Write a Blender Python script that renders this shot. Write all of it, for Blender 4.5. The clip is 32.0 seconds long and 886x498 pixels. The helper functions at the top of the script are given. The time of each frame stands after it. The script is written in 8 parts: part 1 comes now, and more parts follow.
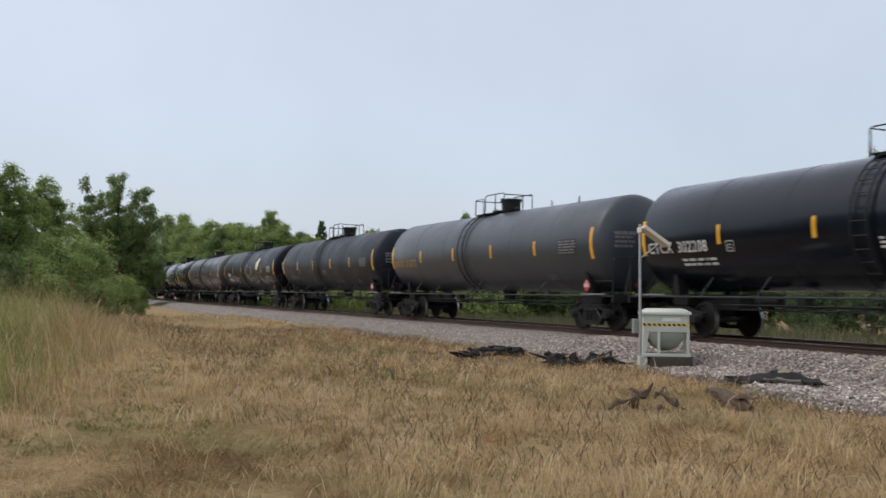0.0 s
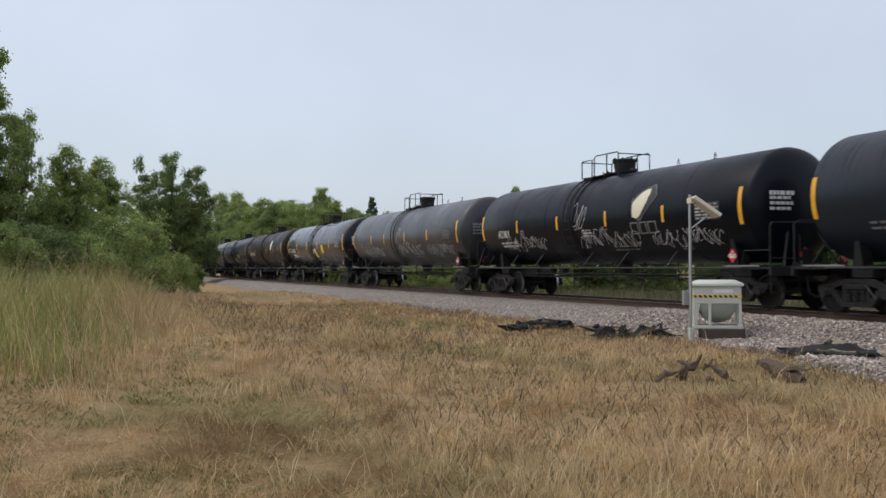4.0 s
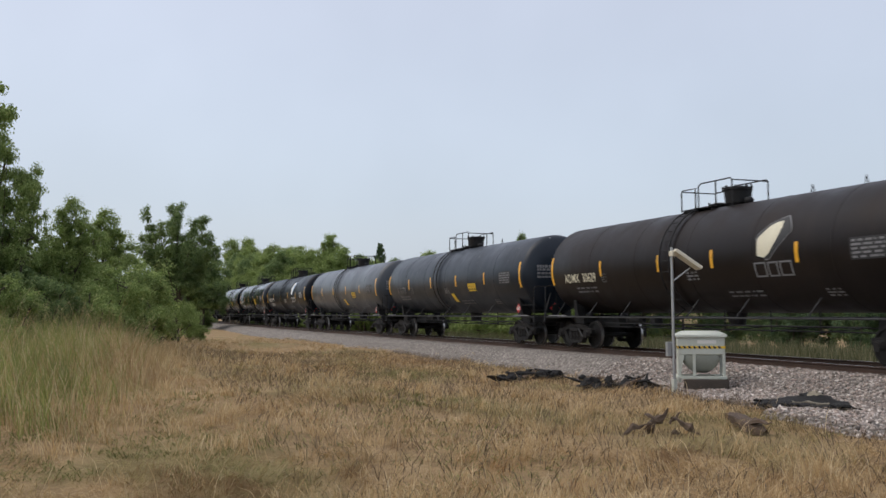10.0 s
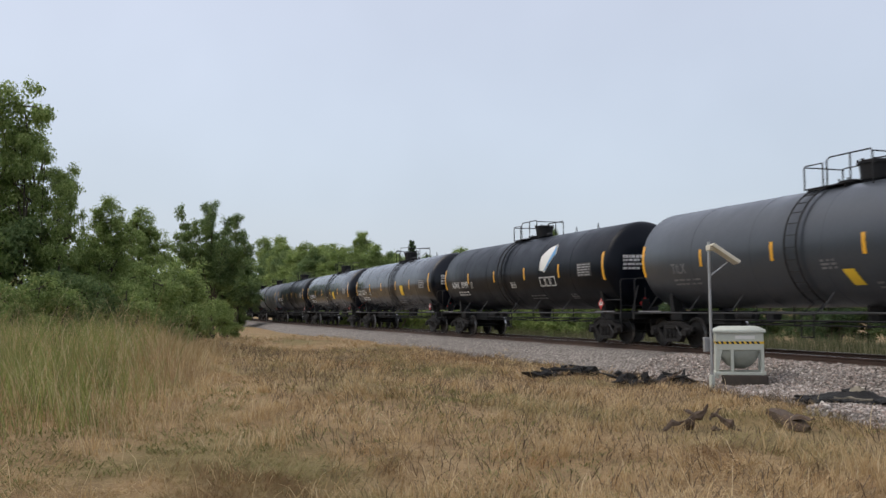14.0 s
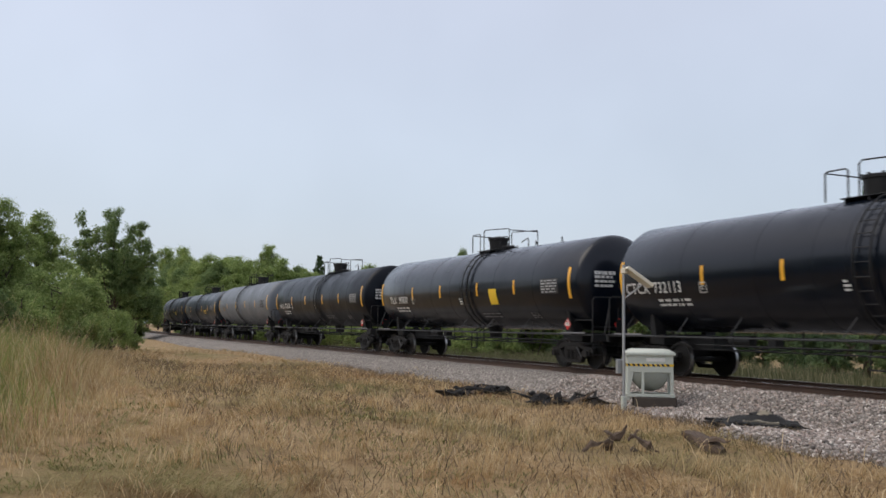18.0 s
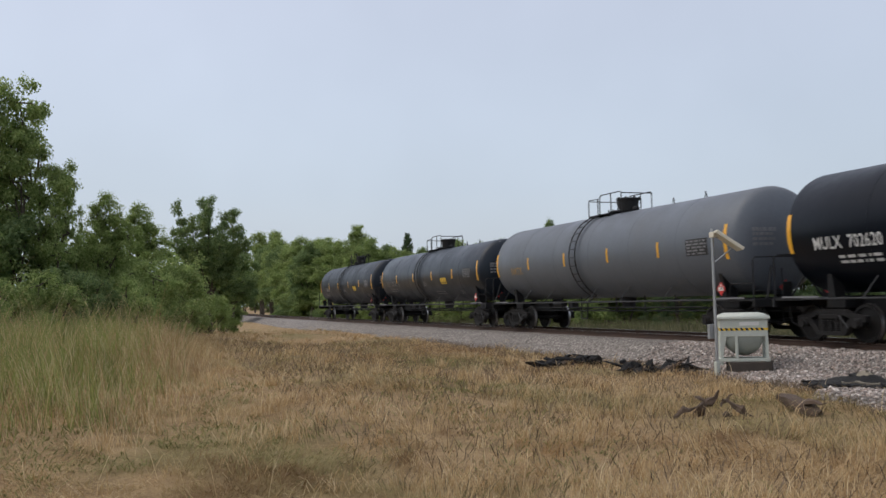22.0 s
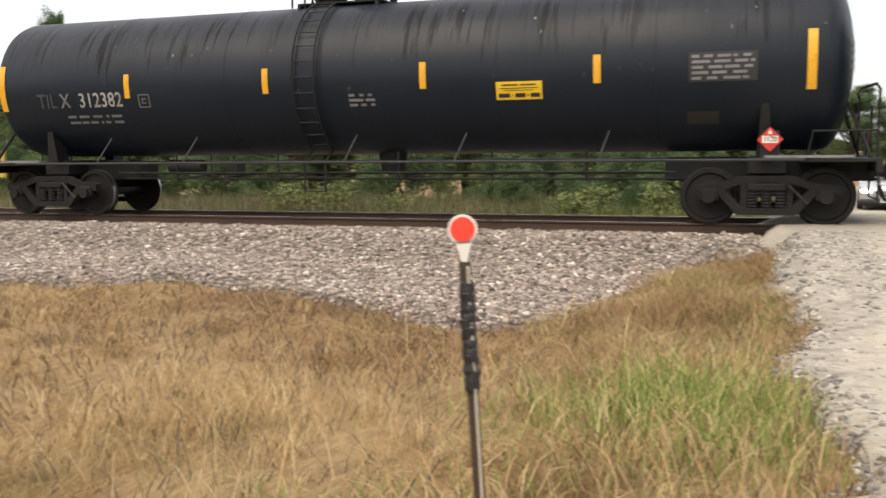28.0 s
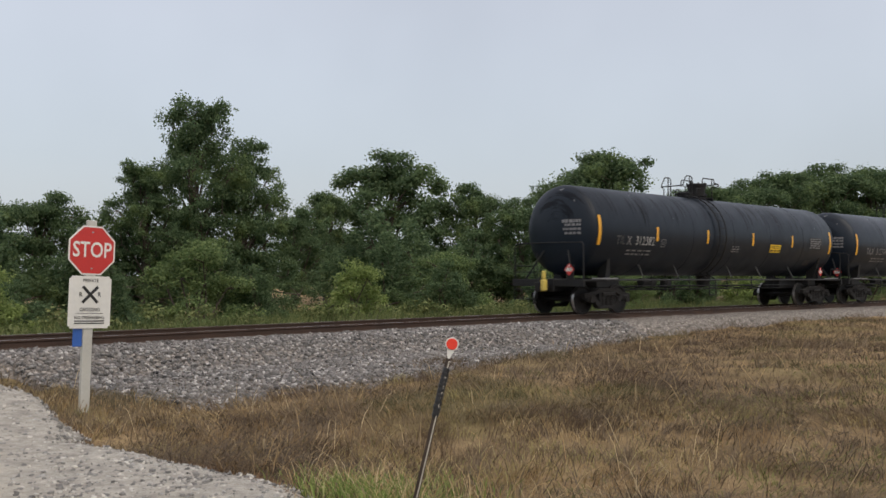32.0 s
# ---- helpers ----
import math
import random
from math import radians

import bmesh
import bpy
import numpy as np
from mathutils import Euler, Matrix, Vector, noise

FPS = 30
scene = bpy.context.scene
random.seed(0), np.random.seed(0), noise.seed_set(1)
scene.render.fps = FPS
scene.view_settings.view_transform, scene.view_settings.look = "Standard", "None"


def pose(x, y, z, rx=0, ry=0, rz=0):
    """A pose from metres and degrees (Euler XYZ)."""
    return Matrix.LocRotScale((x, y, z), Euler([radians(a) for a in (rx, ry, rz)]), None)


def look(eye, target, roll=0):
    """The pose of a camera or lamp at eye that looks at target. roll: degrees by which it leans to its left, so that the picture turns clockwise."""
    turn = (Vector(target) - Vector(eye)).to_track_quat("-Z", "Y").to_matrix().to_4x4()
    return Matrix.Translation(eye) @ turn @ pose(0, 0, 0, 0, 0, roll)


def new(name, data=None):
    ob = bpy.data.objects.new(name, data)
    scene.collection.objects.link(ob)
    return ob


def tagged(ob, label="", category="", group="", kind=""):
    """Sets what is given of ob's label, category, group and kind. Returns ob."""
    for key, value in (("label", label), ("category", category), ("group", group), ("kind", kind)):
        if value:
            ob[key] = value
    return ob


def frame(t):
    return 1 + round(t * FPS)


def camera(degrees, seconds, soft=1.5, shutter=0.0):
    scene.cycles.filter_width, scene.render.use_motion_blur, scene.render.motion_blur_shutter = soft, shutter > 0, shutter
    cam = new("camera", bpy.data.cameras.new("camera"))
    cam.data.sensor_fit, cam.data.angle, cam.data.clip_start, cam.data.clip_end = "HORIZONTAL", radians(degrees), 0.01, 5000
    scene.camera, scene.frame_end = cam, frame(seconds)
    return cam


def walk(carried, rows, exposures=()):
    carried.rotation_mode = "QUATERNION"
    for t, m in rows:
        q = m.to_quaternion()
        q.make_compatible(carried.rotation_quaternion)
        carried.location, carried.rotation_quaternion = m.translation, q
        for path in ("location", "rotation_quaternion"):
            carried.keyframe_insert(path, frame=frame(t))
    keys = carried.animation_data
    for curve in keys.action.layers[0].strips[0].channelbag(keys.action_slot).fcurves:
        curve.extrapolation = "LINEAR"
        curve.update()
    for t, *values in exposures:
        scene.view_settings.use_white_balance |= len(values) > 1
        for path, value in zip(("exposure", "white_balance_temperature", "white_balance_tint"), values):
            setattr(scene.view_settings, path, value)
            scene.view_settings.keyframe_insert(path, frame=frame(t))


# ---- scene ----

cam = camera(51.55, 32.0, soft=1.5, shutter=0.25)
PATH = [
    (0, (-0.449, -0.228, 1.106), (-9.607, 3.760, 1.583), 0.50),
    (0.5, (-0.472, -0.231, 1.102), (-9.818, 3.285, 1.644), -0.45),
    (1, (-0.472, -0.238, 1.099), (-9.898, 3.062, 1.613), -0.73),
    (1.5, (-0.455, -0.218, 1.105), (-9.666, 3.628, 1.700), -0.85),
    (2, (-0.419, -0.164, 1.102), (-9.335, 4.326, 1.688), -0.37),
    (2.5, (-0.358, -0.148, 1.090), (-9.494, 3.893, 1.549), 0.48),
    (3, (-0.345, -0.129, 1.081), (-9.654, 3.510, 1.391), -0.01),
    (3.5, (-0.454, -0.132, 1.077), (-9.843, 3.303, 1.288), -0.03),
    (5.5, (-0.199, -0.014, 1.163), (-9.443, 3.790, 1.425), -0.85),
    (6, (-0.080, 0.064, 1.183), (-9.302, 3.893, 1.727), -0.70),
    (6.5, (0.003, 0.133, 1.211), (-9.128, 4.157, 1.860), -0.22),
    (7, (0.126, 0.175, 1.234), (-9.079, 4.031, 1.876), 0.49),
    (7.5, (0.206, 0.191, 1.244), (-9.162, 3.617, 1.952), 0.62),
    (8, (0.229, 0.191, 1.244), (-9.192, 3.487, 1.862), 0.66),
    (8.5, (0.253, 0.213, 1.245), (-9.168, 3.512, 1.848), -0.16),
    (9, (0.247, 0.216, 1.242), (-9.170, 3.519, 1.874), -0.46),
    (9.5, (0.225, 0.227, 1.247), (-9.194, 3.524, 1.885), -0.37),
    (10, (0.230, 0.221, 1.249), (-9.168, 3.566, 1.935), -0.23),
    (10.5, (0.234, 0.209, 1.251), (-9.143, 3.601, 2.006), -0.04),
    (11, (0.247, 0.212, 1.255), (-9.097, 3.668, 2.121), -0.27),
    (11.5, (0.297, 0.209, 1.250), (-9.050, 3.629, 2.225), -0.33),
    (12, (0.297, 0.212, 1.253), (-9.135, 3.403, 2.172), -0.38),
    (12.5, (0.272, 0.198, 1.244), (-9.239, 3.184, 2.040), -0.73),
    (13, (0.257, 0.201, 1.240), (-9.272, 3.147, 1.955), -0.42),
    (13.5, (0.216, 0.198, 1.237), (-9.293, 3.212, 1.929), -0.69),
    (15.5, (-0.081, 0.123, 1.211), (-9.617, 3.094, 1.682), 0.65),
    (16, (-0.088, 0.106, 1.201), (-9.660, 2.968, 1.638), 0.62),
    (16.5, (-0.078, 0.086, 1.202), (-9.725, 2.684, 1.638), 0.31),
    (17, (0.014, 0.050, 1.196), (-9.480, 3.168, 1.562), -0.04),
    (17.5, (-0.007, 0.042, 1.199), (-9.214, 3.914, 1.670), 0.05),
    (18, (-0.148, 0.007, 1.202), (-9.286, 3.978, 2.056), 0.94),
    (18.5, (-0.190, -0.006, 1.205), (-9.326, 3.904, 2.324), 1.11),
    (19, (-0.132, -0.017, 1.189), (-9.280, 3.884, 2.230), 0.14),
    (19.5, (-0.030, -0.009, 1.201), (-9.507, 3.122, 1.826), -0.54),
    (20, (0.003, -0.001, 1.210), (-9.603, 2.622, 2.128), -3.46),
    (20.5, (0.020, 0.014, 1.222), (-9.322, 3.455, 2.165), -1.88),
    (21, (0.058, 0.001, 1.204), (-9.166, 3.800, 1.899), -0.22),
    (21.5, (-0.015, -0.014, 1.210), (-9.421, 3.314, 1.896), 0.24),
    (22, (0.018, 0.015, 1.202), (-9.477, 3.101, 1.774), -1.33),
    (22.5, (0.013, 0.010, 1.221), (-9.408, 3.250, 2.083), 1.81),
    (23, (0.038, 0.033, 1.227), (-9.164, 3.842, 2.133), 3.58),
    (23.5, (0.083, 0.055, 1.216), (-8.929, 4.342, 1.863), 3.04),
    (24, (-0.010, 0.005, 1.214), (-9.403, 3.330, 2.058), 4.58),
    (24.5, (-0.024, 0.000, 1.197), (-9.690, 2.504, 1.746), 4.50),
    (26.5, (-0.123, 0.181, 1.285), (-9.195, 4.372, 1.641), 3.46),
    (26.7, (-0.047, 0.252, 1.291), (-8.290, 5.904, 1.631), 2.85),
    (27, (-0.101, 0.310, 1.295), (-6.820, 7.696, 1.841), 3.11),
    (27.4, (-0.163, 0.401, 1.281), (-5.140, 9.064, 1.704), 2.63),
    (27.6, (-0.129, 0.404, 1.268), (-4.406, 9.443, 1.315), 0.90),
    (28, (-0.008, 0.401, 1.215), (-3.266, 9.797, 0.172), -0.51),
    (28.3, (0.079, 0.361, 1.208), (-2.113, 10.098, 0.577), -0.26),
    (28.6, (0.060, 0.249, 1.225), (-1.186, 10.165, 0.883), 0.57),
    (29, (0.038, 0.116, 1.202), (0.106, 10.108, 0.819), -1.41),
    (29.2, (0.090, 0.202, 1.209), (1.688, 10.073, 1.272), -1.43),
    (29.5, (0.235, 0.142, 1.204), (4.337, 9.262, 1.175), 0.80),
    (29.8, (0.398, 0.138, 1.211), (6.463, 8.089, 1.208), 0.77),
    (30, (0.436, 0.085, 1.202), (7.359, 7.301, 1.231), 0.61),
    (30.4, (0.418, -0.068, 1.185), (8.103, 6.330, 1.104), -0.71),
    (30.6, (0.455, -0.152, 1.183), (8.358, 5.973, 1.359), -0.21),
    (30.8, (0.389, -0.295, 1.156), (8.390, 5.703, 1.239), 1.12),
    (31, (0.373, -0.349, 1.169), (8.327, 5.712, 1.282), 1.88),
    (31.2, (0.383, -0.378, 1.192), (8.232, 5.792, 1.756), 2.60),
    (31.5, (0.310, -0.463, 1.202), (7.986, 5.897, 1.993), 1.24),
    (31.7, (0.269, -0.523, 1.184), (7.682, 6.168, 1.715), 0.01),
    (32, (0.274, -0.599, 1.176), (7.570, 6.233, 1.468), 0.16),
]
EXPOSURES = [(0, 0.0, 6500, 10), (11, -0.05, 6500, 10), (12, -0.13, 6500, 10), (13, -0.05, 6500, 10), (16, -0.02, 6500, 10), (17.5, 0.0, 6500, 10), (18.2, -0.02, 6500, 10), (19, -0.12, 6450, 10), (23.2, -0.1, 6450, 10), (24.0, 0.05, 6450, 10), (24.5, 0.05, 6450, 10), (26.5, 0.0, 6500, 10), (27.2, 0.1, 6500, 10), (27.7, 0.35, 7000, 10), (28.1, 0.72, 7700, 10), (28.7, 0.52, 7400, 10), (29.2, 0.2, 7000, 10), (29.8, -0.02, 6700, 10), (30.4, -0.02, 6900, 10), (31.0, 0.05, 7100, 10), (31.5, -0.05, 6900, 10), (32, -0.1, 6900, 10)]
walk(cam, [(t, look(eye, target, roll)) for t, eye, target, roll in PATH], EXPOSURES)

# ---- light: a bright hazy overcast sky and a wide, weak sun ----
SUN_ELEVATION, SUN_AZIMUTH = 55.0, 200.0
world = bpy.data.worlds.new("overcast_sky")
scene.world = world
world.use_nodes = True
wn, wl = world.node_tree.nodes, world.node_tree.links
wn.clear()
sky = wn.new("ShaderNodeTexSky")
sky.sky_type, sky.sun_disc = "NISHITA", False
sky.sun_elevation, sky.sun_rotation = radians(SUN_ELEVATION), radians(SUN_AZIMUTH)
sky.air_density, sky.dust_density, sky.ozone_density = 1.2, 5.0, 2.0
sky_bg = wn.new("ShaderNodeBackground")
sky_bg.inputs[1].default_value = 0.05
wl.new(sky.outputs[0], sky_bg.inputs[0])
geo = wn.new("ShaderNodeTexCoord")
sep = wn.new("ShaderNodeSeparateXYZ")
wl.new(geo.outputs["Generated"], sep.inputs[0])
ramp = wn.new("ShaderNodeValToRGB")
els = ramp.color_ramp.elements
els[0].position, els[0].color = 0.0, (0.55, 0.61, 0.68, 1)
els[1].position, els[1].color = 1.0, (0.65, 0.65, 0.71, 1)
e = els.new(0.12)
e.color = (0.495, 0.56, 0.655, 1)
e = els.new(0.40)
e.color = (0.555, 0.58, 0.675, 1)
wl.new(sep.outputs[2], ramp.inputs[0])
cloud = wn.new("ShaderNodeTexNoise")
cloud.inputs["Scale"].default_value, cloud.inputs["Detail"].default_value = 2.2, 4.0
wl.new(geo.outputs["Generated"], cloud.inputs["Vector"])
soft_cloud = wn.new("ShaderNodeMapRange")
soft_cloud.inputs[1].default_value, soft_cloud.inputs[2].default_value = 0.3, 0.75
soft_cloud.inputs[3].default_value, soft_cloud.inputs[4].default_value = 0.89, 1.09
wl.new(cloud.outputs[0], soft_cloud.inputs[0])
veil = wn.new("ShaderNodeBackground")
wl.new(ramp.outputs[0], veil.inputs[0])
wl.new(soft_cloud.outputs[0], veil.inputs[1])
both = wn.new("ShaderNodeAddShader")
wl.new(sky_bg.outputs[0], both.inputs[0])
wl.new(veil.outputs[0], both.inputs[1])
out = wn.new("ShaderNodeOutputWorld")
wl.new(both.outputs[0], out.inputs[0])

sun = new("sun", bpy.data.lights.new("sun", "SUN"))
sun.data.energy, sun.data.angle, sun.data.color = 1.1, radians(50), (1.0, 0.95, 0.87)
az, el = radians(SUN_AZIMUTH), radians(SUN_ELEVATION)
sun.matrix_world = look((0, 0, 0), (-math.sin(az) * math.cos(el), -math.cos(az) * math.cos(el), -math.sin(el)))

# ---- the plan ----
TRACK_Y = 17.12          # track centre in front of the camera
BEND_LEFT, BEND_RIGHT = 0.0016, 0.0024
GAUGE = 0.755            # centre to rail head centre
ROAD_LEFT, ROAD_RIGHT = 0.35, 4.45
RUTS = ((0.58, 0.101), (1.64, 0.164))    # wheel tracks: x at y = 0 and drift for each metre ahead


# left of the crossing the line curves for a while, then runs out nearly straight with a slight counter-curve
CURVE_END, BEND_FAR = -30.0, -0.0006


def along(s, off=0.0):
    """A place at s metres along the track, off metres towards the camera's side, and the heading there."""
    k = BEND_LEFT if s < 0 else BEND_RIGHT
    a = k * max(s, CURVE_END)
    x, y, th = math.sin(a) / k, TRACK_Y - (1 - math.cos(a)) / k, a
    if s < CURVE_END:
        th = a + BEND_FAR * (s - CURVE_END)
        x, y = x + (math.sin(th) - math.sin(a)) / BEND_FAR, y - (math.cos(a) - math.cos(th)) / BEND_FAR
    return (x - off * math.sin(th), y - off * math.cos(th), -th)


FAR_X, FAR_Y, FAR_TH = along(CURVE_END)


def beside(x, y):
    """Distance from the track centre, positive towards the camera."""
    x, y = np.asarray(x, float), np.asarray(y, float)
    r = 1 / np.where(x < 0, BEND_LEFT, BEND_RIGHT)
    near = r - np.hypot(x, y - (TRACK_Y - r))
    rf = -1 / BEND_FAR
    far = np.hypot(x - FAR_X + rf * math.sin(FAR_TH), y - FAR_Y - rf * math.cos(FAR_TH)) - rf
    return np.where(x < FAR_X, far, near)


def smooth(a, b, v):
    v = np.clip((v - a) / (b - a), 0, 1)
    return v * v * (3 - 2 * v)


def wave(x, y, scale, seed=0.0):
    """Cheap smooth noise from a few sines, about -1 to 1."""
    x, y = np.asarray(x) / scale + seed, np.asarray(y) / scale - seed * 0.7
    return (np.sin(x * 1.7 + 2.1 * np.sin(y * 0.9 + seed)) + np.sin(y * 2.3 + 1.7 * np.sin(x * 1.3 - seed)) + np.sin((x + y) * 3.1 + seed * 3) * 0.6) / 2.6


def drift(x, y, scale, seed=0):
    """Irregular smooth noise, about -1 to 1: three octaves of blended random lattice values."""
    total = 0.0
    for k, amp in ((1.0, 0.6), (2.1, 0.3), (4.3, 0.18)):
        u, v = np.asarray(x) * k / scale + 31.7 * seed + 500, np.asarray(y) * k / scale + 17.3 * seed + 500
        i, j = np.floor(u), np.floor(v)
        fu, fv = u - i, v - j
        fu, fv = fu * fu * (3 - 2 * fu), fv * fv * (3 - 2 * fv)
        lattice = lambda a, b: (np.sin(a * 127.1 + b * 311.7 + seed) * 43758.5453) % 1.0 * 2 - 1
        row0 = lattice(i, j) * (1 - fu) + lattice(i + 1, j) * fu
        row1 = lattice(i, j + 1) * (1 - fu) + lattice(i + 1, j + 1) * fu
        total = total + amp * (row0 * (1 - fv) + row1 * fv)
    return total


def road_mask(x, y):
    """1 on the gravel road, 0 off it."""
    x, y = np.asarray(x, float), np.asarray(y, float)
    wob = 0.2 * wave(x, y, 1.6, 3.0) + 0.32 * drift(x, y, 0.9, 3)
    flare = 0.9 * smooth(11, 16, y) - 0.9 * smooth(19, 24, y)
    splay = 0.95 * smooth(6.5, 13, y) - 0.95 * smooth(19, 24, y)
    bend = 0.0035 * np.clip(y - 22, 0, 200) ** 2 + 0.01 * np.clip(3 - y, 0, 200) ** 2
    lo, hi = ROAD_LEFT - 0.3 * flare + bend, ROAD_RIGHT + splay + bend
    return smooth(-0.25, 0.25, x - lo + wob) * smooth(-0.25, 0.25, hi - x + wob)


def ballast_reach(x):
    """How far the crushed stone spreads from the track towards the camera."""
    places = (-24, -19, -14, -10.5, -9, -7.6, -5.9, -3.8, -2.6, -2.0, -1.6, -1.2, -0.6, 0.3, 2.4, 2.6, 6.3, 7.1, 8.0, 9.2, 10.3, 13.8, 16, 23, 32)
    spread = (3.6, 4.6, 5.7, 7.5, 7.2, 6.2, 6.3, 7.5, 8.4, 7.2, 6.0, 3.8, 2.5, 2.2, 2.2, 2.2, 2.3, 6.4, 6.7, 6.2, 6.5, 5.7, 5.0, 3.1, 2.6)
    return np.interp(np.asarray(x, float), places, spread)


def ground_z(x, y):
    x, y = np.asarray(x, float), np.asarray(y, float)
    u = beside(x, y)
    z = -0.62 + 0.05 * wave(x, y, 3.0, 1.0) + 0.10 * wave(x, y, 11.0, 5.0)
    z = z + 0.27 * np.exp(-(x ** 2 + y ** 2) / 40.0)
    z = z + 0.50 * smooth(-7, -17, x) * smooth(9, 14, u)
    z = z + 0.16 * smooth(-3, -18, x) * smooth(4, 7, u) * (1 - smooth(9, 14, u))
    z = z + 0.12 * smooth(6, 14, x) * smooth(6, 10, u)
    far = smooth(-3.5, -9, u)
    z = z * (1 - far) + (-1.05 + 0.12 * wave(x, y, 9.0, 2.0) + 0.5 * smooth(-30, -60, u)) * far
    bed = 1 - smooth(1.7, 3.4, np.abs(u))
    z = np.maximum(z, -0.75) * (1 - bed) + (-0.30) * bed + np.minimum(z + 0.75, 0) * (1 - bed)
    m = road_mask(x, y)
    hump = -0.0 - 0.43 * smooth(1.6, 10, u) - 1.0 * smooth(1.6, 9, -u)
    return z * (1 - m) + (hump - 0.015 + 0.008 * wave(x, y, 0.8, 9.0)) * m


# ---- materials ----
def nodes_of(name, rough=0.8, metal=0.0, spec=0.5):
    m = bpy.data.materials.new(name)
    m.use_nodes = True
    b = m.node_tree.nodes["Principled BSDF"]
    b.inputs["Roughness"].default_value, b.inputs["Metallic"].default_value = rough, metal
    b.inputs["Specular IOR Level"].default_value = spec
    return m, m.node_tree.nodes, m.node_tree.links, b


def coords(n, l, scale=(1, 1, 1), kind="Object"):
    t, mp = n.new("ShaderNodeTexCoord"), n.new("ShaderNodeMapping")
    mp.inputs["Scale"].default_value = scale
    l.new(t.outputs[kind], mp.inputs[0])
    return mp.outputs[0]


def noise_tex(n, l, vec, scale, detail=4.0, rough=0.6):
    t = n.new("ShaderNodeTexNoise")
    t.inputs["Scale"].default_value, t.inputs["Detail"].default_value, t.inputs["Roughness"].default_value = scale, detail, rough
    l.new(vec, t.inputs["Vector"])
    return t.outputs[0]


def ramp_of(n, l, fac, stops):
    r = n.new("ShaderNodeValToRGB")
    e = r.color_ramp.elements
    e[0].position, e[0].color = stops[0][0], (*stops[0][1], 1)
    e[1].position, e[1].color = stops[-1][0], (*stops[-1][1], 1)
    for p, c in stops[1:-1]:
        e.new(p).color = (*c, 1)
    l.new(fac, r.inputs[0])
    return r.outputs[0]


def mixed(n, l, fac, a, b, how="MIX"):
    m = n.new("ShaderNodeMix")
    m.data_type, m.blend_type = "RGBA", how
    if isinstance(fac, float):
        m.inputs[0].default_value = fac
    else:
        l.new(fac, m.inputs[0])
    for s, v in ((m.inputs[6], a), (m.inputs[7], b)):
        if isinstance(v, tuple):
            s.default_value = (*v, 1)
        else:
            l.new(v, s)
    return m.outputs[2]


def ranged(n, l, v, a, b, c, d):
    m = n.new("ShaderNodeMapRange")
    for i, w in enumerate((a, b, c, d)):
        m.inputs[i + 1].default_value = w
    l.new(v, m.inputs[0])
    return m.outputs[0]


def bumped(n, l, b, height, strength, dist=0.02):
    u = n.new("ShaderNodeBump")
    u.inputs["Strength"].default_value, u.inputs["Distance"].default_value = strength, dist
    l.new(height, u.inputs["Height"])
    l.new(u.outputs[0], b.inputs["Normal"])


def plain(name, col, rough=0.6, metal=0.0, wear=0.25, scale=6.0, bump=0.15):
    """A painted or bare surface with mottling at two scales."""
    m, n, l, b = nodes_of(name, rough, metal)
    v = coords(n, l)
    big, fine = noise_tex(n, l, v, scale * 0.25), noise_tex(n, l, v, scale * 5)
    dark = tuple(c * (1 - wear) for c in col)
    lite = tuple(min(1, c * (1 + wear * 0.6)) for c in col)
    c1 = ramp_of(n, l, big, [(0.3, dark), (0.7, lite)])
    c2 = mixed(n, l, 0.3, c1, ramp_of(n, l, fine, [(0.35, dark), (0.65, lite)]))
    l.new(c2, b.inputs["Base Color"])
    l.new(ranged(n, l, big, 0.3, 0.7, max(0.05, rough - 0.1), min(1, rough + 0.12)), b.inputs["Roughness"])
    bumped(n, l, b, fine, bump)
    return m


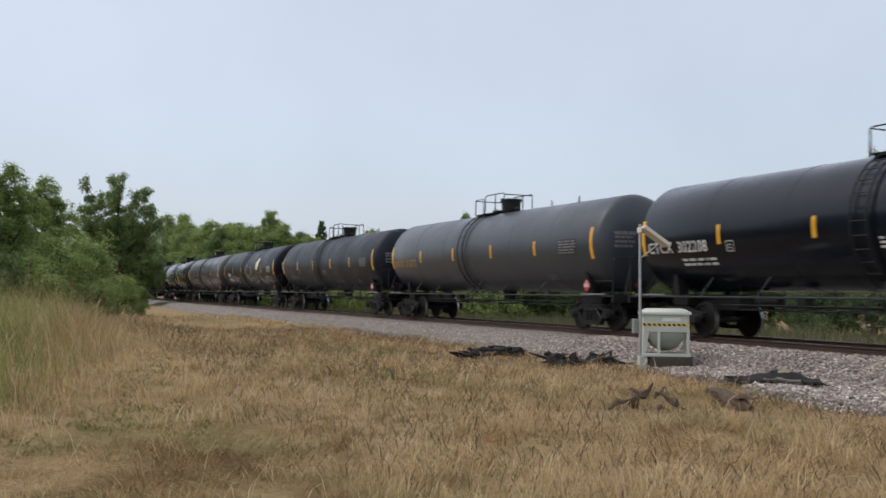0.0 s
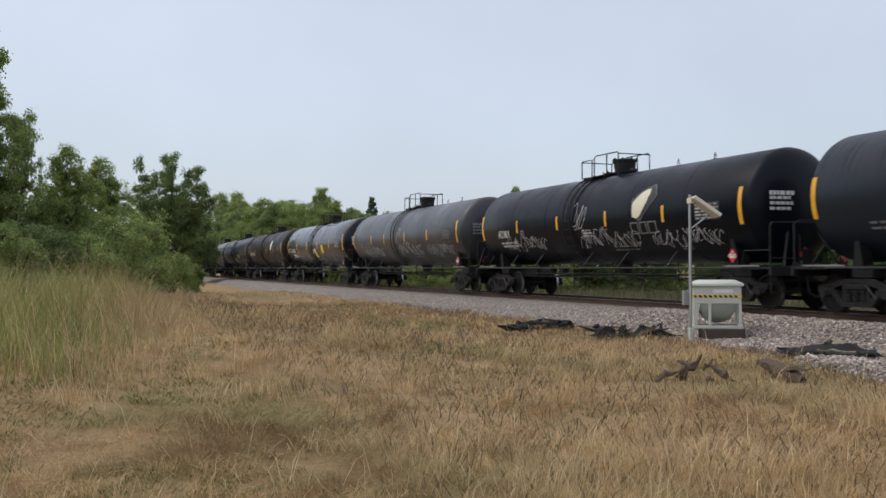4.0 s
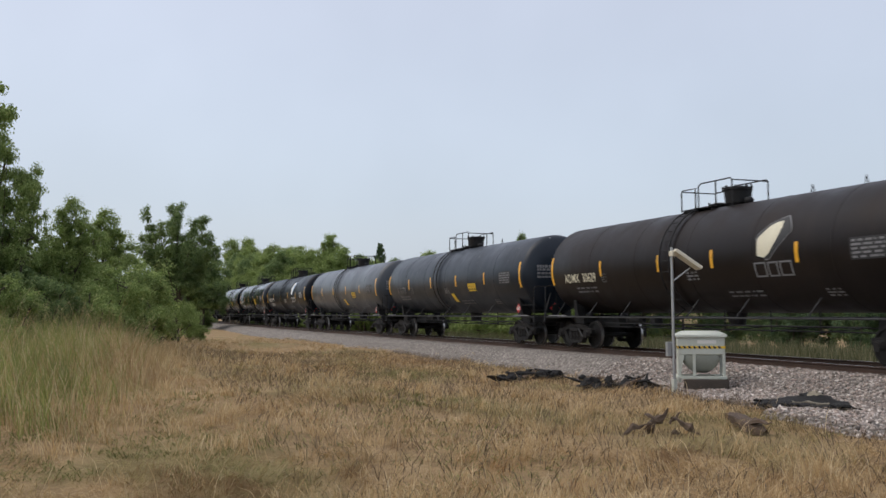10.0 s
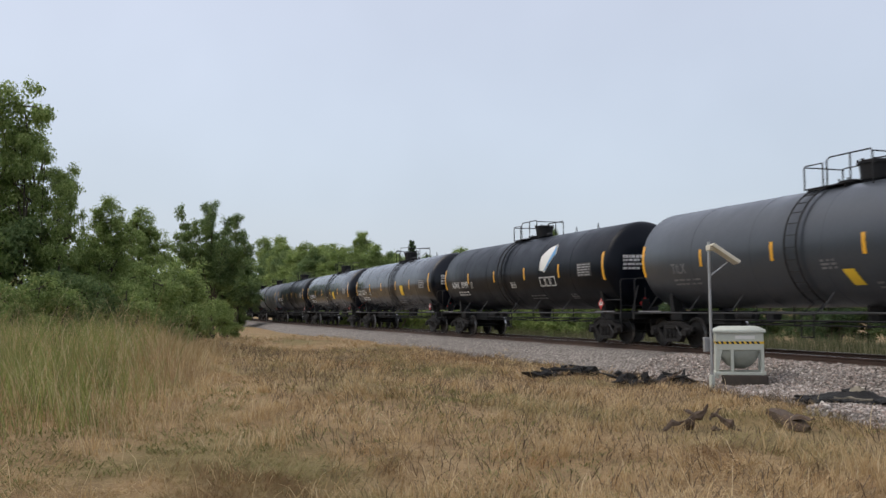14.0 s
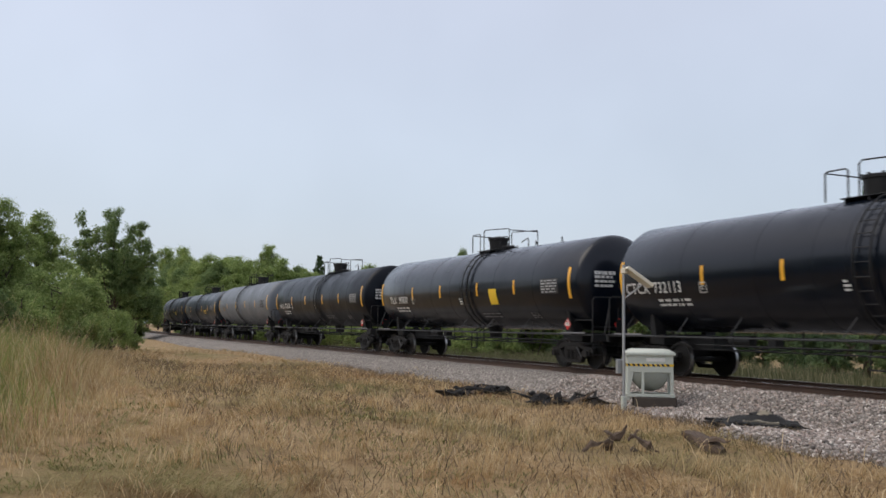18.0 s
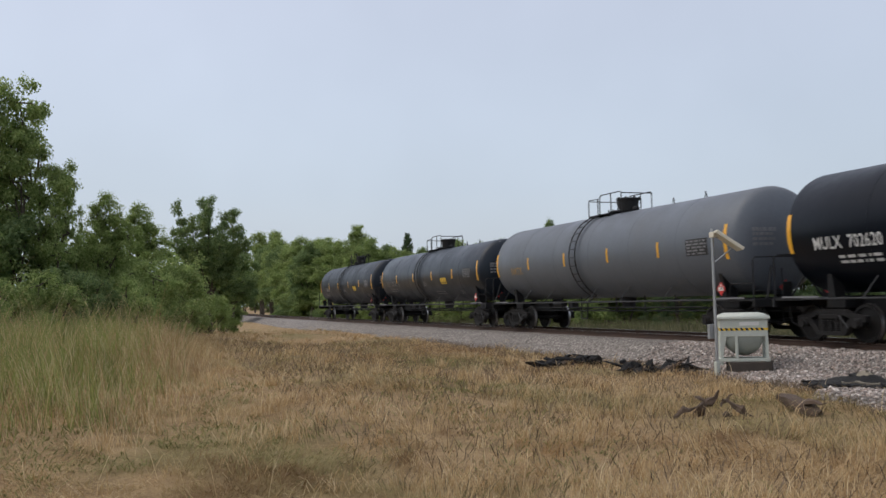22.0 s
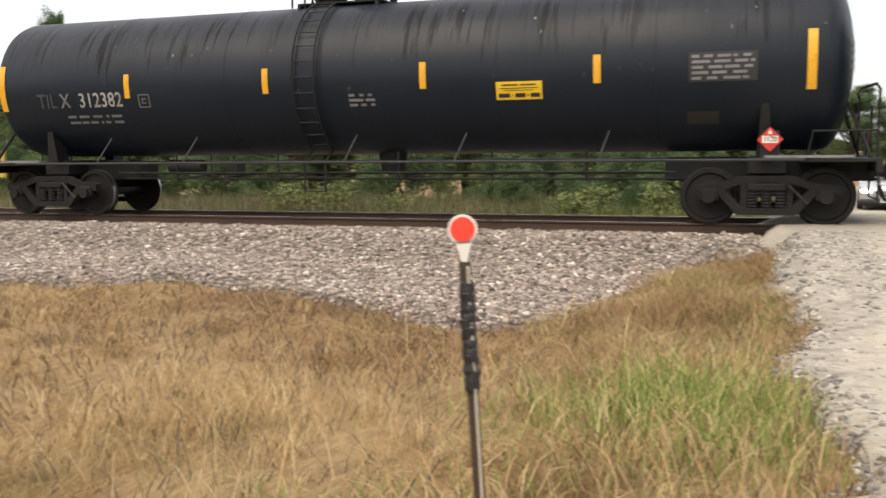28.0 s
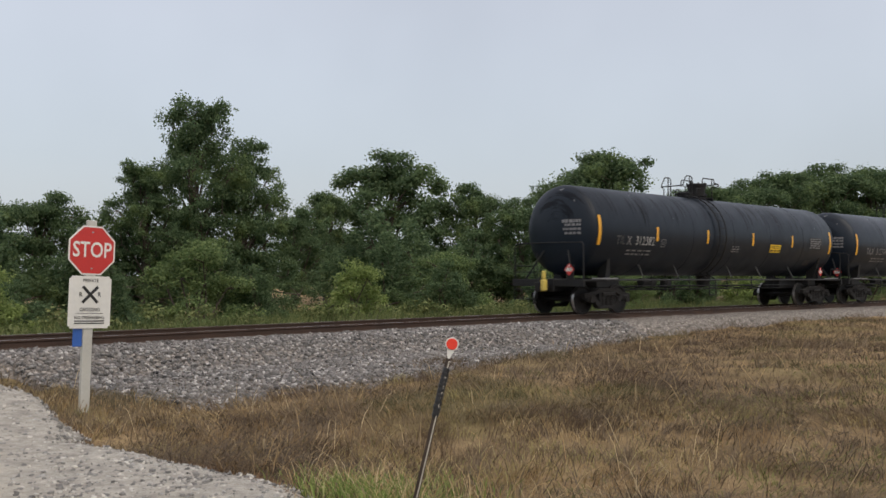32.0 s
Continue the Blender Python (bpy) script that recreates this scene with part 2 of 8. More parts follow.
def tank_paint(name, col, rough, dust=0.3, dust_col=(0.16, 0.14, 0.11), drips=0.0, drip_col=(0.003, 0.003, 0.004), spec=0.42, coat=0.0, coat_rough=0.26):
    """Weathered tank paint: dust in drifts, dark drips that run down the flanks, grime in spots."""
    m, n, l, b = nodes_of(name, rough, 0.0, spec)
    b.inputs["Coat Weight"].default_value, b.inputs["Coat Roughness"].default_value = coat, coat_rough
    b.inputs["Coat IOR"].default_value = 1.34
    v = coords(n, l)
    big = noise_tex(n, l, v, 0.55, 5)
    fine = noise_tex(n, l, v, 14.0, 4)
    run = noise_tex(n, l, coords(n, l, (2.6, 0.35, 0.35)), 1.0, 5, 0.65)
    c = mixed(n, l, ranged(n, l, big, 0.42, 0.72, 0.0, dust), col, dust_col)
    c = mixed(n, l, ranged(n, l, fine, 0.35, 0.7, 0.0, 0.25), c, tuple(k * 0.6 for k in col))
    c = mixed(n, l, ranged(n, l, run, 0.52, 0.70, 0.0, 0.22 * dust), c, tuple(k * 1.5 + 0.01 for k in dust_col))
    if drips:
        # drips start below the walkway line and end above the middle
        obj = n.new("ShaderNodeTexCoord")
        xyz = n.new("ShaderNodeSeparateXYZ")
        l.new(obj.outputs["Object"], xyz.inputs[0])
        streak = noise_tex(n, l, coords(n, l, (8.5, 0.5, 0.5)), 1.0, 4, 0.65)
        edge = noise_tex(n, l, coords(n, l, (3.2, 0.1, 0.1)), 1.4, 6, 0.8)
        low = n.new("ShaderNodeMath")
        low.operation = "SUBTRACT"
        l.new(xyz.outputs[2], low.inputs[0])
        l.new(ranged(n, l, edge, 0.30, 0.70, 2.45, 3.75), low.inputs[1])
        up = ranged(n, l, low.outputs[0], -0.05, 0.12, 0.0, 1.0)
        gate = n.new("ShaderNodeMath")
        gate.operation = "MULTIPLY"
        bunch = n.new("ShaderNodeMath")
        bunch.operation = "MULTIPLY"
        l.new(ranged(n, l, streak, 0.50, 0.57, 0.0, drips), bunch.inputs[0])
        l.new(ranged(n, l, noise_tex(n, l, coords(n, l, (0.85, 0.05, 0.05)), 1.0, 3, 0.6), 0.42, 0.56, 0.12, 1.0), bunch.inputs[1])
        l.new(bunch.outputs[0], gate.inputs[0])
        fade = n.new("ShaderNodeMath")
        fade.operation = "MULTIPLY"
        l.new(up, fade.inputs[0])
        l.new(ranged(n, l, xyz.outputs[2], 3.72, 3.95, 1.0, 0.12), fade.inputs[1])
        l.new(fade.outputs[0], gate.inputs[1])
        c = mixed(n, l, gate.outputs[0], c, drip_col)
        # pale flecks and short pale runs on the upper flank
        fleck = noise_tex(n, l, coords(n, l, (9.0, 4.0, 4.0)), 1.0, 2, 0.5)
        high = n.new("ShaderNodeMath")
        high.operation = "MULTIPLY"
        l.new(ranged(n, l, fleck, 0.735, 0.77, 0.0, 0.8), high.inputs[0])
        l.new(ranged(n, l, xyz.outputs[2], 2.9, 3.2, 0.15, 1.0), high.inputs[1])
        c = mixed(n, l, high.outputs[0], c, (0.30, 0.30, 0.30))
        l.new(ranged(n, l, gate.outputs[0], 0.0, 1.0, 0.22, 0.06), b.inputs["Specular IOR Level"])
    l.new(c, b.inputs["Base Color"])
    l.new(ranged(n, l, big, 0.35, 0.7, rough - 0.06, min(0.95, rough + 0.2)), b.inputs["Roughness"])
    bumped(n, l, b, noise_tex(n, l, v, 2.2, 6), 0.12, 0.03)
    return m


def ground_mat():
    m, n, l, b = nodes_of("dry_thatch_soil", 0.95, 0, 0.2)
    v = coords(n, l)
    big, mid = noise_tex(n, l, v, 0.22, 5), noise_tex(n, l, v, 1.6, 6)
    fine = noise_tex(n, l, v, 26.0, 5, 0.7)
    straw = noise_tex(n, l, coords(n, l, (30, 7, 7)), 1.0, 5, 0.7)
    c = ramp_of(n, l, mid, [(0.30, (0.115, 0.08, 0.045)), (0.5, (0.25, 0.172, 0.092)), (0.72, (0.42, 0.315, 0.18))])
    c = mixed(n, l, 0.55, c, ramp_of(n, l, straw, [(0.3, (0.14, 0.085, 0.04)), (0.6, (0.44, 0.31, 0.16)), (0.8, (0.56, 0.43, 0.26))]))
    green = ranged(n, l, big, 0.52, 0.70, 0.0, 0.55)
    c = mixed(n, l, green, c, (0.12, 0.13, 0.04))
    c = mixed(n, l, ranged(n, l, fine, 0.25, 0.45, 0.5, 0.0), c, (0.07, 0.045, 0.025))
    l.new(c, b.inputs["Base Color"])
    bumped(n, l, b, fine, 0.7, 0.05)
    return m


def stone_mat(name, tones, cell=16.0, use_island=False):
    m, n, l, b = nodes_of(name, 0.9, 0, 0.3)
    v = coords(n, l)
    if use_island:
        g = n.new("ShaderNodeNewGeometry")
        pick = g.outputs["Random Per Island"]
        height = noise_tex(n, l, v, 60.0, 3)
    else:
        vor = n.new("ShaderNodeTexVoronoi")
        vor.inputs["Scale"].default_value = cell
        l.new(v, vor.inputs["Vector"])
        sp = n.new("ShaderNodeSeparateColor")
        l.new(vor.outputs["Color"], sp.inputs[0])
        pick, height = sp.outputs[0], vor.outputs["Distance"]
    c = ramp_of(n, l, pick, [(i / (len(tones) - 1), t) for i, t in enumerate(tones)])
    big = noise_tex(n, l, v, 0.5, 5)
    c = mixed(n, l, ranged(n, l, big, 0.4, 0.75, 0.0, 0.25), c, (0.36, 0.325, 0.29))
    # recesses between the cells darkened: shade between stones put into the colour
    if not use_island:
        c = mixed(n, l, ranged(n, l, height, 0.35, 0.75, 0.0, 0.75), c, (0.07, 0.06, 0.05))
    l.new(c, b.inputs["Base Color"])
    bumped(n, l, b, height, -1.0 if not use_island else 0.5, 0.03)
    return m


def road_mat():
    m, n, l, b = nodes_of("packed_caliche_gravel", 0.92, 0, 0.25)
    v = coords(n, l)
    big, mid, fine = noise_tex(n, l, v, 0.5, 5), noise_tex(n, l, v, 5.0, 6, 0.7), noise_tex(n, l, v, 45.0, 4, 0.75)
    c = ramp_of(n, l, mid, [(0.30, (0.23, 0.212, 0.186)), (0.5, (0.40, 0.372, 0.325)), (0.7, (0.56, 0.52, 0.455))])
    # pale worn wheel tracks along the road and a worn crest
    t = n.new("ShaderNodeTexCoord")
    xyz = n.new("ShaderNodeSeparateXYZ")
    l.new(t.outputs["Object"], xyz.inputs[0])

    def calc(op, a, b, c=0.0):
        k = n.new("ShaderNodeMath")
        k.operation = op
        for i, v in enumerate((a, b, c)):
            if isinstance(v, float):
                k.inputs[i].default_value = v
            else:
                l.new(v, k.inputs[i])
        return k.outputs[0]

    wob = calc("MULTIPLY_ADD", noise_tex(n, l, v, 1.3, 5, 0.65), 1.5, -0.75)
    x = calc("ADD", xyz.outputs[0], wob)
    gaps = [calc("ABSOLUTE", calc("SUBTRACT", x, calc("MULTIPLY_ADD", xyz.outputs[1], slope, at)), 0.0) for at, slope in RUTS]
    rut = calc("MINIMUM", gaps[0], gaps[1])
    c = mixed(n, l, ranged(n, l, rut, 0.20, 0.66, 0.92, 0.0), c, (0.55, 0.505, 0.415))
    c = mixed(n, l, ranged(n, l, xyz.outputs[1], 13.5, 15.0, 0.0, 0.75), c, (0.40, 0.375, 0.315))
    c = mixed(n, l, ranged(n, l, big, 0.5, 0.7, 0.0, 0.3), c, (0.36, 0.32, 0.26))
    c = mixed(n, l, ranged(n, l, fine, 0.30, 0.47, 0.6, 0.0), c, (0.15, 0.135, 0.12))
    l.new(c, b.inputs["Base Color"])
    bumped(n, l, b, fine, 0.6, 0.03)
    return m


def blades_mat(name, stops, trans=0.25, drift=None, spot=0.6):
    """Blades or leaves: a tone for each, drifting over the place at two scales."""
    m, n, l, b = nodes_of(name, 0.75, 0, 0.2)
    g = n.new("ShaderNodeNewGeometry")
    c = ramp_of(n, l, g.outputs["Random Per Island"], stops)
    v = coords(n, l)
    spots = noise_tex(n, l, v, 1.4, 4)
    c = mixed(n, l, ranged(n, l, spots, 0.42, 0.66, 0.0, spot), c, tuple(k * 0.6 for k in stops[0][1]))
    if drift:
        for (scale, lo, hi, amount), tint in drift:
            c = mixed(n, l, ranged(n, l, noise_tex(n, l, v, scale, 4), lo, hi, 0.0, amount), c, tint)
    l.new(c, b.inputs["Base Color"])
    tr = n.new("ShaderNodeBsdfTranslucent")
    l.new(c, tr.inputs[0])
    mix = n.new("ShaderNodeMixShader")
    mix.inputs[0].default_value = trans
    l.new(b.outputs[0], mix.inputs[1])
    l.new(tr.outputs[0], mix.inputs[2])
    l.new(mix.outputs[0], n["Material Output"].inputs[0])
    return m


DRIFT = [((0.45, 0.47, 0.62, 0.75), (0.62, 0.47, 0.26)), ((0.22, 0.47, 0.58, 0.75), (0.29, 0.265, 0.12)), ((0.9, 0.52, 0.64, 0.75), (0.20, 0.105, 0.05)), ((0.33, 0.56, 0.66, 0.6), (0.40, 0.235, 0.105)), ((3.2, 0.56, 0.68, 0.6), (0.13, 0.085, 0.045))]
DRIFT_BROWN = [((0.45, 0.50, 0.64, 0.6), (0.335, 0.25, 0.15)), ((0.9, 0.50, 0.62, 0.7), (0.115, 0.076, 0.048)), ((0.2, 0.54, 0.64, 0.6), (0.15, 0.145, 0.06)), ((3.2, 0.56, 0.68, 0.6), (0.09, 0.06, 0.035))]
FOLIAGE = [((0.55, 0.52, 0.66, 0.5), (0.25, 0.315, 0.10)), ((0.8, 0.56, 0.70, 0.35), (0.075, 0.12, 0.055))]
M = dict(
    ground=ground_mat(),
    ballast=stone_mat("ballast_bed", [(0.07, 0.062, 0.055), (0.32, 0.285, 0.252), (0.165, 0.147, 0.13), (0.48, 0.43, 0.385)], 16.0),
    stones=stone_mat("ballast_stone", [(0.062, 0.053, 0.047), (0.33, 0.282, 0.248), (0.56, 0.49, 0.435), (0.165, 0.140, 0.122), (0.47, 0.37, 0.315), (0.25, 0.212, 0.187), (0.85, 0.78, 0.71)], use_island=True),
    gray_stones=stone_mat("gray_ballast_stone", [(0.026, 0.026, 0.027), (0.165, 0.158, 0.152), (0.33, 0.315, 0.30), (0.085, 0.083, 0.082), (0.26, 0.24, 0.225), (0.125, 0.122, 0.12), (0.62, 0.59, 0.56)], use_island=True),
    road=road_mat(),
    road_stones=stone_mat("road_stone", [(0.095, 0.092, 0.09), (0.29, 0.28, 0.262), (0.18, 0.174, 0.167), (0.44, 0.425, 0.395), (0.70, 0.665, 0.60)], use_island=True),
    straw=blades_mat("dry_straw", [(0.0, (0.31, 0.195, 0.090)), (0.35, (0.44, 0.295, 0.145)), (0.7, (0.57, 0.41, 0.215)), (1.0, (0.68, 0.54, 0.33))], 0.35, DRIFT, 0.3),
    straw_brown=blades_mat("browned_straw", [(0.0, (0.094, 0.070, 0.048)), (0.5, (0.160, 0.119, 0.081)), (1.0, (0.275, 0.215, 0.152))], 0.3, DRIFT_BROWN, 0.35),
    rust_straw=blades_mat("rusty_straw", [(0.0, (0.15, 0.082, 0.045)), (0.5, (0.27, 0.158, 0.088)), (1.0, (0.44, 0.30, 0.18))], 0.3, None, 0.35),
    wisp=blades_mat("pale_straw", [(0.0, (0.46, 0.31, 0.15)), (0.5, (0.62, 0.46, 0.25)), (1.0, (0.78, 0.64, 0.41))], 0.35, None, 0.3),
    green=blades_mat("green_grass", [(0.0, (0.13, 0.19, 0.045)), (0.4, (0.25, 0.34, 0.09)), (0.75, (0.40, 0.46, 0.16)), (1.0, (0.60, 0.55, 0.28))], 0.4, None, 0.25),
    olive=blades_mat("olive_grass", [(0.0, (0.125, 0.135, 0.042)), (0.5, (0.205, 0.21, 0.075)), (1.0, (0.33, 0.30, 0.13))], 0.3, None, 0.3),
    tall=blades_mat("tall_grass", [(0.0, (0.135, 0.165, 0.042)), (0.4, (0.27, 0.315, 0.085)), (0.75, (0.41, 0.42, 0.155)), (1.0, (0.64, 0.58, 0.34))], 0.4, [((0.4, 0.46, 0.60, 0.5), (0.23, 0.275, 0.075)), ((1.1, 0.54, 0.66, 0.6), (0.11, 0.10, 0.045))], 0.45),
    tall_straw=blades_mat("tall_straw", [(0.0, (0.30, 0.20, 0.095)), (0.4, (0.44, 0.31, 0.155)), (0.8, (0.56, 0.44, 0.25)), (1.0, (0.70, 0.58, 0.38))], 0.35, [((0.7, 0.50, 0.62, 0.6), (0.26, 0.16, 0.08)), ((0.3, 0.52, 0.62, 0.5), (0.32, 0.33, 0.12))], 0.3),
    # haze is put into the leaf colours: lifted tones, bluish in leaf_deep
    leaf=blades_mat("leaf_green", [(0.0, (0.110, 0.168, 0.068)), (0.5, (0.190, 0.265, 0.106)), (1.0, (0.30, 0.375, 0.16))], 0.55, FOLIAGE, 0.3),
    leaf_dark=blades_mat("leaf_dark_green", [(0.0, (0.045, 0.078, 0.034)), (0.5, (0.075, 0.122, 0.050)), (1.0, (0.125, 0.18, 0.075))], 0.3, None, 0.3),
    leaf_light=blades_mat("leaf_light_green", [(0.0, (0.165, 0.235, 0.075)), (0.5, (0.280, 0.365, 0.122)), (1.0, (0.44, 0.51, 0.20))], 0.55, FOLIAGE, 0.3),
    leaf_deep=blades_mat("leaf_deep_green", [(0.0, (0.066, 0.112, 0.058)), (0.5, (0.120, 0.184, 0.090)), (1.0, (0.205, 0.275, 0.132))], 0.55, FOLIAGE, 0.3),
    weeds=blades_mat("dull_weeds", [(0.0, (0.075, 0.105, 0.040)), (0.5, (0.150, 0.185, 0.068)), (1.0, (0.28, 0.30, 0.125))], 0.3, None, 0.3),
    reeds=blades_mat("reedy_weeds", [(0.0, (0.075, 0.085, 0.04)), (0.5, (0.145, 0.15, 0.075)), (0.85, (0.25, 0.24, 0.135)), (1.0, (0.42, 0.38, 0.24))], 0.35, None, 0.4),
    bark=plain("bark", (0.10, 0.08, 0.06), 0.9, 0, 0.4, 8, 0.6),
    rail=plain("rusty_rail_steel", (0.075, 0.045, 0.032), 0.7, 0.3, 0.4, 9, 0.3),
    rail_head=plain("polished_rail_head", (0.45, 0.43, 0.41), 0.3, 1.0, 0.2, 9, 0.05),
    tie=plain("weathered_tie_wood", (0.075, 0.06, 0.048), 0.9, 0, 0.45, 9, 0.6),
    iron=plain("grimy_black_iron", (0.0095, 0.0095, 0.0100), 0.65, 0.2, 0.4, 6, 0.3),
    frame=plain("brown_grimed_casting", (0.0110, 0.0097, 0.0090), 0.85, 0.1, 0.45, 6, 0.4),
    wheel=plain("dark_wheel_steel", (0.0108, 0.0098, 0.0092), 0.6, 0.4, 0.4, 6, 0.2),
    tread=plain("polished_wheel_tread", (0.40, 0.39, 0.38), 0.3, 1.0, 0.2, 8, 0.05),
    gray_steel=plain("galvanised_steel", (0.42, 0.43, 0.43), 0.45, 0.6, 0.25, 9, 0.1),
    dull_pipe=plain("grimy_gray_pipe", (0.045, 0.046, 0.048), 0.6, 0.3, 0.4, 9, 0.2),
    strip=plain("amber_reflective_tape", (0.78, 0.40, 0.03), 0.35, 0, 0.18, 4, 0.05),
    white=plain("white_lettering_paint", (0.62, 0.62, 0.60), 0.6, 0, 0.25, 8, 0.05),
    white_worn=plain("worn_white_print", (0.36, 0.36, 0.355), 0.65, 0, 0.4, 10, 0.05),
    faded=plain("faded_lettering_paint", (0.19, 0.19, 0.195), 0.7, 0, 0.4, 8, 0.05),
    pale=plain("chalky_lettering_paint", (0.33, 0.33, 0.325), 0.7, 0, 0.5, 14, 0.05),
    dim=plain("worn_away_lettering", (0.065, 0.067, 0.071), 0.7, 0, 0.5, 8, 0.05),
    ochre=plain("ochre_lettering_paint", (0.42, 0.27, 0.10), 0.7, 0, 0.3, 8, 0.05),
    yellow=plain("yellow_placard", (0.80, 0.52, 0.03), 0.45, 0, 0.15, 5, 0.05),
    cream=plain("cream_placard", (0.70, 0.66, 0.50), 0.5, 0, 0.2, 5, 0.05),
    panel=plain("dusty_data_panel", (0.030, 0.030, 0.031), 0.75, 0, 0.35, 8, 0.1),
    red=plain("red_sign_sheet", (0.55, 0.035, 0.03), 0.4, 0, 0.15, 5, 0.05),
    reflector=plain("red_reflector", (0.80, 0.06, 0.035), 0.25, 0, 0.1, 9, 0.05),
    sign_white=plain("white_sign_sheet", (0.74, 0.73, 0.68), 0.45, 0, 0.12, 4, 0.05),
    black=plain("black_paint", (0.02, 0.02, 0.02), 0.5, 0, 0.3, 6, 0.1),
    logo_blue=plain("logo_blue", (0.10, 0.33, 0.62), 0.4, 0, 0.2, 5, 0.05),
    graffiti=plain("graffiti_spray", (0.50, 0.50, 0.51), 0.7, 0, 0.35, 8, 0.05),
    box=plain("pale_sage_box_paint", (0.52, 0.545, 0.475), 0.5, 0, 0.12, 3, 0.1),
    # the box paint again, darker: shade under the box put into the colour
    box_shade=plain("shaded_sage_hopper", (0.33, 0.35, 0.30), 0.6, 0, 0.15, 3, 0.1),
    solar=plain("solar_glass", (0.02, 0.03, 0.06), 0.12, 0.0, 0.2, 6, 0.02),
    cream_frame=plain("cream_panel_frame", (0.62, 0.58, 0.46), 0.5, 0, 0.15, 5, 0.05),
    rubber=plain("charred_rubber", (0.013, 0.0125, 0.012), 0.92, 0, 0.4, 6, 0.5),
    old_wood=plain("rotten_brown_wood", (0.095, 0.064, 0.043), 0.9, 0, 0.4, 7, 0.6),
    tape=plain("black_wrapping_tape", (0.02, 0.02, 0.022), 0.35, 0, 0.3, 12, 0.5),
    post_steel=plain("rusty_dark_post", (0.075, 0.055, 0.042), 0.6, 0.5, 0.35, 9, 0.2),
    post_edge=plain("pale_post_rib", (0.55, 0.50, 0.42), 0.5, 0.3, 0.25, 9, 0.2),
    pale_post=plain("pale_composite_post", (0.52, 0.51, 0.46), 0.6, 0, 0.15, 6, 0.1),
    dusty_plank=plain("dust_covered_plank", (0.60, 0.53, 0.42), 0.95, 0, 0.3, 6, 0.4),
    blue=plain("blue_tag", (0.04, 0.13, 0.45), 0.4, 0, 0.15, 5, 0.05),
    car_paint=plain("silver_car_paint", (0.52, 0.54, 0.55), 0.25, 0.5, 0.06, 2, 0.0),
    car_black=plain("black_plastic", (0.015, 0.015, 0.016), 0.5, 0, 0.3, 6, 0.1),
    car_glass=plain("dark_car_glass", (0.05, 0.06, 0.065), 0.08, 0, 0.1, 2, 0.0),
    tyre=plain("tyre_rubber", (0.02, 0.02, 0.02), 0.85, 0, 0.3, 8, 0.2),
    airhose=plain("faded_yellow_device", (0.55, 0.42, 0.09), 0.5, 0, 0.2, 8, 0.1),
    earth=plain("dusty_gray_earth", (0.27, 0.235, 0.175), 0.95, 0, 0.35, 7, 0.5),
    hay=plain("dry_hay_field", (0.42, 0.32, 0.15), 0.95, 0, 0.3, 1.0, 0.4),
)
lamp_mat, n_, l_, b_ = nodes_of("lit_headlamp", 0.2)
b_.inputs["Base Color"].default_value = (0.9, 0.9, 0.9, 1)
b_.inputs["Emission Color"].default_value, b_.inputs["Emission Strength"].default_value = (0.95, 0.97, 1.0, 1), 9.0
M["lamp"] = lamp_mat

SLATE = tank_paint("slate_tank_paint", (0.0075, 0.0130, 0.0215), 0.48, 0.25, (0.017, 0.023, 0.032), 0.8, coat=0.28)
SLATE2 = tank_paint("slate_tank_paint_dull", (0.0092, 0.0152, 0.0245), 0.43, 0.3, (0.020, 0.029, 0.040), 0.3, spec=0.25, coat=0.45)
GRAY = tank_paint("light_gray_tank_paint", (0.115, 0.13, 0.15), 0.42, 0.3, (0.13, 0.13, 0.13))
MIDGRAY = tank_paint("gray_tank_paint", (0.045, 0.053, 0.064), 0.38, 0.3, (0.060, 0.066, 0.075), spec=0.3, coat=0.6)
BLACK = tank_paint("black_tank_paint", (0.0028, 0.0050, 0.0105), 0.34, 0.10, (0.011, 0.017, 0.028), spec=0.08, coat=1.0, coat_rough=0.17)
DULLBLACK = tank_paint("dull_black_tank_paint", (0.0036, 0.0056, 0.0100), 0.38, 0.12, (0.012, 0.017, 0.026), spec=0.08, coat=0.3, coat_rough=0.2)
BROWN = tank_paint("browned_black_tank_paint", (0.0115, 0.0085, 0.0078), 0.40, 0.45, (0.034, 0.023, 0.017), spec=0.2)
DARKGRAY = tank_paint("dark_gray_tank_paint", (0.021, 0.0235, 0.029), 0.42, 0.35, (0.034, 0.036, 0.041), coat=0.6)


# ---- builders ----
def mesh_from(name, verts, faces, mat, smooth_it=False):
    me = bpy.data.meshes.new(name)
    me.from_pydata([tuple(v) for v in verts], [], faces)
    me.materials.append(mat)
    if smooth_it:
        me.polygons.foreach_set("use_smooth", [True] * len(me.polygons))
    me.update()
    return me


def finish(name, bm, mat, smooth_deg=None):
    me = bpy.data.meshes.new(name)
    bmesh.ops.recalc_face_normals(bm, faces=bm.faces)
    bm.to_mesh(me)
    bm.free()
    for m in mat if isinstance(mat, (list, tuple)) else [mat]:
        me.materials.append(m)
    if smooth_deg:
        me.polygons.foreach_set("use_smooth", [True] * len(me.polygons))
        me.set_sharp_from_angle(angle=radians(smooth_deg))
    return me


SMALL_PRINT = ("fine_print", "stencil_block", "panel_print", "end_print", "notice_print", "emblem_bars", "graffiti")


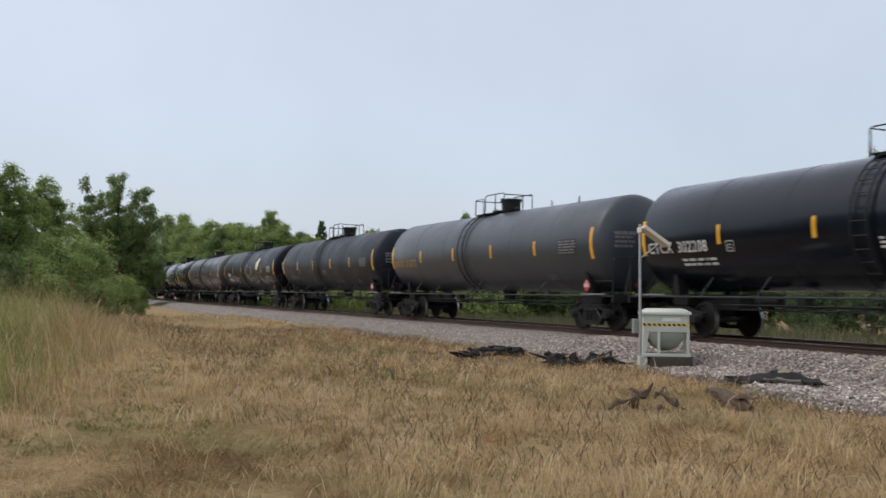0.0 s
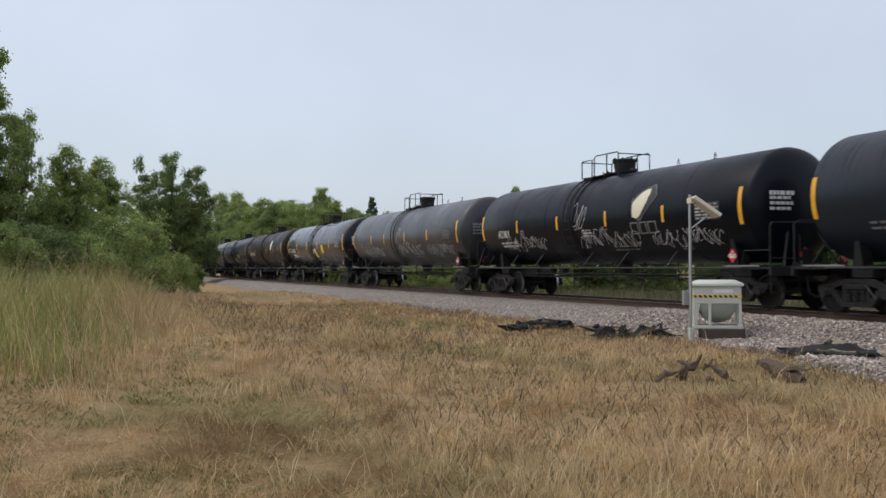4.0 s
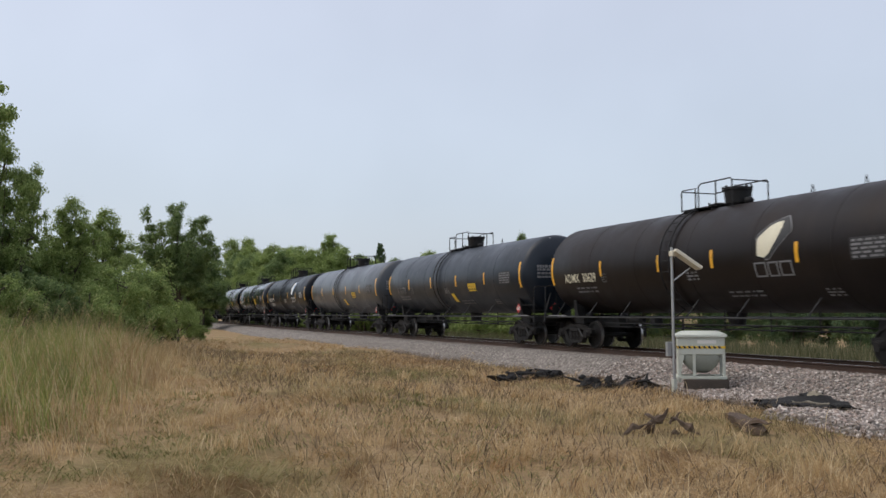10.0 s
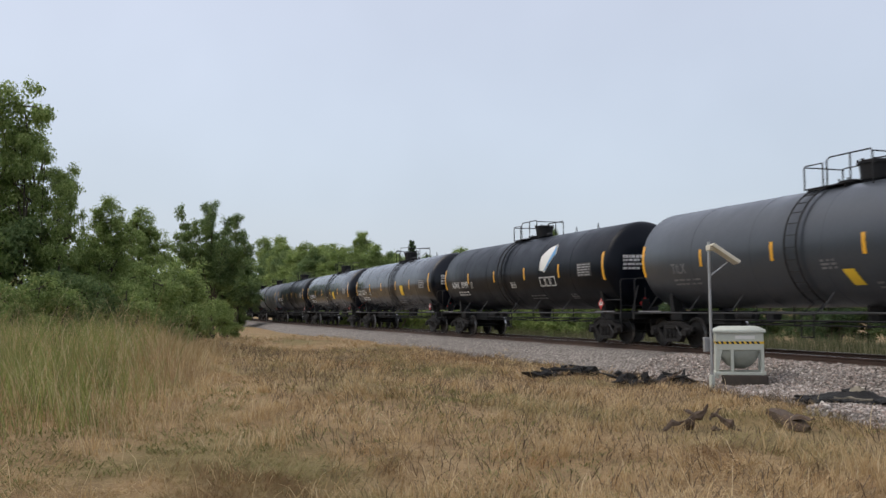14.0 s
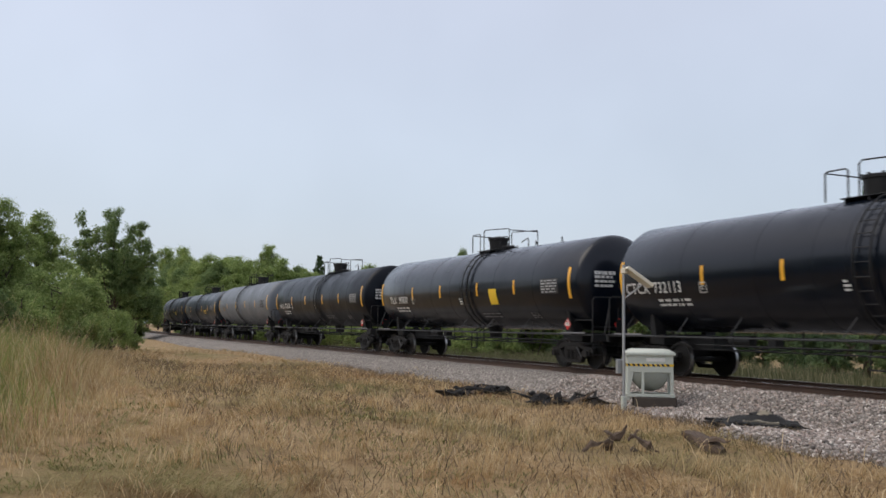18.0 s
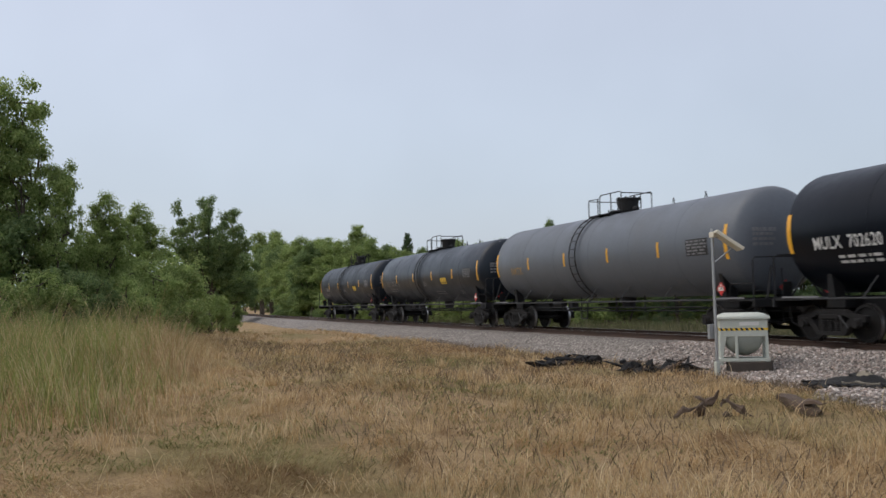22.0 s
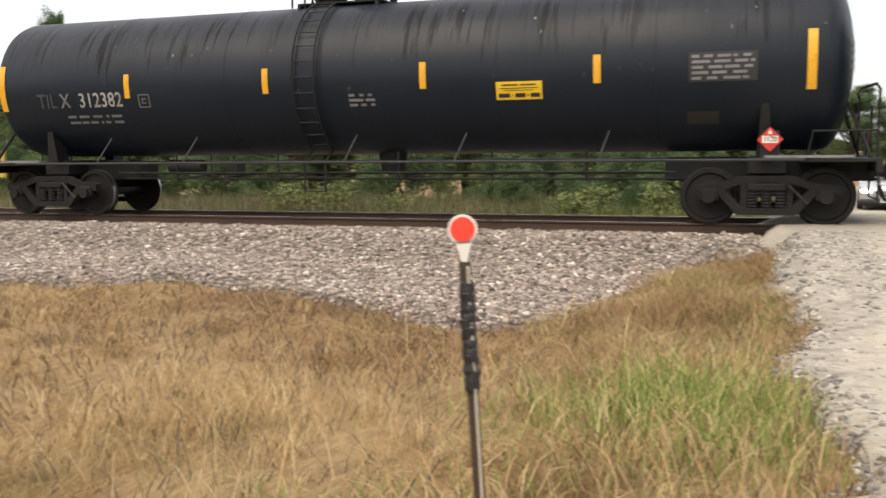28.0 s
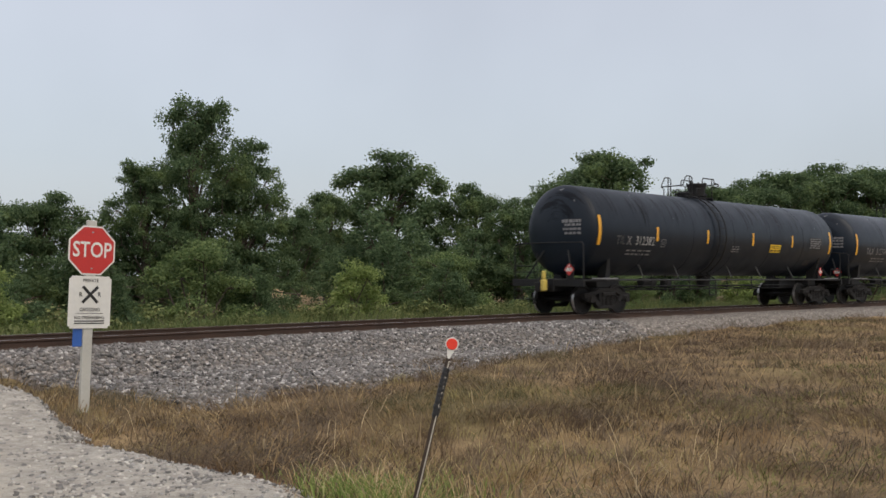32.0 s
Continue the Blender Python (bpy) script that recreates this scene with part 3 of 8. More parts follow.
def part(name, me, parent=None, m=None, label=""):
    """Links a mesh as one object under a thing or a part."""
    ob = new(name, me)
    if name in SMALL_PRINT:
        ob["kind"] = "stuff"
    if parent is not None:
        ob.parent = parent
    if m is not None:
        ob.matrix_local = m
    if label:
        ob["label"] = label
    return ob


def thing(name, label, category, m=None, group="", kind="", data=None):
    ob = new(name, data)
    if m is not None:
        ob.matrix_basis = m
    return tagged(ob, label, category, group, kind)


def box(bm, x0, x1, y0, y1, z0, z1, bevel=0.0):
    r = bmesh.ops.create_cube(bm, size=1.0, matrix=Matrix.Translation(((x0 + x1) / 2, (y0 + y1) / 2, (z0 + z1) / 2)) @ Matrix.Diagonal((x1 - x0, y1 - y0, z1 - z0, 1)))
    if bevel:
        es = {e for v in r["verts"] for e in v.link_edges}
        bmesh.ops.bevel(bm, geom=list(es), offset=bevel, segments=1, affect="EDGES")
    return bm


def cyl(bm, p, q, r0, r1=None, seg=12, caps=True):
    p, q = Vector(p), Vector(q)
    d = q - p
    m = Matrix.Translation((p + q) / 2) @ d.to_track_quat("Z", "Y").to_matrix().to_4x4()
    bmesh.ops.create_cone(bm, cap_ends=caps, segments=seg, radius1=r0, radius2=r0 if r1 is None else r1, depth=d.length, matrix=m)
    return bm


def tube(bm, pts, r, seg=6):
    """A bent pipe through points."""
    pts = [Vector(p) for p in pts]
    rings = []
    for i, p in enumerate(pts):
        d = (pts[min(i + 1, len(pts) - 1)] - pts[max(i - 1, 0)]).normalized()
        a = d.orthogonal().normalized() if i == 0 else (rings[-1][1] - d * rings[-1][1].dot(d)).normalized()
        b = d.cross(a)
        vs = [bm.verts.new(p + r * (math.cos(t) * a + math.sin(t) * b)) for t in (2 * math.pi * k / seg for k in range(seg))]
        rings.append((vs, a))
    for (u, _), (v, _) in zip(rings, rings[1:]):
        for k in range(seg):
            bm.faces.new((u[k], u[(k + 1) % seg], v[(k + 1) % seg], v[k]))
    for vs, _ in (rings[0], rings[-1]):
        bm.faces.new(vs)
    return bm


def lathe(bm, profile, axis_m, seg=24):
    """Turns (radius, height) pairs round z, then moves them by axis_m."""
    rings = []
    for r, h in profile:
        if r < 1e-5:
            rings.append([bm.verts.new(axis_m @ Vector((0, 0, h)))])
        else:
            rings.append([bm.verts.new(axis_m @ Vector((r * math.cos(2 * math.pi * k / seg), r * math.sin(2 * math.pi * k / seg), h))) for k in range(seg)])
    for a, b in zip(rings, rings[1:]):
        for k in range(seg):
            f = [a[k % len(a)], a[(k + 1) % len(a)], b[(k + 1) % len(b)], b[k % len(b)]]
            f = [v for i, v in enumerate(f) if v not in f[:i]]
            if len(f) > 2:
                bm.faces.new(f)
    return bm


def lettering(text, size, squeeze=0.85, gap=1.0):
    """Verts and faces of flat text in the xy plane, centred on its middle."""
    c = bpy.data.curves.new("text", "FONT")
    c.body, c.size, c.align_x, c.align_y = text, size, "CENTER", "CENTER"
    c.resolution_u, c.offset, c.space_character = 3, size * 0.014, gap
    ob = bpy.data.objects.new("text", c)
    scene.collection.objects.link(ob)
    me = bpy.data.meshes.new_from_object(ob.evaluated_get(bpy.context.evaluated_depsgraph_get()))
    vs = [(v.co.x * squeeze, v.co.y) for v in me.vertices]
    fs = [tuple(p.vertices) for p in me.polygons]
    bpy.data.objects.remove(ob)
    bpy.data.curves.remove(c)
    bpy.data.meshes.remove(me)
    return vs, fs


# ---- ground, ballast, road ----
def axis_steps(fine_lo, fine_hi, step, far, grow):
    v = list(np.arange(fine_lo, fine_hi + 1e-6, step))
    d = step
    while v[-1] < far:
        d *= grow
        v.append(v[-1] + d)
    d = step
    while v[0] > -far:
        d *= grow
        v.insert(0, v[0] - d)
    return np.array(v)


def sheet(name, xs, ys, zf, mat, keep=None):
    X, Y = np.meshgrid(xs, ys)
    Z = zf(X, Y)
    nx, ny = len(xs), len(ys)
    idx = np.arange(nx * ny).reshape(ny, nx)
    q = np.stack([idx[:-1, :-1], idx[:-1, 1:], idx[1:, 1:], idx[1:, :-1]], -1).reshape(-1, 4)
    if keep is not None:
        k = keep(X, Y)
        q = q[(k[:-1, :-1] | k[:-1, 1:] | k[1:, 1:] | k[1:, :-1]).ravel()]
    me = bpy.data.meshes.new(name)
    V = np.stack([X.ravel(), Y.ravel(), Z.ravel()], -1)
    if keep is not None:
        used = np.unique(q)
        back = np.full(len(V), -1)
        back[used] = np.arange(len(used))
        V, q = V[used], back[q]
    me.vertices.add(len(V))
    me.vertices.foreach_set("co", V.astype(np.float32).ravel())
    me.loops.add(q.size)
    me.loops.foreach_set("vertex_index", q.astype(np.int32).ravel())
    me.polygons.add(len(q))
    me.polygons.foreach_set("loop_start", np.arange(0, q.size, 4, dtype=np.int32))
    me.polygons.foreach_set("use_smooth", np.ones(len(q), bool))
    me.update()
    me.validate()
    me.materials.append(mat)
    return me


def ground_sheet(x, y):
    # the soil dips a little under the stone and the road, which lie on it
    u = beside(x, y)
    under = smooth(0.5, -0.3, u - ballast_reach(x)) * smooth(-5.5, -4.5, u)
    z = ground_z(x, y) - 0.06 * np.maximum(under, road_mask(x, y))
    # tussocks and hollows in the open bank
    open_bank = (1 - np.maximum(under, np.minimum(1, 3 * road_mask(x, y)))) * smooth(-1, 1, u)
    z = z + open_bank * (0.045 * drift(x, y, 0.8, 21) + 0.06 * drift(x, y, 2.6, 22))
    return z + 0.02 * wave(x, y, 0.55, 4.0) - 0.9 * smooth(200, 900, np.hypot(x, y))


def ballast_z(x, y):
    u = beside(x, y)
    reach = ballast_reach(x) + 0.45 * wave(x, y, 1.3, 7.0) + 0.2 * wave(x, y, 0.5, 2.0)
    top = -0.215
    bed = 1 - smooth(1.75, 3.2, np.abs(u))
    z = ground_z(x, y) * (1 - bed) + top * bed + 0.045 + 0.018 * wave(x, y, 0.25, 1.0)
    z = z - 0.25 * smooth(-0.35, 0.3, u - reach) - 0.4 * smooth(4.2, 5.0, -u)
    m = road_mask(x, y)
    return z * (1 - m) + (ground_z(x, y) - 0.05) * m


ground = thing("ground", "dry brown cut grass and soil with green patches", "ground", kind="structure",
               data=sheet("ground", axis_steps(-34, 34, 0.22, 2500, 1.10), axis_steps(-8, 34, 0.22, 2500, 1.11), ground_sheet, M["ground"]))
ballast = thing("ballast", "gray and tan crushed stone under the railway track", "ballast", kind="structure",
                data=sheet("ballast", np.concatenate([np.arange(-150, -26, 1.2), np.arange(-26, 30, 0.16), np.arange(30, 110, 1.2)]), np.arange(-18, 22.5, 0.16), ballast_z, M["ballast"],
                           lambda x, y: (beside(x, y) < ballast_reach(x) + 1.2) & (beside(x, y) > -5.2)))
road = thing("road", "pale packed gravel road over the crossing", "road", kind="structure",
             data=sheet("road", np.arange(-1.5, 14, 0.16), np.concatenate([np.arange(-14, 24, 0.2), np.arange(24, 62, 0.8)]),
                        lambda x, y: ground_z(x, y) + 0.035 * smooth(0.1, 0.5, road_mask(x, y)) - 0.1 * smooth(0.45, 0.05, road_mask(x, y)) + 0.008 * wave(x, y, 0.3, 6.0), M["road"],
                        lambda x, y: road_mask(x, y) > 0.02))

# ---- railway track ----
track = thing("railway_track", "single railway track with rusty rails on wooden ties", "railway track", kind="structure")
RAIL_PROFILE = [(-0.035, 0), (-0.037, -0.03), (-0.009, -0.05), (-0.009, -0.14), (-0.07, -0.165), (-0.07, -0.178), (0.07, -0.178), (0.07, -0.165), (0.009, -0.14), (0.009, -0.05), (0.037, -0.03), (0.035, 0)]


def rail_mesh(off):
    vs, fs, mats = [], [], []
    steps = np.concatenate([np.arange(-300, -120, 6.0), np.arange(-120, 120, 2.0), np.arange(120, 201, 6.0)])
    for s in steps:
        x, y, th = along(s, off)
        for a, b in RAIL_PROFILE:
            vs.append((x - a * math.sin(th), y + a * math.cos(th), b))
    k = len(RAIL_PROFILE)
    for i in range(len(steps) - 1):
        for j in range(k):
            fs.append((i * k + j, i * k + (j + 1) % k, (i + 1) * k + (j + 1) % k, (i + 1) * k + j))
            mats.append(1 if j == k - 1 else 0)
    me = mesh_from("rail", vs, fs, M["rail"])
    me.materials.append(M["rail_head"])
    me.polygons.foreach_set("material_index", mats)
    return me


for off in (GAUGE, -GAUGE):
    part("rail", rail_mesh(off), track)
bm = box(bmesh.new(), -0.115, 0.115, -1.3, 1.3, -0.36, -0.18, 0.012)
TIE = finish("tie", bm, M["tie"])
for i in range(-110, 150):
    s = i * 0.535
    if 0.4 < along(s)[0] < 5.2:
        continue
    x, y, th = along(s)
    part("tie", TIE, track, pose(x, y + random.uniform(-0.05, 0.05), random.uniform(-0.012, 0.004), 0, 0, math.degrees(th) + random.uniform(-1, 1)))
far_ties = bmesh.new()
for i in list(range(-400, -110)) + list(range(150, 300)):
    x, y, th = along(i * 0.535)
    bmesh.ops.create_cube(far_ties, size=1, matrix=pose(x, y, -0.27, 0, 0, math.degrees(th)) @ Matrix.Diagonal((0.23, 2.6, 0.18, 1)))
tagged(part("far_ties", finish("far_ties", far_ties, M["tie"]), track), kind="stuff")
# crossing panels between and beside the rails
crossing = thing("crossing_panels", "worn timber crossing planks between the rails", "crossing", kind="structure")
for off in (-1.15, -0.45, -0.15, 0.15, 0.45, 1.0, 1.15):
    x, y, th = along(2.75)
    bm = box(bmesh.new(), -2.2, 2.2, -0.12, 0.12, -0.2, -0.03, 0.01)
    part("crossing_plank", finish("crossing_plank", bm, M["dusty_plank"]), crossing, pose(x, y - off, random.uniform(-0.008, 0.0), 0, 0, math.degrees(th)))

# ---- the tank cars ----
R, ZC, HALF, HEAD = 1.43, 2.63, 7.86, 0.50
STRIPS = (-7.86, -4.82, -1.77, 1.33, 4.37, 7.66)
STRIPS_LATE = (-7.86, -4.45, -1.75, 1.4, 4.1, 7.5)
TRUCK, AXLE, WHEEL_R, PITCH = 7.05, 0.889, 0.457, 18.1


def on_tank(x, h, lift=0.006):
    """A place on the near flank: x along the car, h metres round the shell above its middle height."""
    a = h / R
    return (x, -(R + lift) * math.cos(a), ZC + (R + lift) * math.sin(a))


def patch(x0, x1, h0, h1, lift=0.006, lean=0.0, n=6):
    """A thin sheet that follows the shell."""
    vs, fs = [], []
    for i in range(n + 1):
        h = h0 + (h1 - h0) * i / n
        for xx in (x0, x1):
            vs.append(on_tank(xx + lean * (h - h0), h, lift))
    for i in range(n):
        fs.append((2 * i, 2 * i + 1, 2 * i + 3, 2 * i + 2))
    return vs, fs


def shape_patch(outline, lift=0.008):
    """A flat outline of (x, h) laid on the shell as a fan round its middle."""
    mid = (sum(p[0] for p in outline) / len(outline), sum(p[1] for p in outline) / len(outline))
    tris = [(mid, p, q) for p, q in zip(outline, outline[1:] + outline[:1])]
    half = lambda p, q: ((p[0] + q[0]) / 2, (p[1] + q[1]) / 2)
    for _ in range(3):
        tris = [t for a, b, c in tris for t in ((a, half(a, b), half(c, a)), (half(a, b), b, half(b, c)), (half(c, a), half(b, c), c), (half(a, b), half(b, c), half(c, a)))]
    vs = [on_tank(*p, lift) for t in tris for p in t]
    return vs, [(k, k + 1, k + 2) for k in range(0, len(vs), 3)]


def on_shell(vs, x, h, lift=0.008):
    return [on_tank(x + a, h + b, lift) for a, b in vs]


def tank_mesh(mat):
    bm = bmesh.new()
    prof = [(0, -HALF - HEAD)]
    for k in range(1, 9):
        a = math.pi / 2 * k / 8
        prof.append((R * math.sin(a), -HALF - HEAD * math.cos(a)))
    for xx in (-5.3, -2.65, -0.9, 0.0, 2.65, 5.3):
        prof += [(R, xx - 0.02), (R + 0.006, xx - 0.012), (R + 0.006, xx + 0.012), (R, xx + 0.02)]
    for k in range(8, 0, -1):
        a = math.pi / 2 * k / 8
        prof.append((R * math.sin(a), HALF + HEAD * math.cos(a)))
    prof.append((0, HALF + HEAD))
    lathe(bm, prof, Matrix.Translation((0, 0, ZC)) @ pose(0, 0, 0, 0, 90, 0), 48)
    return finish("tank", bm, mat, 30)


P = {}
P["strip_short"] = mesh_from("reflective_strip", *patch(-0.06, 0.06, -0.30, 0.16), M["strip"])
P["strip_long"] = mesh_from("reflective_strip", *patch(-0.07, 0.07, -0.50, 0.43), M["strip"])
# a dark saddle band with the ladder
bm = bmesh.new()
for sgn in (-1, 1):
    xx = sgn * 0.215
    tube(bm, [(xx, -(R + 0.10) * math.cos(a), ZC + (R + 0.07) * math.sin(a)) for a in [radians(v) for v in range(-62, 84, 8)]], 0.022)
    tube(bm, [(xx, -(R + 0.10) * math.cos(radians(-62)), ZC + (R + 0.07) * math.sin(radians(-62))), (xx, -1.08, 1.05), (xx, -1.10, 0.50)], 0.022)
for zz in (0.52, 0.78, 1.04):
    tube(bm, [(-0.215, -1.10, zz), (0.215, -1.10, zz)], 0.016, 5)
P["ladder"] = finish("ladder", bm, M["iron"], 40)
P["rung"] = finish("rung", tube(bmesh.new(), [(-0.215, 0, 0), (0.215, 0, 0)], 0.012, 5), M["iron"], 40)
RUNGS = [(-(R + 0.10) * math.cos(radians(v)), ZC + (R + 0.07) * math.sin(radians(v))) for v in range(-56, 80, 11)]
# the valve gear on top, with the crest at height 0
bm = bmesh.new()
box(bm, -0.60, 0.85, -0.62, 0.62, 0.03, 0.055, 0.006)
for xx in (-0.5, 0.15, 0.78):
    box(bm, xx - 0.02, xx + 0.02, -0.58, 0.58, -0.10, 0.03)
P["platform1"] = finish("walkway_platform", bm, M["iron"])
bm = bmesh.new()
box(bm, -0.62, 1.15, -0.42, 0.42, 0.0, 0.035, 0.006)
for xx in (-0.55, 1.05):
    box(bm, xx - 0.03, xx + 0.03, -0.5, 0.5, -0.1, 0.0)
P["platform0"] = finish("walkway_platform", bm, M["iron"])


def railing(runs, radius):
    """One mesh for each bent rail."""
    return [finish("rail", tube(bmesh.new(), run, radius), M["iron"], 40) for run in runs]


runs0, runs1, runs2 = [], [], []
for y in (-0.45, 0.45):
    runs0 += [[(-0.72, y, -0.05), (-0.72, y, 0.30), (-0.77, y, 0.34), (-0.88, y, 0.36), (-0.88, y, 0.40), (-0.70, y, 0.70), (-0.64, y, 0.74), (-0.36, y, 0.74), (-0.29, y, 0.68), (-0.29, y, -0.05)],
              [(-0.45, y, 0.73), (-0.45, y, -0.05)],
              [(0.02, y, 0.12), (0.02, y, 0.30), (0.08, y, 0.34), (0.26, y, 0.34)],
              [(0.40, y, 0.48), (0.40, y, 0.66), (0.46, y, 0.73), (1.16, y, 0.73), (1.20, y, 0.68), (1.20, y, 0.60), (1.52, y, 0.57), (1.49, y, 0.48), (1.22, y, 0.44), (1.10, y, 0.44)],
              [(1.04, y, 0.72), (1.04, y, -0.02)]]
runs0 += [[(1.52, -0.45, 0.57), (1.52, 0.45, 0.57)], [(-0.88, -0.45, 0.38), (-0.88, 0.45, 0.38)]]
for y in (-0.62, 0.62):
    runs1 += [[(-0.56, y, 0.0), (-0.56, y, 0.64), (-0.50, y, 0.70), (0.10, y, 0.70), (0.10, y, 0.02)],
              [(0.24, y, 0.02), (0.24, y, 0.72), (0.34, y, 0.82), (1.66, y, 0.82), (1.72, y, 0.76), (1.72, y, -0.12)],
              [(1.02, y, 0.02), (1.02, y, 0.81)]]
    runs2 += [[(-1.0, y, 0.0), (-1.0, y, 0.72), (-0.94, y, 0.78), (-0.42, y, 0.78), (-0.36, y, 0.72), (-0.36, y, 0.02)],
              [(-0.06, y, 0.02), (-0.06, y, 0.84), (0.02, y, 0.92), (1.82, y, 0.82), (1.88, y, 0.76), (1.88, y, -0.1)],
              [(0.72, y, 0.42), (1.16, y, 0.56), (1.22, y, 0.50), (1.22, y, -0.05)]]
runs1 += [[(-0.56, -0.62, 0.67), (-0.56, 0.62, 0.67)], [(1.72, -0.62, 0.76), (1.72, 0.62, 0.76)]]
runs2 += [[(-1.0, -0.62, 0.75), (-1.0, 0.62, 0.75)], [(1.88, -0.62, 0.76), (1.88, 0.62, 0.76)]]
P["railing0"], P["railing1"], P["railing2"] = railing(runs0, 0.021), railing(runs1, 0.021), railing(runs2, 0.021)
P["crest_bracket"] = finish("crest_bracket", tube(tube(bmesh.new(), [(0, 0, 0), (0.05, 0, 0.22)], 0.014, 5), [(0.12, 0, 0), (0.05, 0, 0.22)], 0.014, 5), M["iron"])
bm = bmesh.new()
lathe(bm, [(0, -0.06), (0.24, -0.06), (0.24, 0.06), (0.30, 0.08), (0.335, 0.46), (0.36, 0.48), (0.36, 0.55), (0.30, 0.575), (0.1, 0.59), (0, 0.59)], Matrix(), 24)
P["housing"] = finish("valve_housing", bm, M["iron"], 40)
P["housing_bolt"] = finish("housing_bolt", box(bmesh.new(), -0.025, 0.025, -0.025, 0.025, 0.46, 0.60), M["iron"])
bm = bmesh.new()
lathe(bm, [(0, -0.05), (0.25, -0.05), (0.25, 0.10), (0.31, 0.11), (0.31, 0.15), (0.12, 0.20), (0, 0.21)], Matrix(), 20)
P["hatch"] = finish("manway_hatch", bm, M["iron"], 40)
P["hatch_bolt"] = finish("hatch_bolt", cyl(bmesh.new(), (0.30, 0, 0.05), (0.30, 0, 0.22), 0.025, seg=6), M["iron"])
bm = bmesh.new()
lathe(bm, [(0, -0.05), (0.07, -0.05), (0.07, 0.06), (0.11, 0.08), (0.13, 0.13), (0.13, 0.19), (0.09, 0.24), (0, 0.26)], Matrix(), 14)
P["valve"] = finish("relief_valve", bm, M["iron"], 40)
# low pipe handrail along each flank with its stays
bm = bmesh.new()
tube(bm, [(-7.6, -1.45, 1.06), (7.6, -1.45, 1.06)], 0.024, 6)
P["grab_pipe"] = finish("side_handrail", bm, M["dull_pipe"], 40)
bm = tube(bmesh.new(), [(0, -1.45, 1.06), (0.14, -1.12, 1.56)], 0.018, 5)
P["stay"] = finish("handrail_stay", bm, M["dull_pipe"])
# stub sill, end platform, bolster, coupler
bm = bmesh.new()
box(bm, 5.4, 8.72, -0.32, 0.32, 0.70, 1.10, 0.02)
box(bm, 6.75, 7.35, -0.9, 0.9, 0.82, 1.12, 0.02)
for y0, y1 in ((-1.05, -0.72), (0.72, 1.05)):
    vs = [bm.verts.new(v) for v in ((6.88, y0, 1.1), (7.12, y0, 1.1), (7.06, y0 * 1.2, 1.95), (6.94, y0 * 1.2, 1.95), (6.88, y1, 1.1), (7.12, y1, 1.1), (7.06, y1 * 1.05, 1.75), (6.94, y1 * 1.05, 1.75))]
    for f in ((0, 1, 2, 3), (7, 6, 5, 4), (0, 4, 5, 1), (1, 5, 6, 2), (2, 6, 7, 3), (3, 7, 4, 0)):
        bm.faces.new([vs[i] for i in f])
P["sill"] = finish("stub_sill", bm, M["iron"])
bm = box(bmesh.new(), 7.55, 8.68, -1.42, 1.42, 1.02, 1.08, 0.01)
box(bm, 8.6, 8.7, -1.45, 1.45, 0.86, 1.08, 0.01)
P["end_platform"] = finish("end_platform", bm, M["iron"])
P["sill_stencil"] = mesh_from("stencil_plate", [(7.0, -1.46, 1.09), (8.3, -1.46, 1.09), (8.3, -1.46, 1.13), (7.0, -1.46, 1.13)], [(0, 1, 2, 3)], M["faded"])
bm = bmesh.new()
tube(bm, [(8.62, -1.4, 1.05), (8.62, -1.4, 2.12), (8.58, -1.3, 2.2), (8.52, 0, 2.22), (8.58, 1.3, 2.2), (8.62, 1.4, 2.12), (8.62, 1.4, 1.05)], 0.022)
for sgn in (-1, 1):
    tube(bm, [(8.22, sgn * 0.45, 2.05), (8.60, sgn * 0.95, 1.08)], 0.03)
tube(bm, [(8.62, -1.4, 1.5), (7.7, -1.42, 1.5), (7.62, -1.42, 1.05)], 0.018)
tube(bm, [(8.62, -0.45, 0.45), (8.62, -0.45, 1.9)], 0.016)
for zz in (0.45, 0.75, 1.3):
    tube(bm, [(8.64, -1.4, zz), (8.64, -0.45, zz)], 0.014, 5)
tube(bm, [(8.64, -1.4, 0.4), (8.64, -1.4, 1.05)], 0.016)
P["end_rail"] = finish("end_handrail", bm, M["iron"], 40)
bm = bmesh.new()
box(bm, 8.7, 8.98, -0.10, 0.10, 0.76, 0.94, 0.02)
box(bm, 8.9, 9.09, -0.16, 0.14, 0.70, 1.0, 0.03)
tube(bm, [(8.75, -0.35, 0.75), (8.85, -0.36, 0.42), (9.0, -0.28, 0.33), (9.05, -0.1, 0.38)], 0.025)
P["coupler"] = finish("coupler", bm, M["frame"])
# trucks: side frame, springs, bolster
def plate(bm, outline, y0, y1):
    """An upright plate of an (x, z) outline between two depths."""
    a, b = [bm.verts.new((x, y0, z)) for x, z in outline], [bm.verts.new((x, y1, z)) for x, z in outline]
    bm.faces.new(a)
    bm.faces.new(b[::-1])
    for i in range(len(a)):
        bm.faces.new((a[i], b[i], b[(i + 1) % len(a)], a[(i + 1) % len(a)]))


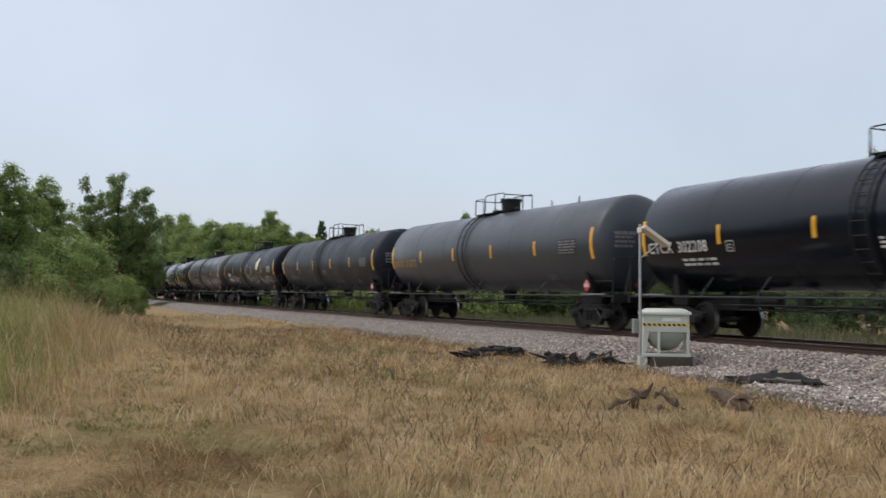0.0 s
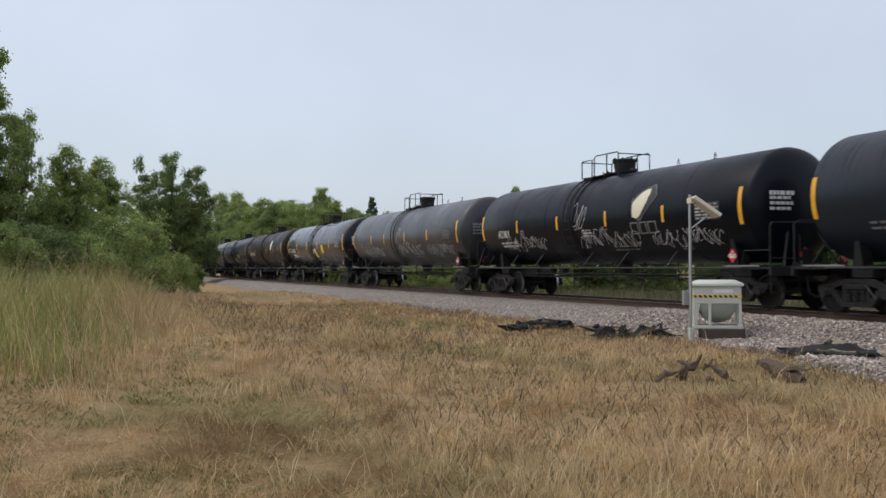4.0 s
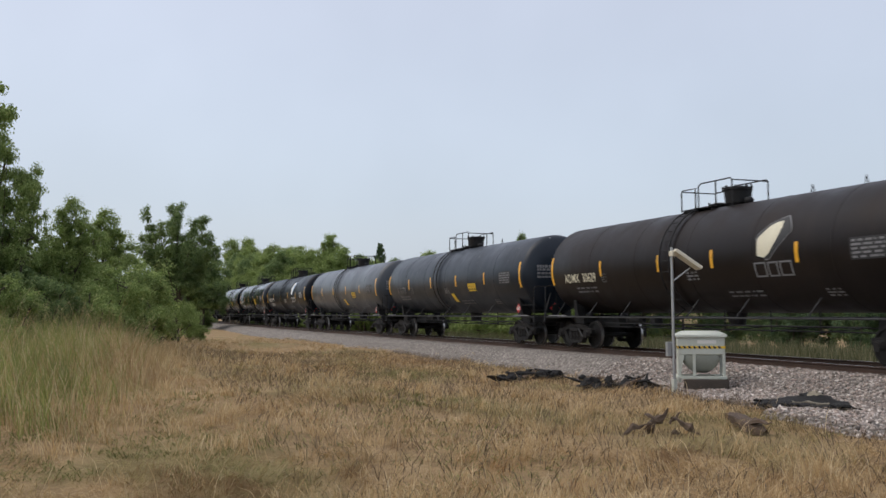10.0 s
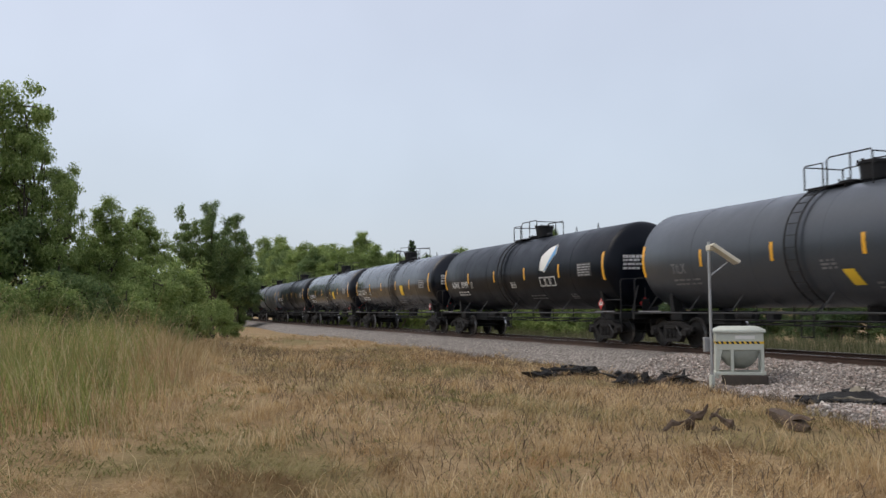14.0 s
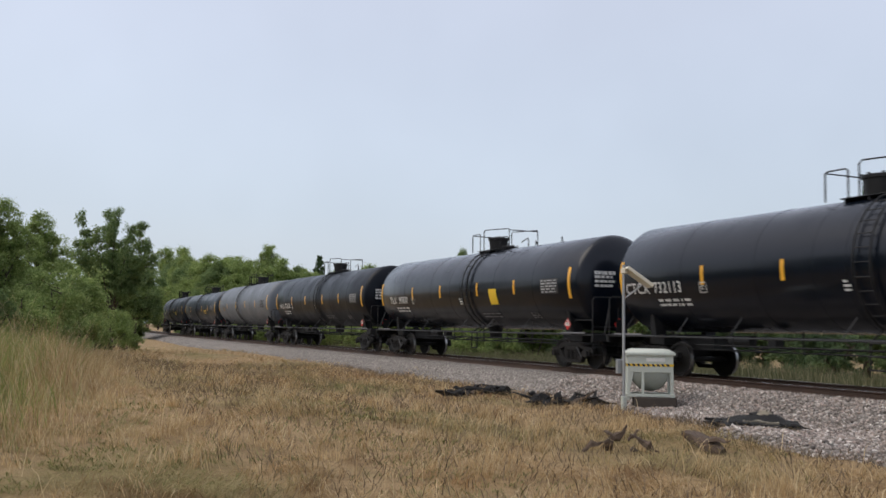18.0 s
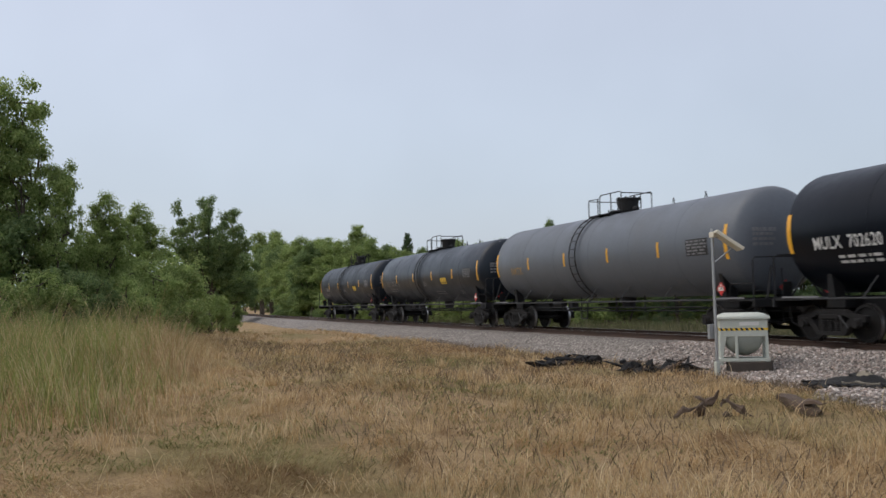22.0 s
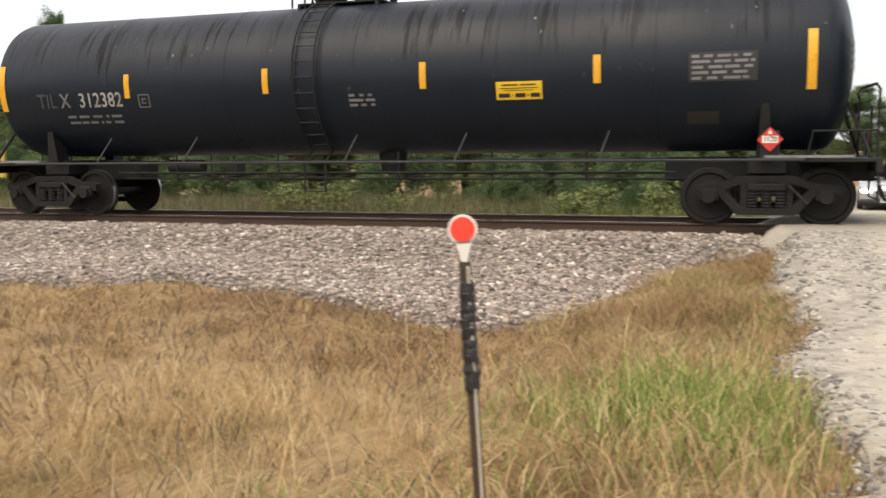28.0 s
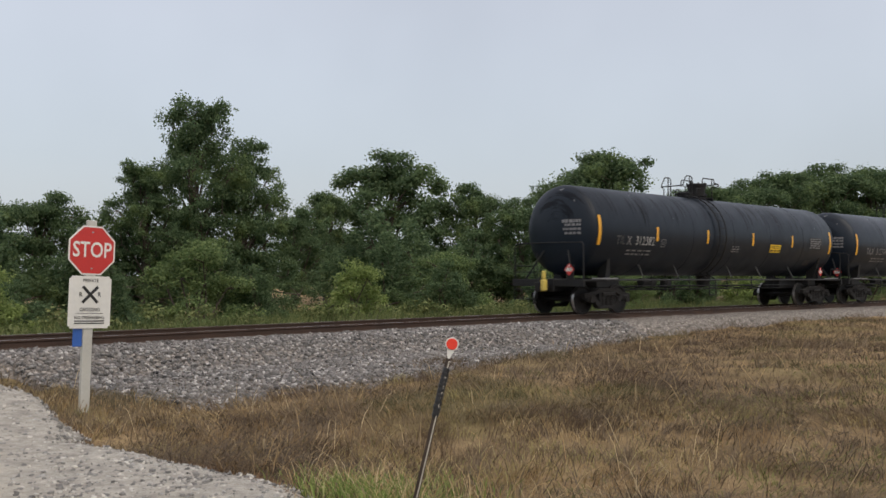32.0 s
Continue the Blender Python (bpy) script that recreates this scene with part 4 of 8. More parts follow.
bm = bmesh.new()
y0, y1 = -1.10, -0.94
plate(bm, [(-1.13, 0.50), (-1.13, 0.64), (-0.66, 0.70), (-0.42, 0.80), (0.42, 0.80), (0.66, 0.70), (1.13, 0.64), (1.13, 0.50), (0.68, 0.57), (0.40, 0.67), (-0.40, 0.67), (-0.68, 0.57)], y0, y1)
plate(bm, [(-0.46, 0.17), (-0.40, 0.28), (0.40, 0.28), (0.46, 0.17)], y0 - 0.03, y1)
for sgn in (-1, 1):
    plate(bm, [(sgn * 0.80, 0.56), (sgn * 0.64, 0.58), (sgn * 0.34, 0.27), (sgn * 0.46, 0.18)], y0 - 0.01, y1 + 0.01)
    plate(bm, [(sgn * 0.40, 0.26), (sgn * 0.31, 0.26), (sgn * 0.31, 0.69), (sgn * 0.40, 0.69)], y0 + 0.01, y1 + 0.01)
    box(bm, sgn * 0.889 - 0.15, sgn * 0.889 + 0.15, -1.15, -1.0, 0.38, 0.60, 0.04)
    cyl(bm, (sgn * 0.889, -1.21, 0.457), (sgn * 0.889, -1.1, 0.457), 0.10, seg=12)
box(bm, -0.30, 0.30, -1.15, -1.06, 0.56, 0.68, 0.02)
P["side_frame"] = finish("side_frame", bm, M["frame"])
bm = bmesh.new()
for x in (0.0,):
    lathe(bm, [(0.0, 0.22)] + [(0.078 if k % 2 else 0.098, 0.26 + 0.025 * k) for k in range(13)] + [(0, 0.58)], Matrix.Translation((x, -1.05, 0)), 10)
P["spring"] = finish("spring", bm, M["frame"], 40)
bm = box(bmesh.new(), -0.22, 0.22, -1.1, 1.1, 0.48, 0.74, 0.03)
P["bolster"] = finish("truck_bolster", bm, M["frame"])
bm = tube(bmesh.new(), [(0.32, -1.13, 0.66), (0.62, -1.13, 0.36)], 0.022, 5)
P["brake_lever"] = finish("brake_lever", bm, M["dull_pipe"])
# wheel: y is the axle; the flange is on the inner side
bm = bmesh.new()
prof = [(0, -0.09), (0.10, -0.10), (0.12, -0.07), (0.13, -0.05), (0.24, -0.02), (0.37, -0.03), (0.39, -0.065), (0.45, -0.065), (0.457, -0.055), (0.460, 0.04), (0.486, 0.045), (0.486, 0.07), (0.38, 0.07), (0.30, 0.03), (0.14, 0.03), (0.12, 0.09), (0, 0.09)]
lathe(bm, prof, pose(0, 0, 0, -90, 0, 0), 32)
me = finish("wheel", bm, [M["wheel"], M["tread"]], 35)
for f in me.polygons:
    r = math.hypot(f.center.x, f.center.z)
    f.material_index = 1 if 0.452 < r < 0.465 and abs(f.center.y) < 0.05 else 0
P["wheel"] = me
P["axle"] = finish("axle", cyl(bmesh.new(), (0, -1.05, 0), (0, 1.05, 0), 0.075, seg=12), M["wheel"], 40)
# brake gear below the belly
bm = bmesh.new()
for y, z in ((-0.75, 0.86), (-0.55, 0.74), (0.5, 0.82)):
    tube(bm, [(-5.6, y, z), (5.6, y, z)], 0.02, 5)
for x in (-4.2, -3.4, -1.9, 0.6, 2.4, 4.1):
    tube(bm, [(x, -0.75, 0.70), (x, -0.75, 1.25)], 0.022, 5)
    tube(bm, [(x, -0.75, 0.72), (x, 0.5, 0.80)], 0.018, 5)
P["brake_rigging"] = finish("brake_rigging", bm, M["iron"])
bm = bmesh.new()
cyl(bm, (-4.5, -0.5, 0.98), (-3.75, -0.5, 0.98), 0.14, seg=14)
P["brake_tank"] = finish("brake_reservoir", bm, M["iron"], 40)
P["brake_valve"] = finish("brake_valve", box(bmesh.new(), -3.15, -2.85, -0.65, -0.35, 0.86, 1.08, 0.03), M["iron"])
bm = bmesh.new()
cyl(bm, (0.2, -0.0, 0.82), (0.2, 0, 1.3), 0.22, 0.3, seg=14)
P["outlet"] = finish("bottom_outlet", bm, M["iron"], 40)
# hazard placard: a red diamond in a holder
bm = bmesh.new()
box(bm, -0.21, 0.21, -0.02, 0.0, -0.02, 0.62, 0.01)
P["placard_holder"] = finish("placard_holder", bm, M["iron"])
P["placard"] = mesh_from("hazard_placard", [(0, -0.03, -0.28), (0.28, -0.03, 0), (0, -0.03, 0.28), (-0.28, -0.03, 0)], [(0, 1, 2, 3)], M["red"])
P["placard_band"] = mesh_from("placard_band", [(-0.17, -0.034, -0.08), (0.17, -0.034, -0.08), (0.17, -0.034, 0.08), (-0.17, -0.034, 0.08)], [(0, 1, 2, 3)], M["sign_white"])
vs, fs = lettering("1170", 0.17)
P["placard_text"] = mesh_from("placard_number", [(x, -0.037, y) for x, y in vs], fs, M["black"])
P["placard_flame"] = mesh_from("placard_flame", [(-0.05, -0.034, 0.12), (0.05, -0.034, 0.12), (0.02, -0.034, 0.19), (0, -0.034, 0.23), (-0.03, -0.034, 0.18)], [(0, 1, 2, 3, 4)], M["sign_white"])
P["yellow_card"] = mesh_from("yellow_notice", *patch(-0.40, 0.40, -0.155, 0.155, 0.012), M["yellow"])
bars = [patch(a, b, h0, h1, 0.016, 0, 1) for a, b, h0, h1 in ((-0.30, -0.02, 0.085, 0.110), (0.02, 0.30, 0.085, 0.110), (-0.33, 0.33, 0.035, 0.050), (-0.25, 0.25, 0.0, 0.012), (-0.36, -0.16, -0.115, -0.045), (-0.13, -0.10, -0.09, -0.07), (-0.07, 0.11, -0.115, -0.045), (0.14, 0.17, -0.09, -0.07), (0.20, 0.36, -0.115, -0.045))]
vs, fs = [], []
for v, f in bars:
    fs += [tuple(i + len(vs) for i in q) for q in f]
    vs += v
P["yellow_card_bars"] = mesh_from("notice_print", vs, fs, M["black"])
P["yellow_square"] = mesh_from("yellow_notice", *patch(-0.28, 0.28, -0.27, 0.27, 0.012, -0.05), M["yellow"])
P["slant_card"] = mesh_from("slanted_card", *patch(-0.22, 0.22, -0.32, 0.32, 0.012, -0.35), M["cream"])
P["slant_yellow"] = mesh_from("slanted_yellow_card", *patch(-0.12, 0.24, -0.32, 0.1, 0.016, -0.35), M["yellow"])
P["data_panel"] = mesh_from("data_panel", *patch(-0.52, 0.52, -0.23, 0.23, 0.010), M["panel"])


def bar_rows(rows, w, h, step, seed, lift=0.010):
    """Rows of unreadable small print as plain bars."""
    rnd, vs, fs = random.Random(seed), [], []
    for i in range(rows):
        x = -w / 2
        while x < w / 2 - 0.05:
            k = min(rnd.uniform(0.06, 0.28), w / 2 - x)
            v, f = patch(x, x + k, -i * step - h, -i * step, lift, 0, 1)
            fs += [tuple(j + len(vs) for j in q) for q in f]
            vs += v
            x += k + rnd.uniform(0.03, 0.1)
    return vs, fs


P["data_bars"] = mesh_from("panel_print", *bar_rows(5, 0.95, 0.045, 0.085, 3, 0.015), M["faded"])
P["data_bars_white"] = mesh_from("panel_print", *bar_rows(5, 0.95, 0.045, 0.085, 3, 0.015), M["white_worn"])
P["dark_plate"] = mesh_from("dark_plate", *patch(-0.25, 0.25, -0.13, 0.13, 0.012), M["black"])
P["fine_print"] = mesh_from("fine_print", *bar_rows(2, 1.3, 0.07, 0.13, 5), M["white"])
P["fine_print_faded"] = mesh_from("fine_print", *bar_rows(2, 1.3, 0.055, 0.13, 5), M["faded"])
P["stencil_block"] = mesh_from("stencil_block", *bar_rows(3, 0.5, 0.05, 0.09, 8), M["white"])
P["stencil_block_faded"] = mesh_from("stencil_block", *bar_rows(3, 0.5, 0.05, 0.09, 8), M["faded"])
frame_v, frame_f = [], []
for q in ((-0.13, 0.13, 0.11, 0.13), (-0.13, 0.13, -0.13, -0.11), (-0.13, -0.11, -0.11, 0.11), (0.11, 0.13, -0.11, 0.11), (-0.05, 0.05, 0.03, 0.05), (-0.05, 0.05, -0.05, -0.03), (-0.05, -0.03, -0.03, 0.03)):
    v, f = patch(*q, 0.010, 0, 1)
    frame_f += [tuple(i + len(frame_v) for i in p) for p in f]
    frame_v += v
P["c_mark_faded"] = mesh_from("plate_mark", frame_v, frame_f, M["faded"])
P["c_mark"] = mesh_from("plate_mark", frame_v, frame_f, M["white"])
# plain leaf emblem in two colours
DIAMOND = [(0.36, 0.53), (0.44, 0.47), (0.62, 0.20), (0.62, 0.10), (-0.14, -0.52), (-0.26, -0.53), (-0.62, -0.02), (-0.60, 0.08), (-0.20, 0.36)]
LEAF = [(0.34, 0.48), (0.36, 0.30), (0.22, -0.02), (-0.10, -0.40), (-0.30, -0.50), (-0.58, -0.44), (-0.60, -0.02), (-0.56, 0.06), (-0.16, 0.36), (0.12, 0.46)]
inner = lambda k, dx, dh: [(p[0] * k + dx, p[1] * k + dh) for p in DIAMOND]
P["emblem"] = mesh_from("leaf_emblem", *shape_patch(DIAMOND, 0.010), M["sign_white"])
P["emblem_field"] = mesh_from("leaf_emblem_field", *shape_patch(inner(0.95, 0, 0), 0.014), M["black"])
P["emblem_blue"] = mesh_from("leaf_emblem_half", *shape_patch(LEAF, 0.022), M["sign_white"])
P["emblem_tip"] = mesh_from("leaf_emblem_tip", *shape_patch(inner(0.90, 0, 0), 0.018), M["logo_blue"])
P["emblem_worn"] = mesh_from("leaf_emblem", *shape_patch(DIAMOND, 0.010), M["faded"])
P["emblem_cream"] = mesh_from("leaf_emblem_half", *shape_patch([(p[0] * 0.86 - 0.04, p[1] * 0.86 - 0.03) for p in LEAF], 0.018), M["cream"])
word_v, word_f = [], []
for a, b in ((-0.66, -0.24), (-0.18, 0.18), (0.24, 0.66)):
    for q in ((a, b, 0.14, 0.18), (a, b, -0.18, -0.14), (a, a + 0.05, -0.14, 0.14), (b - 0.05, b, -0.14, 0.14)):
        v, f = patch(*q)
        word_f += [tuple(i + len(word_v) for i in p) for p in f]
        word_v += v
P["emblem_word"] = mesh_from("emblem_bars", word_v, word_f, M["faded"])
P["emblem_word_bright"] = mesh_from("emblem_bars", word_v, word_f, M["white"])


def scribble(seed, n, w, h):
    """Spray-paint loops that cannot be read."""
    rnd, bm = random.Random(seed), bmesh.new()
    for i in range(n):
        cx, r = -w / 2 + w * (i + 0.5) / n + rnd.uniform(-0.1, 0.1), h * rnd.uniform(0.28, 0.5)
        ch, ph, tw = rnd.uniform(-0.12, 0.12), rnd.uniform(0, 6), rnd.uniform(0.7, 1.6)
        pts = []
        for k in range(15):
            a = ph + k * 0.5
            pts.append(on_tank(cx + r * 0.6 * math.cos(a * tw) + 0.02 * k - 0.1, ch + r * math.sin(a) * rnd.uniform(0.9, 1.1), 0.012))
        for p, q in zip(pts, pts[1:]):
            d = (Vector(q) - Vector(p)).normalized()
            nrm = Vector((0, p[1], p[2] - ZC)).normalized()
            s = d.cross(nrm) * 0.010
            bm.faces.new([bm.verts.new(Vector(p) - s), bm.verts.new(Vector(q) - s), bm.verts.new(Vector(q) + s), bm.verts.new(Vector(p) + s)])
    return finish("graffiti", bm, M["graffiti"])


def head_print(seed):
    """Four short lines of small print as plain bars on the tank's end."""
    rnd, vs, fs = random.Random(seed), [], []
    for i in range(4):
        y, z, h = -0.98, 0.30 - 0.13 * i, 0.075 if i else 0.10
        while y < -0.42 - 0.1 * (i == 3):
            k = rnd.uniform(0.05, 0.13)
            for yy, zz in ((y, z - h), (y + k, z - h), (y + k, z), (y, z)):
                vs.append((HALF + HEAD * math.sqrt(1 - (yy * yy + zz * zz) / (R * R)) + 0.012, yy, ZC + zz))
            fs.append(tuple(range(len(vs) - 4, len(vs))))
            y += k + rnd.uniform(0.015, 0.04)
    return vs, fs


P["head_print"] = mesh_from("end_print", *head_print(4), M["faded"])
P["head_print_white"] = mesh_from("end_print", *head_print(4), M["white"])
P["graffiti_a"], P["graffiti_b"] = scribble(4, 15, 3.0, 0.52), scribble(9, 15, 3.3, 0.62)
P["graffiti_c"] = scribble(14, 3, 0.5, 0.9)


def round_shell(dx, dh):
    """Turns a sheet built at the middle height round the shell, and slides it along."""
    return Matrix.Translation((dx, 0, ZC)) @ pose(0, 0, 0, -math.degrees(dh / R), 0, 0) @ Matrix.Translation((0, 0, -ZC))


WORDS = {}


def words(text, size, mat):
    """Single words with their places along the line, for lettering of which each word is a part."""
    wide = text[:4] in ("CTCX", "NATX")
    made, pen = [], 0.0
    for word in text.replace("|", " | ").split():
        if word == "|":
            pen -= size * 0.34
            continue
        if (word, size, mat.name, wide) not in WORDS:
            vs, fs = lettering(word, size, 0.88 if wide else 0.83, 1.12 if wide else 1.05)
            WORDS[word, size, mat.name, wide] = (mesh_from("lettering", on_shell(vs, 0, 0, 0.010), fs, mat), max(v[0] for v in vs) - min(v[0] for v in vs))
        me, length = WORDS[word, size, mat.name, wide]
        made.append((me, pen + length / 2))
        pen += length + size * 0.55
    middle = (pen - size * 0.55) / 2
    return [(me, at - middle) for me, at in made]


TANKS, BANDS = {}, {}


def tank_car(label, paint, mark, ink="white", card="yellow", emblem=None, gear=1, graffiti=False, fine=True, end_device=False, big=True, ladder_at=-0.95, gear_at=-0.95, strips=STRIPS):
    car = thing("tank_car", label, "tank car", group="cars of the freight train")
    if paint.name not in TANKS:
        TANKS[paint.name] = tank_mesh(paint)
        BANDS[paint.name] = mesh_from("saddle_band", *patch(-0.36, 0.36, -1.7, 2.1, 0.014, 0, 24), paint, True)
    grow = 1.063 if big else 1.0
    shell = Matrix.Translation((0, 0, 2.71 if big else ZC)) @ Matrix.Diagonal((1, grow, grow, 1)) @ Matrix.Translation((0, 0, -ZC))
    crest = (2.71 if big else ZC) + R * grow
    top = Matrix.Translation((gear_at, 0, crest - (0.05 if gear else 0))) @ Matrix.Diagonal((1, 1, 0.9 if gear else 1, 1))
    tank = part("tank", TANKS[paint.name], car, shell)
    for i, x in enumerate(strips):
        part("reflective_strip", P["strip_long" if i in (0, 5) else "strip_short"], tank, round_shell(x, 0))
    part("saddle_band", BANDS[paint.name], tank, round_shell(ladder_at - 0.05, 0))
    ladder = part("ladder", P["ladder"], car, shell @ Matrix.Translation((ladder_at, 0, 0)))
    for ry, rz in RUNGS:
        part("rung", P["rung"], ladder, Matrix.Translation((0, ry, rz)))
    part("walkway_platform", P["platform%d" % min(gear, 1)], car, top)
    rails = P["railing%d" % gear]
    railing_ob = part("safety_railing", rails[0], car, top)
    for me in rails[1:]:
        part("rail", me, railing_ob)
    grow_top = Matrix.Diagonal((1, 1, 0.95, 1)) if gear == 0 else Matrix.Diagonal((1.12, 1.12, 1.05, 1))
    hx, hatch_x = ((0.72, -0.12), (1.18, 0.40), (0.0, 0.85))[gear]
    housing = part("valve_housing", P["housing"], car, top @ Matrix.Translation((hx, 0, 0.02)) @ grow_top)
    for k in range(8):
        part("housing_bolt", P["housing_bolt"], housing, pose(0.35 * math.cos(k * math.pi / 4), 0.35 * math.sin(k * math.pi / 4), 0, 0, 0, 45 * k))
    hatch = part("manway_hatch", P["hatch"], car, top @ Matrix.Translation((hatch_x, 0, 0.02)))
    for k in range(6):
        part("hatch_bolt", P["hatch_bolt"], hatch, pose(0, 0, 0, 0, 0, 60 * k))
    if not end_device:
        for bx in (3.3, 5.0):
            part("crest_bracket", P["crest_bracket"], car, Matrix.Translation((bx, -0.15, crest - 0.03)))
    part("relief_valve", P["valve"], car, top @ Matrix.Translation((hx + 0.48, 0, 0)))
    for turn in (0, 180):
        t = pose(0, 0, 0, 0, 0, turn)
        pipe = part("side_handrail", P["grab_pipe"], car, t)
        if turn == 0:
            for x in (-5.6, -3.6, -0.2, 1.9, 4.4):
                part("handrail_stay", P["stay"], pipe, Matrix.Translation((x, 0, 0)))
        for nm, key in (("stub_sill", "sill"), ("end_platform", "end_platform"), ("end_handrail", "end_rail"), ("coupler", "coupler")):
            part(nm, P[key], car, t)
    part("stencil_plate", P["sill_stencil"], car)
    part("stencil_plate", P["sill_stencil"], car, Matrix.Translation((-15.3, 0, 0)))
    part("brake_rigging", P["brake_rigging"], car)
    part("brake_reservoir", P["brake_tank"], car)
    part("bottom_outlet", P["outlet"], car)
    part("brake_valve", P["brake_valve"], car)
    sets = []
    for tx in (-TRUCK, TRUCK):
        part("truck_bolster", P["bolster"], car, Matrix.Translation((tx, 0, 0)))
        for turn in (0, 180):
            sf = part("side_frame", P["side_frame"], car, Matrix.Translation((tx, 0, 0)) @ pose(0, 0, 0, 0, 0, turn))
            if turn == 0:
                for x in (-0.22, 0.0, 0.22):
                    part("spring", P["spring"], sf, Matrix.Translation((x, 0, 0)))
                part("brake_lever", P["brake_lever"], sf)
        for ax in (-AXLE, AXLE):
            ws = part("wheelset", P["axle"], car, Matrix.Translation((tx + ax, 0, WHEEL_R)))
            part("wheel", P["wheel"], ws, Matrix.Translation((0, -GAUGE - 0.02, 0)))
            part("wheel", P["wheel"], ws, Matrix.Translation((0, GAUGE + 0.02, 0)) @ pose(0, 0, 0, 0, 0, 180))
            sets.append(ws)
    # placards on the front flank and on the tank ends
    for x, y, turn, tilt in ((7.08, -1.24, 0, 0), (-8.72, -0.95, -90, 0), (8.72, 0.95, 90, 0)):
        m = pose(x, y, 1.38, 0, 0, turn) @ Matrix.Diagonal((0.70, 1, 0.70, 1))
        h = part("placard_holder", P["placard_holder"], car, m @ Matrix.Translation((0, 0.03, -0.42)))
        pl = part("hazard_placard", P["placard"], h, Matrix.Translation((0, -0.03, 0.42)))
        for k in ("placard_band", "placard_text", "placard_flame"):
            o = part({"placard_text": "placard_number"}.get(k, k), P[k], h, Matrix.Translation((0, -0.03, 0.42)))
    inkm = M[ink]
    dim = ink != "white"
    part("end_print", P["head_print" if dim else "head_print_white"], tank)
    part("end_print", P["head_print" if dim else "head_print_white"], tank, Matrix.Diagonal((-1, 1, 1, 1)))
    if mark:
        middle = -6.48 if mark[:4] in ("CTCX", "NATX") and len(mark) > 4 else -5.98
        for i, (me, at) in enumerate(words(mark, 0.40, inkm)):
            if end_device and i < 2:
                me = words(mark, 0.40, M["dim" if i == 0 else "faded"])[i][0]
            part("lettering", me, tank, round_shell(middle + at, -0.33), "stencilled lettering")
    if fine:
        part("fine_print", P["fine_print_faded" if dim else "fine_print"], tank, round_shell(-5.7, -0.62))
        part("plate_mark", P["c_mark_faded" if dim else "c_mark"], tank, round_shell(-4.45, -0.36))
        part("stencil_block", P["stencil_block_faded" if dim else "stencil_block"], tank, round_shell(0.15, -0.35))
        if not end_device:
            part("fine_print", P["fine_print_faded"], tank, round_shell(2.0, -0.95))
    if end_device:
        part("dark_plate", P["dark_plate"], tank, round_shell(6.05, -0.95))
    else:
        part("stencil_block", P["stencil_block_faded"], tank, round_shell(5.0, -0.95))
    dp = part("data_panel", P["data_panel"], tank, round_shell(6.35, -0.1))
    part("panel_print", P["data_bars" if dim else "data_bars_white"], dp, round_shell(0, 0.19))
    if card == "yellow":
        yc = part("yellow_notice", P["yellow_card"], tank, round_shell(3.05, -0.38))
        part("notice_print", P["yellow_card_bars"], yc)
    if card in ("square", "both"):
        part("yellow_notice", P["yellow_square"], tank, round_shell(2.6, -0.35))
    if card == "both":
        sc = part("slanted_card", P["slant_card"], tank, round_shell(0.75, -0.6), "slanted cream and yellow card")
        part("slanted_yellow_card", P["slant_yellow"], sc)
    if card == "patch":
        yc = part("yellow_notice", P["yellow_card"], tank, round_shell(3.05, -0.38))
        part("notice_print", P["yellow_card_bars"], yc)
        part("slanted_yellow_card", P["slant_yellow"], tank, round_shell(0.8, -0.7))
    if emblem:
        em = part("leaf_emblem", P["emblem" if emblem == "bright" else "emblem_worn"], tank, round_shell(3.4, 0.46 if emblem == "bright" else 0.32), "leaf-shaped emblem")
        part("leaf_emblem_field", P["emblem_field"], em)
        if emblem == "bright":
            part("leaf_emblem_half", P["emblem_blue"], em)
            part("leaf_emblem_tip", P["emblem_tip"], em)
        else:
            part("leaf_emblem_half", P["emblem_cream"], em)
        part("emblem_bars", P["emblem_word_bright" if emblem == "bright" else "emblem_word"], tank, round_shell(3.35, -0.42))
    if graffiti:
        for key, x, h in (("graffiti_a", -4.4, -0.75), ("graffiti_b", 1.2, -0.7), ("graffiti_c", -0.35, 0.1), ("graffiti_a", 5.2, -0.8)):
            part("graffiti", P[key], tank, round_shell(x, h), "pale spray-paint loops")
    if end_device:
        bm = box(bmesh.new(), -9.18, -8.98, -0.31, -0.15, 0.72, 1.08, 0.04)
        box(bm, -9.14, -9.02, -0.28, -0.17, 1.08, 1.34, 0.03)
        part("end_of_train_device", finish("end_of_train_device", bm, M["airhose"]), car, None, "yellow flashing rear-end box")
    return car, sets


